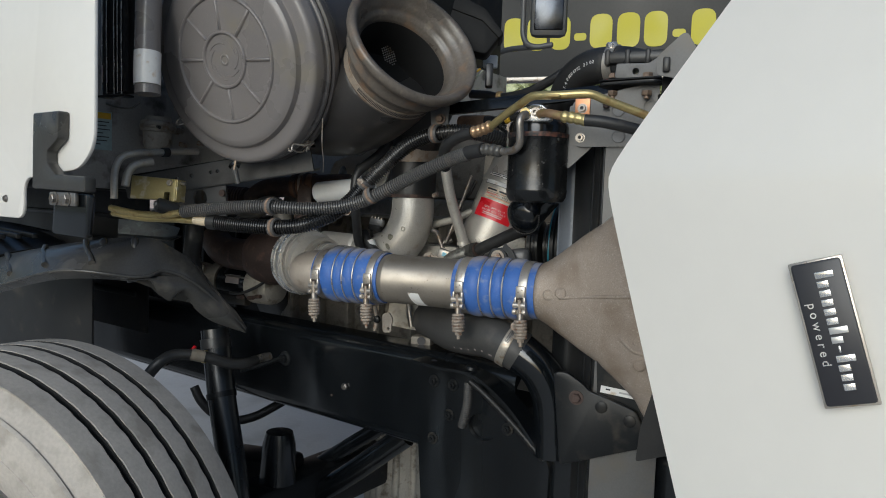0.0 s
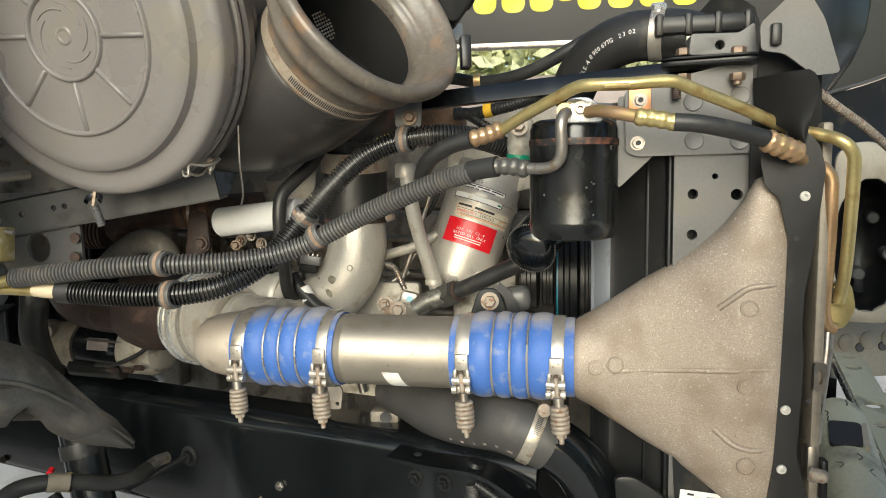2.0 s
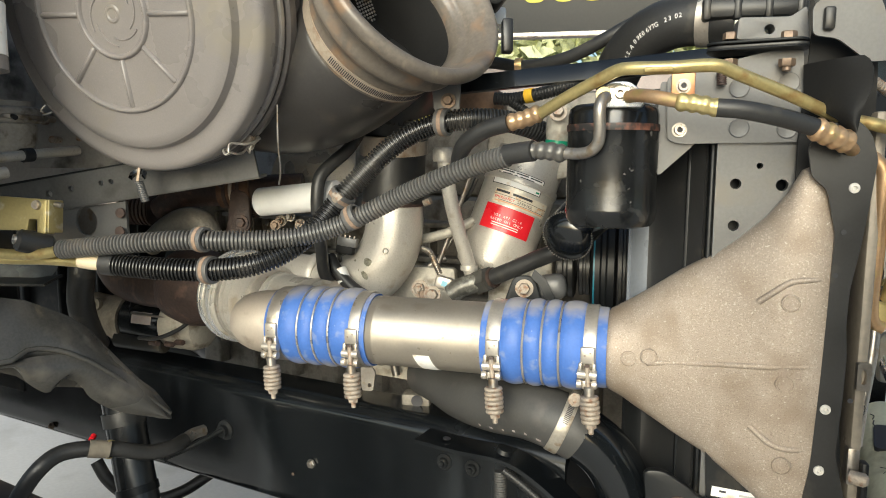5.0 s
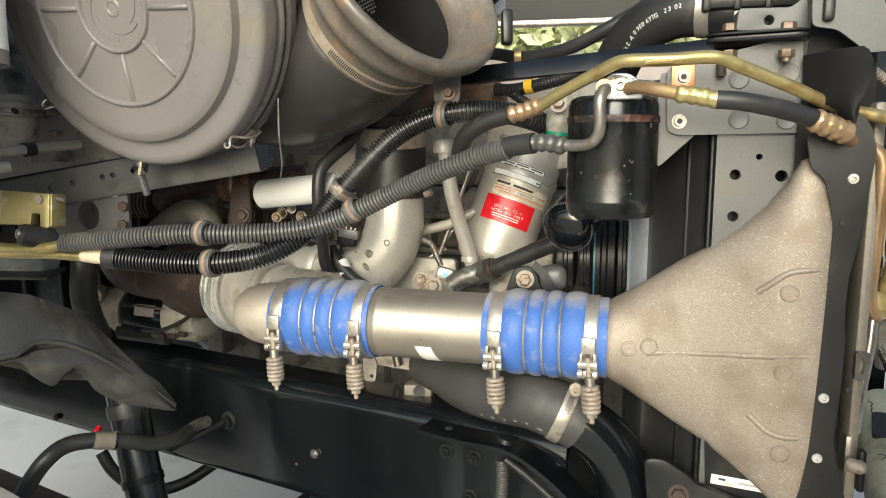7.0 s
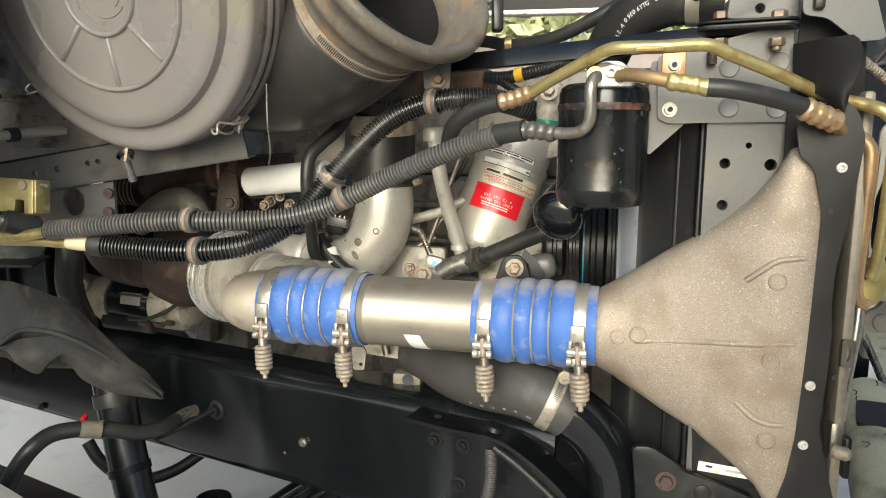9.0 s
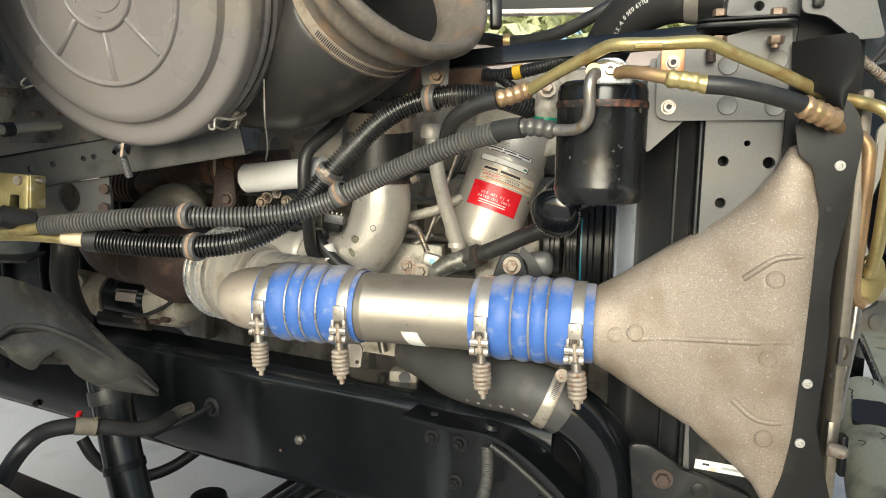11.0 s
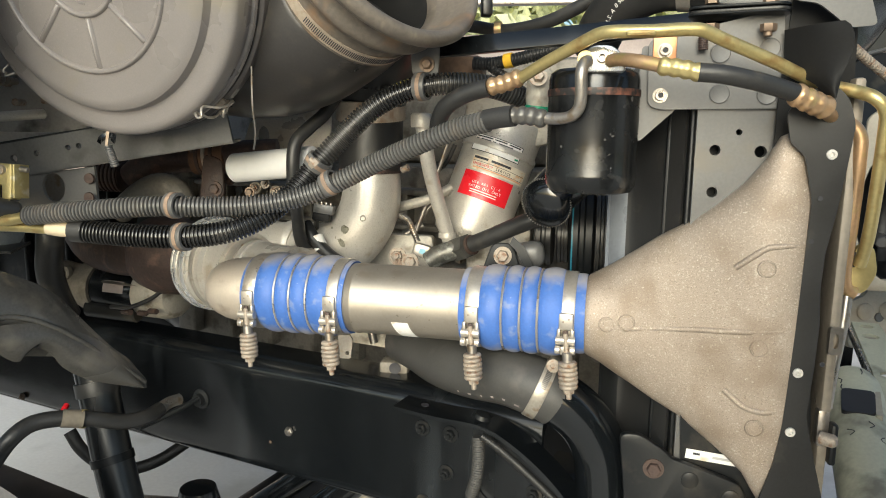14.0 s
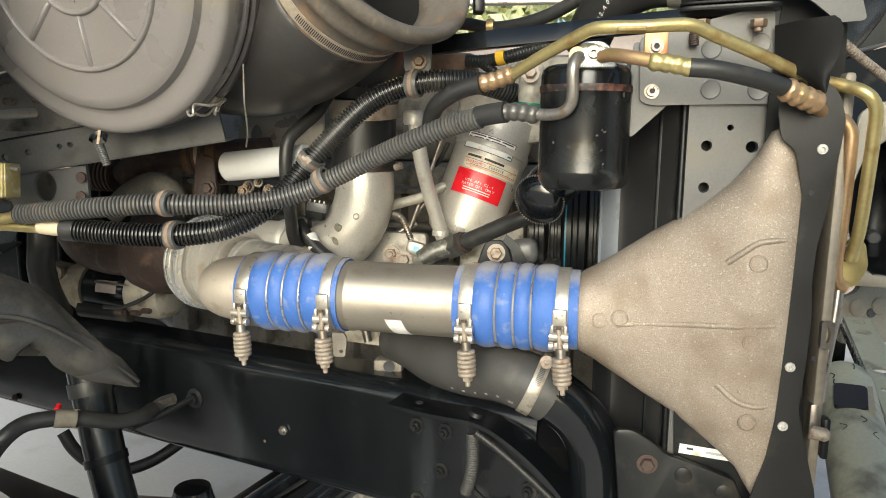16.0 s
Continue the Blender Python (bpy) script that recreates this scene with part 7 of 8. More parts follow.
    part("sleeve", tube([(-0.463, -0.283, 1.494), (-0.461, -0.285, 1.462), (-0.459, -0.286, 1.43)], 0.0253, 0.01, 28), PAPER, d, "white paper sleeve")
    s = thing("pleated_screen", (-0.61, -0.271, 1.526), "black pleated vertical strip with pale edges", "screen")
    part("backing", box((0.125, 0.012, 0.62), Matrix.Translation((-0.600, -0.252, 1.735)) @ Matrix.Rotation(radians(10), 4, "Z"), 0.002), DUCT, s)
    for k, x in enumerate((-0.645, -0.631, -0.609, -0.599, -0.587)):
        y = -0.277 + 0.18 * (x + 0.645)
        part("pleat", box((0.009, 0.020, 0.60), Matrix.Translation((x + 0.004, y + 0.013, 1.73)) @ Matrix.Rotation(radians(24 + 6 * (k % 2)), 4, "Z"), 0.001), DUCT, s)
        # thin bright tube traces the pale line along each fold
        part("edge_line", tube([(x, y, 1.424 + 0.002 * (k % 2)), (x + 0.001, y - 0.001, 1.47), (x - 0.003, y, 1.60), (x - 0.002 + 0.003 * (k % 3), y, 1.78), (x - 0.004, y, 2.0)], 0.0013, 0.02, 6), BRIGHT_ALU, s, "pale edge line")
    part("foot", box((0.085, 0.026, 0.005), pose(-0.609, -0.268, 1.419, 0, 0, 10), 0.002), BLACK_SATIN, s)
    part("foot_clip", tube([(-0.645, -0.280, 1.421), (-0.615, -0.278, 1.416), (-0.597, -0.278, 1.412), (-0.573, -0.268, 1.419)], 0.0024, 0.004, 8), STEEL, s, "bent wire clip")
    hk = thing("wire_hook", (-0.56, -0.27, 1.392), "thin bent black wire under the strip", "wire")
    part("wire", tube([(-0.640, -0.270, 1.405), (-0.600, -0.268, 1.396), (-0.550, -0.267, 1.392), (-0.520, -0.266, 1.402)], 0.0022, 0.006, 8), GREY_STEEL, hk)
    lb = thing("warning_label", (-0.749, -0.228, 1.314), "yellow and pale blue printed label on the cowl", "label")
    f = basis((-0.7490, -0.229, 1.357), (1, 0, 0), (0, 1, 0))
    part("sheet", box((0.060, 0.088, 0.0008), f, 0), mat("pale blue label", (0.40, 0.50, 0.50), 0.5, scale=30, bump=0), lb)
    part("header", box((0.054, 0.014, 0.0008), f @ pose(0, 0.034, 0.001), 0), YELLOW_TAPE, lb)
    for k, wide in enumerate((0.050, 0.044, 0.052, 0.036, 0.050, 0.046, 0.030)):
        part("print_bar", box((wide, 0.0022, 0.0004), f @ pose(-0.027 + wide / 2, 0.020 - 0.0085 * k, 0.0011), 0), INK, lb)
    t = thing("steel_tube_pair", (-0.452, -0.326, 1.284), "two dull grey bent steel tubes", "pipe")
    part("tube", tube([(-0.577, -0.287, 1.204), (-0.579, -0.286, 1.236), (-0.589, -0.278, 1.266), (-0.59, -0.264, 1.291), (-0.586, -0.236, 1.302), (-0.6, -0.147, 1.312), (-0.601, -0.073, 1.319)], 0.0075, 0.006, 16), SILVER_PAINT, t)
    part("tube", tube([(-0.58, -0.262, 1.231), (-0.581, -0.254, 1.261), (-0.575, -0.242, 1.277), (-0.574, -0.204, 1.286)], 0.0085, 0.006, 16), SILVER_PAINT, t)
    part("tube_clip", tube([(-0.5975, -0.165, 1.3100), (-0.5985, -0.150, 1.3115)], 0.0105, 0.004, 16), RUBBER, t, "black rubber tube clip")


# ---- lower hoses, rail bracket, steering ----
def build_lower():
    h = thing("lower_radiator_hose", (0.064, 0.095, 0.965), "thick black coolant hose clamped to a black pipe", "hose")
    part("hose", tube([(-0.101, 0.189, 0.958), (-0.057, 0.166, 0.956), (-0.002, 0.137, 0.95), (0.057, 0.112, 0.953), (0.115, 0.098, 0.958), (0.165, 0.096, 0.949), (0.186, 0.102, 0.938)], 0.041, 0.008, 36), HOSE_GREY, h, "matt rubber hose")
    part("pipe", tube([(0.159, 0.091, 0.951), (0.189, 0.1, 0.938), (0.222, 0.112, 0.909), (0.242, 0.122, 0.868), (0.249, 0.125, 0.823), (0.252, 0.126, 0.747)], 0.038, 0.008, 36), BLACK_STEEL, h, "glossy black pipe")
    CLAMP_BAND = mat("dull worm clamp steel", (0.36, 0.33, 0.28), 0.42, metal=0.6, vary=0.25, scale=30, fine=300, bump=0.06, stain=(0.22, 0.15, 0.09), stain_amount=0.35)
    cl = basis((0.163, 0.0955, 0.9495), Vector((0.196, 0.102, 0.934)) - Vector((0.146, 0.090, 0.956)), (0, 0, 1))
    band = part("worm_clamp", lathe([(0.0412, -.0085), (0.0424, -.0085), (0.0430, -.007), (0.0430, .007), (0.0424, .0085), (0.0412, .0085)], cl, 56), CLAMP_BAND, h, "tarnished worm drive clamp")
    for k in range(16):
        part("band_slot", box((0.0006, 0.0013, 0.008), cl @ Matrix.Rotation(radians(20 + 3.2 * k), 4, "Z") @ pose(0.0432, 0, 0), 0), INK, band)
    part("screw_housing", box((0.012, 0.022, 0.013), cl @ Matrix.Rotation(radians(8), 4, "Z") @ pose(0.048, 0, 0), 0.003), CLAMP_BAND, band)
    part("screw_head", lathe([(0, -.003), (0.0065, -.003), (0.0065, .002), (0.0090, .003), (0.0090, .0055), (0.0040, .006), (0.0036, .0045), (0, .0045)], basis(cl @ (Matrix.Rotation(radians(8), 4, "Z") @ Vector((0.049, 0.016, 0))), (0.25, -0.95, 0.1)), 20), SPRING_STEEL, band)
    print_line = curve_points([(0.040, 0.116, 0.952), (0.075, 0.106, 0.954), (0.115, 0.098, 0.958), (0.150, 0.097, 0.951)], 0.001)
    for k, w in enumerate((3, 5, 2, 4, 4, 6, 3, 5, 4, 3, 5)):
        q = print_line[min(len(print_line) - 2, 8 + 9 * k)]
        t = (print_line[min(len(print_line) - 1, 10 + 9 * k)] - q).normalized()
        nrm = Vector((0.12, -0.86, -0.50))
        nrm = (nrm - t * nrm.dot(t)).normalized()
        part("print_bar", box((0.001 * w, 0.0035, 0.0005), basis(q + nrm * 0.0411, nrm, t), 0), WALL_MAUVE, h)
    b = thing("rail_bracket", (0.05, RAIL_Y - 0.03, 0.75), "black bolted rail bracket with a curved flange", "bracket")
    web = [(-0.06, 0.876), (0.069, 0.87), (0.143, 0.832), (0.213, 0.786), (0.244, 0.715), (0.24, 0.52), (-0.06, 0.54), (-0.075, 0.70)]
    hole = (0.089, 0.763)
    part("web", slab(round_outline(web, 0.008), 0.010, basis((0, 0.138, 0), (0, -1, 0), (1, 0, 0)), [(hole[0], hole[1], 0.034, 0.028)]), BLACK_STEEL, b)
    rows = []
    for p in curve_points([Vector((*(-0.061, 0.888), 0)), Vector((*(0.009, 0.885), 0)), Vector((*(0.082, 0.885), 0)), Vector((*(0.131, 0.867), 0)), Vector((*(0.186, 0.829), 0)), Vector((*(0.237, 0.776), 0))], 0.012):
        rows.append([(p.x, y, p.y) for y in (0.128, 0.11, 0.092, 0.076)])
    part("flange", sheet(rows, 0.006), BLACK_STEEL, b)
    part("flange_hole", lathe([(0, 0), (0.006, 0), (0.006, 0.001), (0, 0.001)], basis(Vector(((-0.018, 0.885)[0], 0.10, (-0.018, 0.885)[1])) + Vector((0, 0, 0.004)), (0.1, 0, 1)), 16), INK, b)
    part("button_head", lathe([(0, 0), (0.013, 0), (0.011, 0.006), (0, 0.008)], basis(Vector(((0.076, 0.884)[0], 0.10, (0.076, 0.884)[1])) + Vector((0, 0, 0.004)), (0.3, 0, 1)), 20), BLACK_SATIN, b)
    for p in ((-0.036, 0.838), (0.013, 0.838), (0.006, 0.772), (0.15, 0.773), (-0.034, 0.713)):
        part("flange_nut", hexbolt((p[0], 0.127, p[1]), (0, -1, 0), 0.0085, 0.009, True, 0.005), BLACK_SATIN, b)
    sp = thing("conduit_drop", (0.073, 0.081, 0.837), "short black ribbed conduit beside the bracket", "conduit")
    part("conduit", corrugated([(0.072, 0.096, 0.859), (0.075, 0.091, 0.824), (0.074, 0.085, 0.796), (0.066, 0.088, 0.77)], 0.0095, 0.0035, 0.0012, 16), HOSE_GREY, sp)
    part("conduit_tail", corrugated([(0.08, 0.089, 0.865), (0.113, 0.091, 0.846), (0.155, 0.094, 0.816), (0.201, 0.098, 0.779), (0.246, 0.101, 0.74)], 0.0065, 0.0032, 0.001, 12), DUCT, sp)
    low = thing("loom_conduit", (0.314, 0.263, 0.711), "black ribbed wiring conduit with yellow tape", "conduit")
    part("conduit", corrugated([(0.312, 0.209, 0.673), (0.319, 0.217, 0.703), (0.334, 0.241, 0.726), (0.352, 0.268, 0.735), (0.371, 0.305, 0.724)], 0.013, 0.006, 0.002, 16), DUCT, low)
    part("conduit", corrugated([(0.183, 0.194, 0.716), (0.241, 0.208, 0.682), (0.306, 0.227, 0.649), (0.352, 0.236, 0.654), (0.404, 0.248, 0.654)], 0.011, 0.005, 0.0015, 14), DUCT, low)
    part("yellow_tape", tube([(0.363, 0.235, 0.66), (0.405, 0.244, 0.658)], 0.0125, 0.004, 14), YELLOW_TAPE, low, "yellow tape")
    # brake hose and its fitting
    a = thing("brake_hose", (-0.51, -0.114, 0.851), "black brake hose with a brass fitting on the rail", "hose")
    part("hose", tube([(-0.56, -0.243, 0.785), (-0.554, -0.222, 0.821), (-0.543, -0.201, 0.849), (-0.537, -0.173, 0.861), (-0.517, -0.139, 0.86), (-0.495, -0.106, 0.851), (-0.479, -0.066, 0.834), (-0.47, -0.028, 0.829), (-0.474, 0.005, 0.83)], 0.0125, 0.008, 18), RUBBER, a)
    part("sleeve", tube([(-0.514, -0.143, 0.862), (-0.498, -0.119, 0.855)], 0.0138, 0.004, 16), mat("old tape", (0.16, 0.14, 0.11), 0.7, vary=0.3, scale=40), a)
    part("fitting", tube([(-0.478, 0.002, 0.827), (-0.477, 0.026, 0.833), (-0.476, 0.049, 0.832)], 0.0105, 0.004, 8), STEEL, a)
    part("spring_guard", corrugated([(-0.478, -0.035, 0.812), (-0.464, 0.008, 0.819), (-0.451, 0.074, 0.831)], 0.005, 0.003, 0.0012, 10), BLACK_SATIN, a)
    part("bulkhead_nut", lathe([(0, 0), (0.018, 0), (0.018, 0.004), (0.011, 0.006), (0.011, 0.014), (0, 0.014)], basis((-0.455, 0.082, 0.826), (0, -1, 0)), 24), BLACK_SATIN, a)
    part("red_cap", rod((-0.525, -0.131, 0.869), (-0.531, -0.122, 0.872), 0.0045, 12), RED_LABEL, a)
    part("cable_tie", lathe([(0.0135, -.003), (0.0145, -.003), (0.0145, .003), (0.0135, .003)], basis((-0.499, -0.119, 0.855), (1, 0.3, 0)), 18), BRASS, a)
    st = thing("shock_absorber", (-0.55, -0.038, 0.742), "glossy black vertical damper below the rail", "shock absorber")
    part("tube", tube([(-0.601, -0.019, 0.891), (-0.584, -0.021, 0.821), (-0.552, -0.03, 0.727), (-0.505, -0.038, 0.595), (-0.459, -0.041, 0.42)], 0.033, 0.02, 28), BLACK_STEEL, st)
    part("dust_cover", tube([(-0.596, -0.02, 0.869), (-0.59, -0.021, 0.846)], 0.036, 0.004, 28), RUBBER, st, "rubber dust cover")
    part("weld_ring", tube([(-0.558, -0.029, 0.744), (-0.553, -0.03, 0.731)], 0.0355, 0.004, 28), BLACK_SATIN, st)
    lp = thing("hose_loop", (-0.787, 0.155, 0.589), "black rubber hose sagging below the rail", "hose")
    part("hose", tube([(-0.834, 0.087, 0.683), (-0.811, 0.094, 0.645), (-0.781, 0.116, 0.61), (-0.743, 0.155, 0.591), (-0.711, 0.196, 0.598), (-0.685, 0.236, 0.619), (-0.661, 0.299, 0.649)], 0.0125, 0.01, 16), RUBBER, lp)
    li = thing("tie_rod", (-0.9, 0.6, 0.4), "black steering rods below the chassis", "steering rod")
    part("rod", tube([(-0.645, 0.29, 0.403), (-0.51, 0.334, 0.507), (-0.356, 0.392, 0.624)], 0.022, 0.02, 18), BLACK_STEEL, li)
    part("rod", tube([(-0.536, 0.244, 0.395), (-0.413, 0.278, 0.488), (-0.267, 0.332, 0.613)], 0.03, 0.02, 18), BLACK_STEEL, li)
    part("drop_arm", lathe([(0, 0), (0.05, 0), (0.042, 0.10), (0.034, 0.13), (0, 0.135)], basis((-0.531, 0.131, 0.483), (0.02, 0, 1)), 28), BLACK_STEEL, li)
    part("arm_block", box((0.22, 0.12, 0.16), pose(*Vector((-0.647, 0.168, 0.44)), 0, 0, 20), 0.02), BLACK_SATIN, li)
    ds = thing("ribbed_drum", (-0.5, 0.75, 0.2), "pale ribbed metal drum below the chassis", "drum")
    c = Vector((-0.523, 0.621, 0.369))
    part("shell", lathe([(0.10 + 0.008 * math.cos(k * math.pi / 2.0) * 0, -0.4 + 0.02 * k) for k in range(40)], basis(c, (0, 0, 1)), 40), ENGINE_ALU, ds)
    for k in range(7):
        part("flute", rod(c + Vector((0.098 * math.sin(k * 0.55 - 1.6), -0.098 * math.cos(k * 0.55 - 1.6), -0.4)), c + Vector((0.098 * math.sin(k * 0.55 - 1.6), -0.098 * math.cos(k * 0.55 - 1.6), 0.4)), 0.012, 12), ENGINE_ALU, ds)


# ---- upper coolant hose, bars and wires ----
def build_upper():
    u = thing("upper_radiator_hose", (0.25, 0.181, 1.471), "black coolant hose with white lettering and steel clamp", "hose")
    path = [(0.177, 0.25, 1.422), (0.2, 0.22, 1.45), (0.232, 0.195, 1.474), (0.271, 0.178, 1.486), (0.307, 0.174, 1.487), (0.341, 0.174, 1.483), (0.367, 0.187, 1.476)]
    hose = part("hose", tube(path, 0.033, 0.006, 36), RUBBER, u)
    line = curve_points(path, 0.001)
    text = "U.S.A 09E06YTG 2302"
    start = int(len(line) * 0.31)
    for i, ch in enumerate(text):
        if ch == " ":
            continue
        k = start + int(i * 2.3)
        if k + 1 >= len(line):
            break
        t = (line[k + 1] - line[k - 1]).normalized()
        n = Vector((0.42, -0.9, 0.02))
        n = (n - t * n.dot(t)).normalized()
        text_part("printed_letter", ch, 0.0080, basis(line[k] + n * 0.0333, n, t), PAPER, hose, 0.0002)
    cl = basis((0.314, 0.174, 1.487), Vector((0.341, 0.174, 1.483)) - Vector((0.286, 0.175, 1.488)), (0, 0, 1))
    band = part("clamp_band", lathe([(0.0335, -.0085), (0.0355, -.0085), (0.0355, .0085), (0.0335, .0085)], cl, 44), STAINLESS, u)
    part("clamp_screw", rod((0.315, 0.150, 1.470), (0.315, 0.158, 1.522), 0.0085, 18, None, 0.002), STAINLESS, band)
    part("clamp_head", lathe([(0, 0), (0.010, 0), (0.0105, 0.006), (0.008, 0.009), (0, 0.009)], basis((0.315, 0.158, 1.515), (0, -0.2, 1)), 18), BRIGHT_ALU, band)
    bar = thing("support_bar", (0.171, 0.166, 1.422), "flat black steel bar across the bay", "bar")
    a, b = Vector((-0.03, 0.114, 1.41)), Vector((0.37, 0.13, 1.431))
    d = (b - a)
    part("bar", slab(round_outline([(0, -0.013), (d.length, -0.013), (d.length + 0.012, 0), (d.length, 0.013), (0, 0.013)], 0.01), 0.008, basis(a, Vector((0.25, -0.95, 0.35)) - d * (Vector((0.25, -0.95, 0.35)).dot(d) / d.length_squared), d), bevel=0.002), BLACK_STEEL, bar)
    vac = thing("vacuum_hose", (0.073, 0.233, 1.456), "thin black rubber hose with a brown clip", "hose")
    part("hose", tube([(-0.041, 0.231, 1.463), (-0.005, 0.239, 1.46), (0.035, 0.236, 1.452), (0.084, 0.227, 1.453), (0.13, 0.219, 1.462), (0.177, 0.213, 1.481), (0.219, 0.215, 1.501), (0.257, 0.214, 1.512)], 0.0095, 0.008, 16), RUBBER, vac)
    part("hose_clip", tube([(0.029, 0.232, 1.453), (0.039, 0.234, 1.453)], 0.0118, 0.004, 16), COPPERY, vac)
    lm = thing("wiring_loom", (0.059, 0.275, 1.405), "black ribbed wiring loom with yellow tape", "wiring")
    part("conduit", corrugated([(-0.017, 0.258, 1.407), (0.015, 0.263, 1.406), (0.061, 0.266, 1.413), (0.106, 0.269, 1.424), (0.15, 0.271, 1.436)], 0.0105, 0.005, 0.0015, 14), DUCT, lm)
    part("yellow_tape", tube([(0.034, 0.265, 1.409), (0.047, 0.265, 1.411)], 0.0115, 0.003, 14), YELLOW_TAPE, lm, "yellow tape band")
    part("branch", corrugated([(0.011, 0.261, 1.401), (0.04, 0.262, 1.382), (0.053, 0.266, 1.369)], 0.008, 0.005, 0.0015, 12), DUCT, lm)
    v = thing("service_valve", (0.134, 0.137, 1.364), "pale casting with a green ring beside the drier", "valve")
    part("body", lathe([(0, -0.03), (0.016, -0.03), (0.018, -0.02), (0.018, 0.015), (0.012, 0.02), (0, 0.02)], basis((0.135, 0.138, 1.364), (0.1, 0, 1)), 24), ENGINE_ALU, v)
    part("green_ring", lathe([(0, -0.036), (0.017, -0.036), (0.017, -0.030), (0, -0.030)], basis((0.135, 0.138, 1.364), (0.1, 0, 1)), 24), GREEN_RING, v)
    part("hex", hexbolt((0.14, 0.113, 1.37), (0.3, -0.9, 0.3), 0.008, 0.01), SPRING_STEEL, v)
    mn = thing("rusty_manifold_end", (-0.049, 0.273, 1.391), "rusty brown casting behind the hoses", "manifold")
    part("casting", box((0.09, 0.05, 0.07), basis((-0.063, 0.301, 1.398), (0.3, -0.9, 0), (1, 0.3, 0)), 0.012), mat("light rust casting", (0.22, 0.13, 0.075), 0.7, vary=0.4, scale=25, bump=0.3), mn)
    fu = thing("fuse_box", (-0.043, 0.238, 1.629), "black angular fuse box with a connector and wires", "fuse box")
    f = basis((-0.03, 0.244, 1.589), (0.5, -0.8, 0.1), (0.85, 0.5, -0.25))
    part("case", slab(round_outline([(-0.07, -0.05), (0.028, -0.05), (0.048, 0.0), (0.0, 0.035), (-0.07, 0.05)], 0.010), 0.05, f, bevel=0.005), MATT_BLACK, fu)
    part("lid_edge", slab(round_outline([(-0.07, 0.025), (0.0, 0.018), (0.046, -0.010), (0.052, 0.004), (0.0, 0.045), (-0.07, 0.060)], 0.004), 0.058, f @ pose(0, 0, -0.004), bevel=0.003), MATT_BLACK, fu)
    part("connector", box((0.034, 0.030, 0.012), basis((-0.037, 0.302, 1.546), (0.5, -0.8, 0.1), (0.85, 0.5, 0)), 0.004), WHITE, fu)
    part("plug", box((0.016, 0.05, 0.02), basis((0.03, 0.194, 1.491), (0.5, -0.8, 0.1), (0.85, 0.5, 0)), 0.003), DUCT, fu)
    for k in range(2):
        part("wire", tube([(0.013, 0.184, 1.505), (0.002, 0.163, 1.485), (-0.003, 0.159, 1.467)] if k == 0 else [(0.018, 0.187, 1.502), (0.01, 0.169, 1.48), (0.001, 0.161, 1.462)], 0.0022, 0.004, 8), YELLOW_TAPE if k == 0 else OLIVE, fu)
    mi = thing("mirror", (-0.71, 1.855, 2.05), "grey-framed square mirror on a bent tube arm", "mirror")
    m = basis((-0.71, 1.855, 2.13), (0.45, -0.89, 0), (0.89, 0.45, 0))
    part("head", box((0.17, 0.26, 0.06), m, 0.03), GREY_STEEL, mi)
    part("glass", box((0.13, 0.20, 0.004), m @ pose(0, 0, 0.031), 0.004), mat("mirror glass", (0.07, 0.075, 0.085), 0.25, metal=1.0, vary=0.1, bump=0), mi)
    part("arm", tube([m @ Vector(q) for q in ((-0.12, 0.5, -0.03), (-0.12, 0.0, -0.03), (-0.11, -0.13, -0.02), (-0.06, -0.17, 0), (0.02, -0.16, 0.0))], 0.013, 0.02, 14), GREY_STEEL, mi)
    part("bracket", tube([m @ Vector(q) for q in ((0.02, -0.16, 0.0), (-0.3, -0.2, -0.2), (-0.5, -0.6, -0.6), (-0.5, -1.2, -0.7))], 0.013, 0.03, 14), GREY_STEEL, mi)
    st = thing("hood_strap", (0.47, 0.116, 1.419), "woven grey retaining strap", "strap")
    part("strap", corrugated([(0.448, 0.109, 1.442), (0.46, 0.108, 1.434), (0.474, 0.107, 1.417)], 0.006, 0.0045, 0.0012, 10), STEEL, st)
    part("strap", corrugated([(0.446, 0.114, 1.441), (0.457, 0.112, 1.429), (0.47, 0.116, 1.415)], 0.0045, 0.0045, 0.001, 10), STEEL, st)
    part("strap", corrugated([(0.504, 0.196, 1.402), (0.527, 0.227, 1.386), (0.566, 0.286, 1.362), (0.609, 0.345, 1.329), (0.662, 0.408, 1.28), (0.739, 0.488, 1.2)], 0.0062, 0.0055, 0.0012, 10), SPRING_STEEL, st)


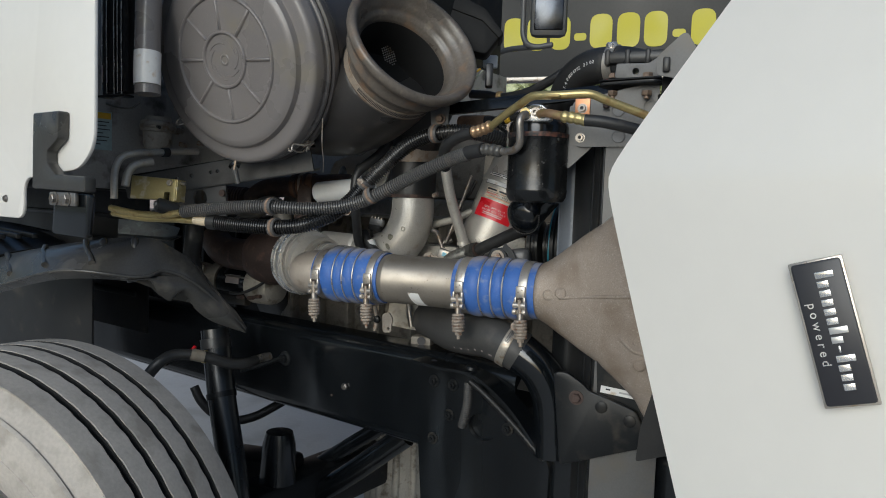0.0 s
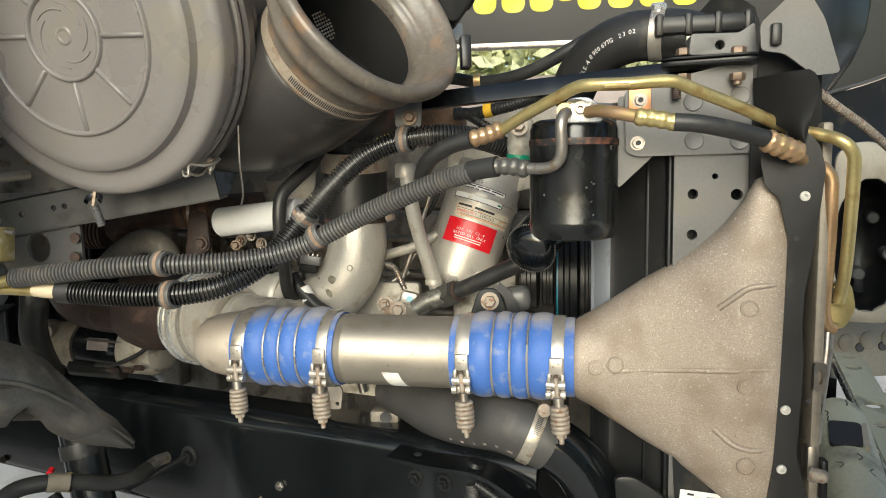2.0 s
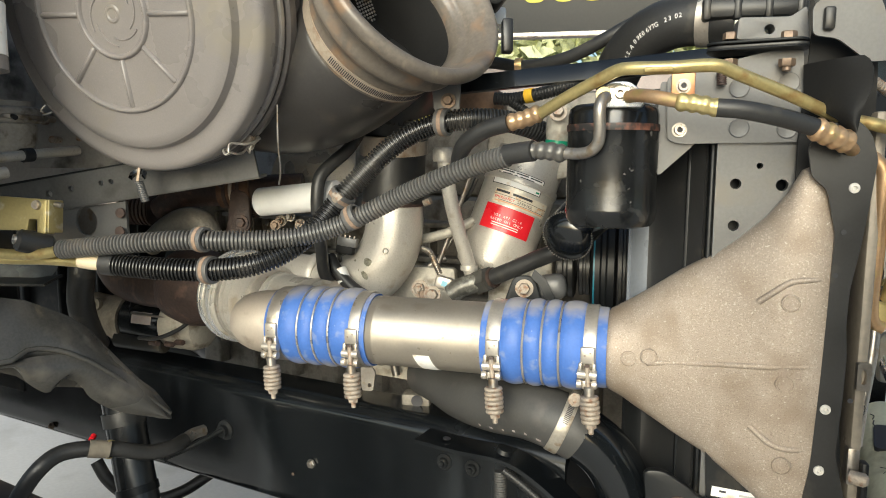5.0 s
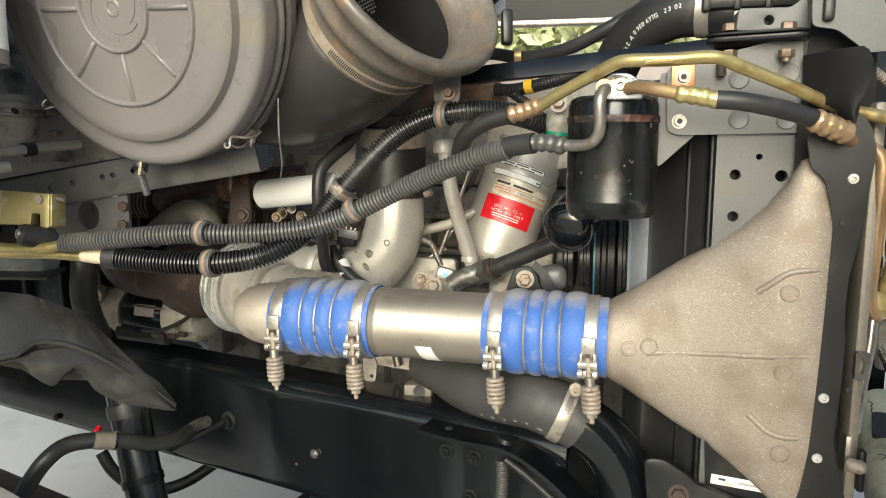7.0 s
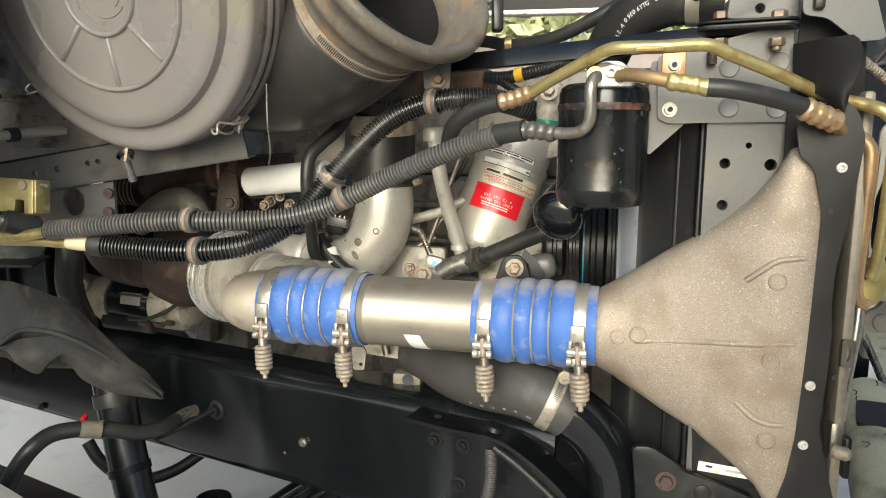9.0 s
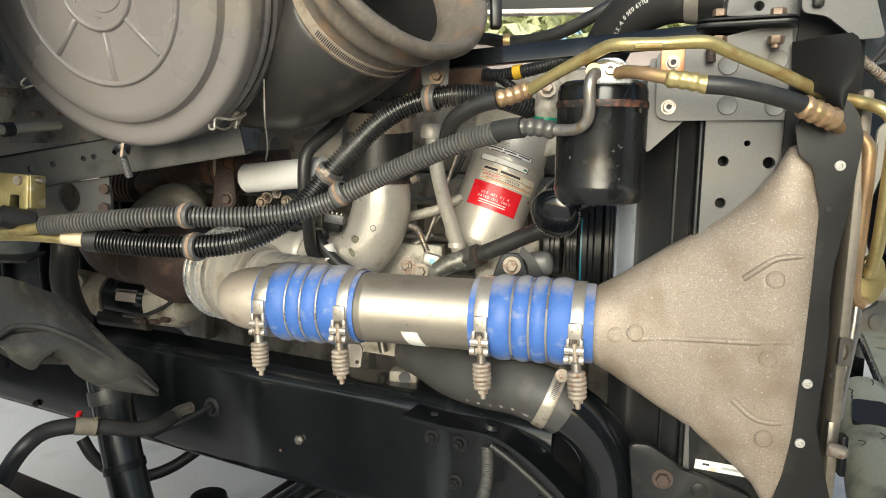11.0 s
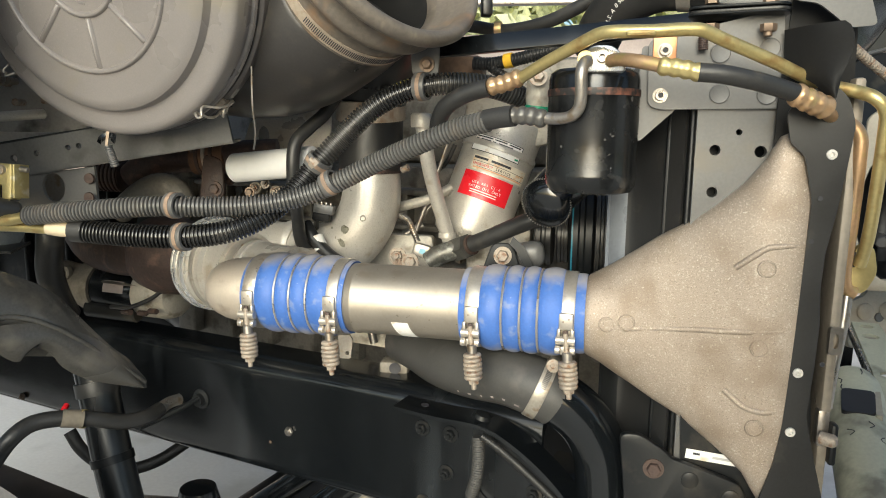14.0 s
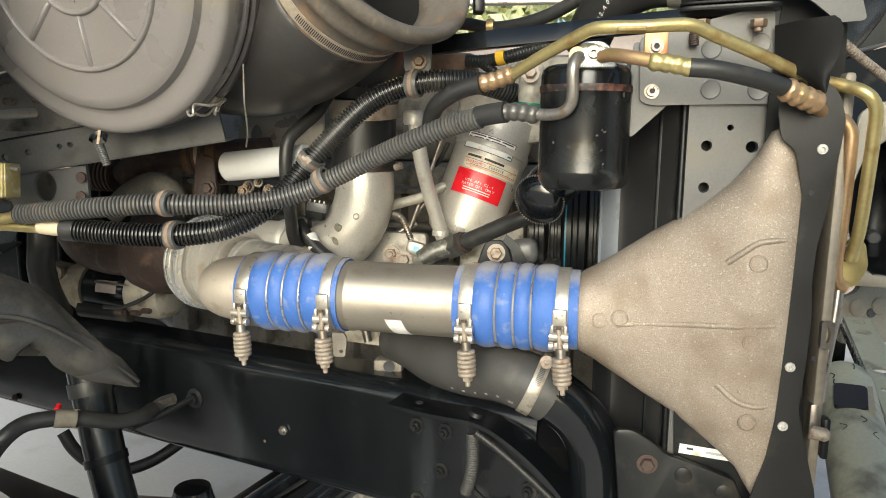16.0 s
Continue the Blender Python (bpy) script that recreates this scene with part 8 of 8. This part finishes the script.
# ---- in front of the radiator ----
def build_front():
    r = thing("lift_rod", (0.515, 0.12, 0.9), "dull steel rod with a clip and clevis", "rod")
    part("rod", tube([(0.520, 0.140, 1.112), (0.518, 0.13, 1.08), (0.512, 0.115, 1.03), (0.508, 0.10, 0.985)], 0.0065, 0.006, 14), STEEL, r)
    part("rod", tube([(0.512, 0.150, 1.112), (0.510, 0.14, 1.08), (0.505, 0.125, 1.03), (0.501, 0.11, 0.985)], 0.005, 0.006, 12), STEEL, r)
    part("clip", slab(round_outline([(-0.007, -0.016), (0.007, -0.016), (0.007, 0.016), (-0.007, 0.016)], 0.003), 0.006, basis((0.508, 0.092, 1.069), (0.3, -0.95, 0), (0.95, 0.3, 0)), [(0, 0, 0.003, 0.009)]), STEEL, r)
    part("clevis", box((0.014, 0.014, 0.045), pose(0.505, 0.098, 0.962, 0, 0, 15), 0.004), STEEL, r)
    part("clevis", box((0.008, 0.016, 0.05), pose(0.517, 0.095, 0.945, 0, 0, 15), 0.003), BLACK_SATIN, r)
    part("clevis_pin", lathe([(0, -.008), (0.008, -.008), (0.008, .006), (0.005, .010), (0, .010)], basis((0.512, 0.086, 0.952), (0.9, -0.3, 0)), 18), SPRING_STEEL, r)
    c = thing("front_crossmember", (0.63, 0.7, 0.85), "pale green-grey channel with slotted holes", "crossmember")
    a, d = Vector((0.595, 0.895, 0.962)), Vector((0.138, -0.946, -0.292)).normalized()
    f = basis(a, Vector((0.05, -0.30, 1)), d)
    part("top", slab([(0.115, -0.022), (0.85, -0.014), (0.85, 0.046), (0.115, 0.026)], 0.006, f, [(0.130, 0.002, 0.007, 0.012), (0.167, 0.002, 0.009, 0.015), (0.292, 0.006, 0.009, 0.016), (0.351, 0.006, 0.009, 0.016), (0.474, 0.010, 0.010, 0.018), (0.62, 0.012, 0.010, 0.018)]), OLIVE, c)
    part("side", box((0.72, 0.005, 0.020), f @ pose(0.48, -0.0205, -0.007, 0, 0, 0.62), 0.002), BRIGHT_ALU, c, "bare bright edge")
    part("side", box((0.72, 0.005, 0.030), f @ pose(0.48, 0.0390, -0.012, 0, 0, 1.55), 0.002), OLIVE, c)
    t = thing("tow_tube", (0.59, 0.3, 0.75), "pale green-grey rounded tube bracket with black scribbles", "bracket")
    line = curve_points([(0.572, 0.560, 0.888), (0.583, 0.44, 0.842), (0.595, 0.28, 0.785), (0.612, 0.05, 0.70)], 0.008)
    part("tube", sweep(line, [0.045 * min(1.0, (1 - (1 - min(1.0, (i + 0.3) * 0.008 / 0.04)) ** 2) ** 0.5) for i in range(len(line))], 44), OLIVE, t)
    dd = Vector((0.08, -0.93, -0.35)).normalized()
    nn = Vector((-0.10, -0.40, 0.90))
    nn = (nn - dd * nn.dot(dd)).normalized()
    spot = Vector((0.582, 0.45, 0.846))
    fm = basis(spot + nn * 0.034, nn, dd)
    part("window", slab(round_outline([(-0.030, -0.020), (0.026, -0.026), (0.032, 0.020), (-0.022, 0.026)], 0.010), 0.013, fm), INK, t, "dark cut-out")
    part("window_edge", slab(round_outline([(-0.022, 0.026), (0.032, 0.020), (0.034, 0.029), (-0.022, 0.033)], 0.002), 0.0125, fm), BEIGE, t, "bare metal edge")
    rng = random.Random(5)
    for k in range(14):
        u = -0.085 + 0.018 * k + rng.uniform(-0.006, 0.006)
        if -0.035 < u < 0.04:
            continue
        q = spot + dd * u
        ang = rng.uniform(-0.5, 0.5)
        side = nn.cross(dd)
        pts = []
        for i in range(3):
            a_ = ang + rng.uniform(-0.12, 0.12)
            pts.append(q + dd * (0.007 * i) + (nn * math.cos(a_) + side * math.sin(a_)) * 0.0454)
        part("scribble", tube(pts, 0.0009, 0.003, 6), INK, t)
    h = thing("hood_hinge_casting", (0.65, 0.9, 0.9), "pale green-grey hinge plate with three bolts", "bracket")
    m = basis((0.652, 0.885, 0.941), (0.5, -0.85, 0.12), (0.80, 0.59, 0))
    part("plate", slab(round_outline([(-0.085, -0.075), (0.40, -0.075), (0.45, 0.16), (0.12, 0.05), (0.02, 0.035), (0.0, 0.075), (-0.035, 0.075), (-0.045, 0.035), (-0.085, 0.02)], 0.014), 0.016, m, [(-0.018, 0.058, 0.007)], 0.003), BEIGE, h)
    for k in range(5):
        part("bolt", lathe([(0, 0), (0.019, 0), (0.018, 0.004), (0.012, 0.008), (0, 0.008)], m @ pose(-0.048 + 0.049 * k, 0.002 * k, 0.016), 24), BEIGE, h)
    for k in range(3):
        part("small_bolt", lathe([(0, 0), (0.010, 0), (0.009, 0.003), (0.004, 0.003), (0, 0.001)], m @ pose(-0.018 + 0.052 * k, -0.012, 0.016), 18), GREY_STEEL, h)
    g = thing("grille_mesh", (0.95, 0.8, 0.7), "pale honeycomb grille panel with a dark frame", "grille")
    gm = basis((0.825, 1.018, 0.696), (-0.25, -0.65, 0.70), (0.9, -0.32, 0.0))
    part("panel", box((0.24, 0.42, 0.004), gm @ pose(0, 0, -0.012), 0.001), WHITE, g)
    part("top_frame", box((0.26, 0.05, 0.02), gm @ pose(0.0, 0.215, 0.004), 0.006), RUBBER, g, "dark frame")
    b = bmesh.new()
    for k in range(24):
        box((0.0022, 0.42, 0.006), gm @ pose(-0.115 + 0.010 * k, 0, 0), 0, b)
    for k in range(42):
        box((0.24, 0.0022, 0.006), gm @ pose(0, -0.205 + 0.010 * k, 0.001), 0, b)
    tagged(part("honeycomb", b, MESH_METAL, g), kind="stuff")
    b = thing("headlamp_bucket", (0.75, 0.72, 1.05), "beige headlamp housing with a black opening", "lamp housing")
    out = [(0.572, 1.334), (0.6, 1.355), (0.634, 1.356), (0.656, 1.334), (0.675, 1.34), (0.684, 1.369), (0.704, 1.396), (0.767, 1.416), (0.853, 1.391), (0.888, 1.289), (0.892, 1.095), (0.859, 1.042), (0.716, 1.048), (0.66, 1.015), (0.566, 1.014)]
    hc, he = (0.632, 1.162), (0.692, 1.288)
    part("housing", slab(round_outline(out, 0.012), 0.02, basis((0, 0.72, 0), (0, -1, 0), (1, 0, 0)), [(hc[0], hc[1], he[0] - hc[0], he[1] - hc[1])], 0.005), BEIGE, b)
    mm = Matrix.Translation((hc[0], 0.715, hc[1])) @ Matrix.Diagonal(((he[0] - hc[0]) / 0.1, 1.0, (he[1] - hc[1]) / 0.1, 1)) @ basis((0, 0, 0), (0, -1, 0), (1, 0, 0))
    part("bowl", lathe([(0.100, 0.0), (0.098, -0.04), (0.085, -0.10), (0.05, -0.13), (0, -0.14)], mm, 40), BLACK_SATIN, b, "black opening")
    part("rim", lathe([(0.098, -0.004), (0.100, 0.010), (0.106, 0.012), (0.109, 0.006), (0.108, 0.0)], mm, 48), RUBBER, b, "black rubber rim")
    for k, (x, z) in enumerate(((0.03, 0.05), (0.06, -0.02), (0.01, -0.06))):
        part("bulb_socket", rod((hc[0] + x - 0.02, 0.80, hc[1] + z), (hc[0] + x - 0.02, 0.74, hc[1] + z), 0.012, 16, None, 0.003), GREY_STEEL if k else DUCT, b)


build_engine()
build_gearbox()
build_elbow()
build_oil_filter()
build_fluid_pipes()
build_turbo()
build_engine_fittings()
build_left()
build_lower()
build_upper()
build_front()
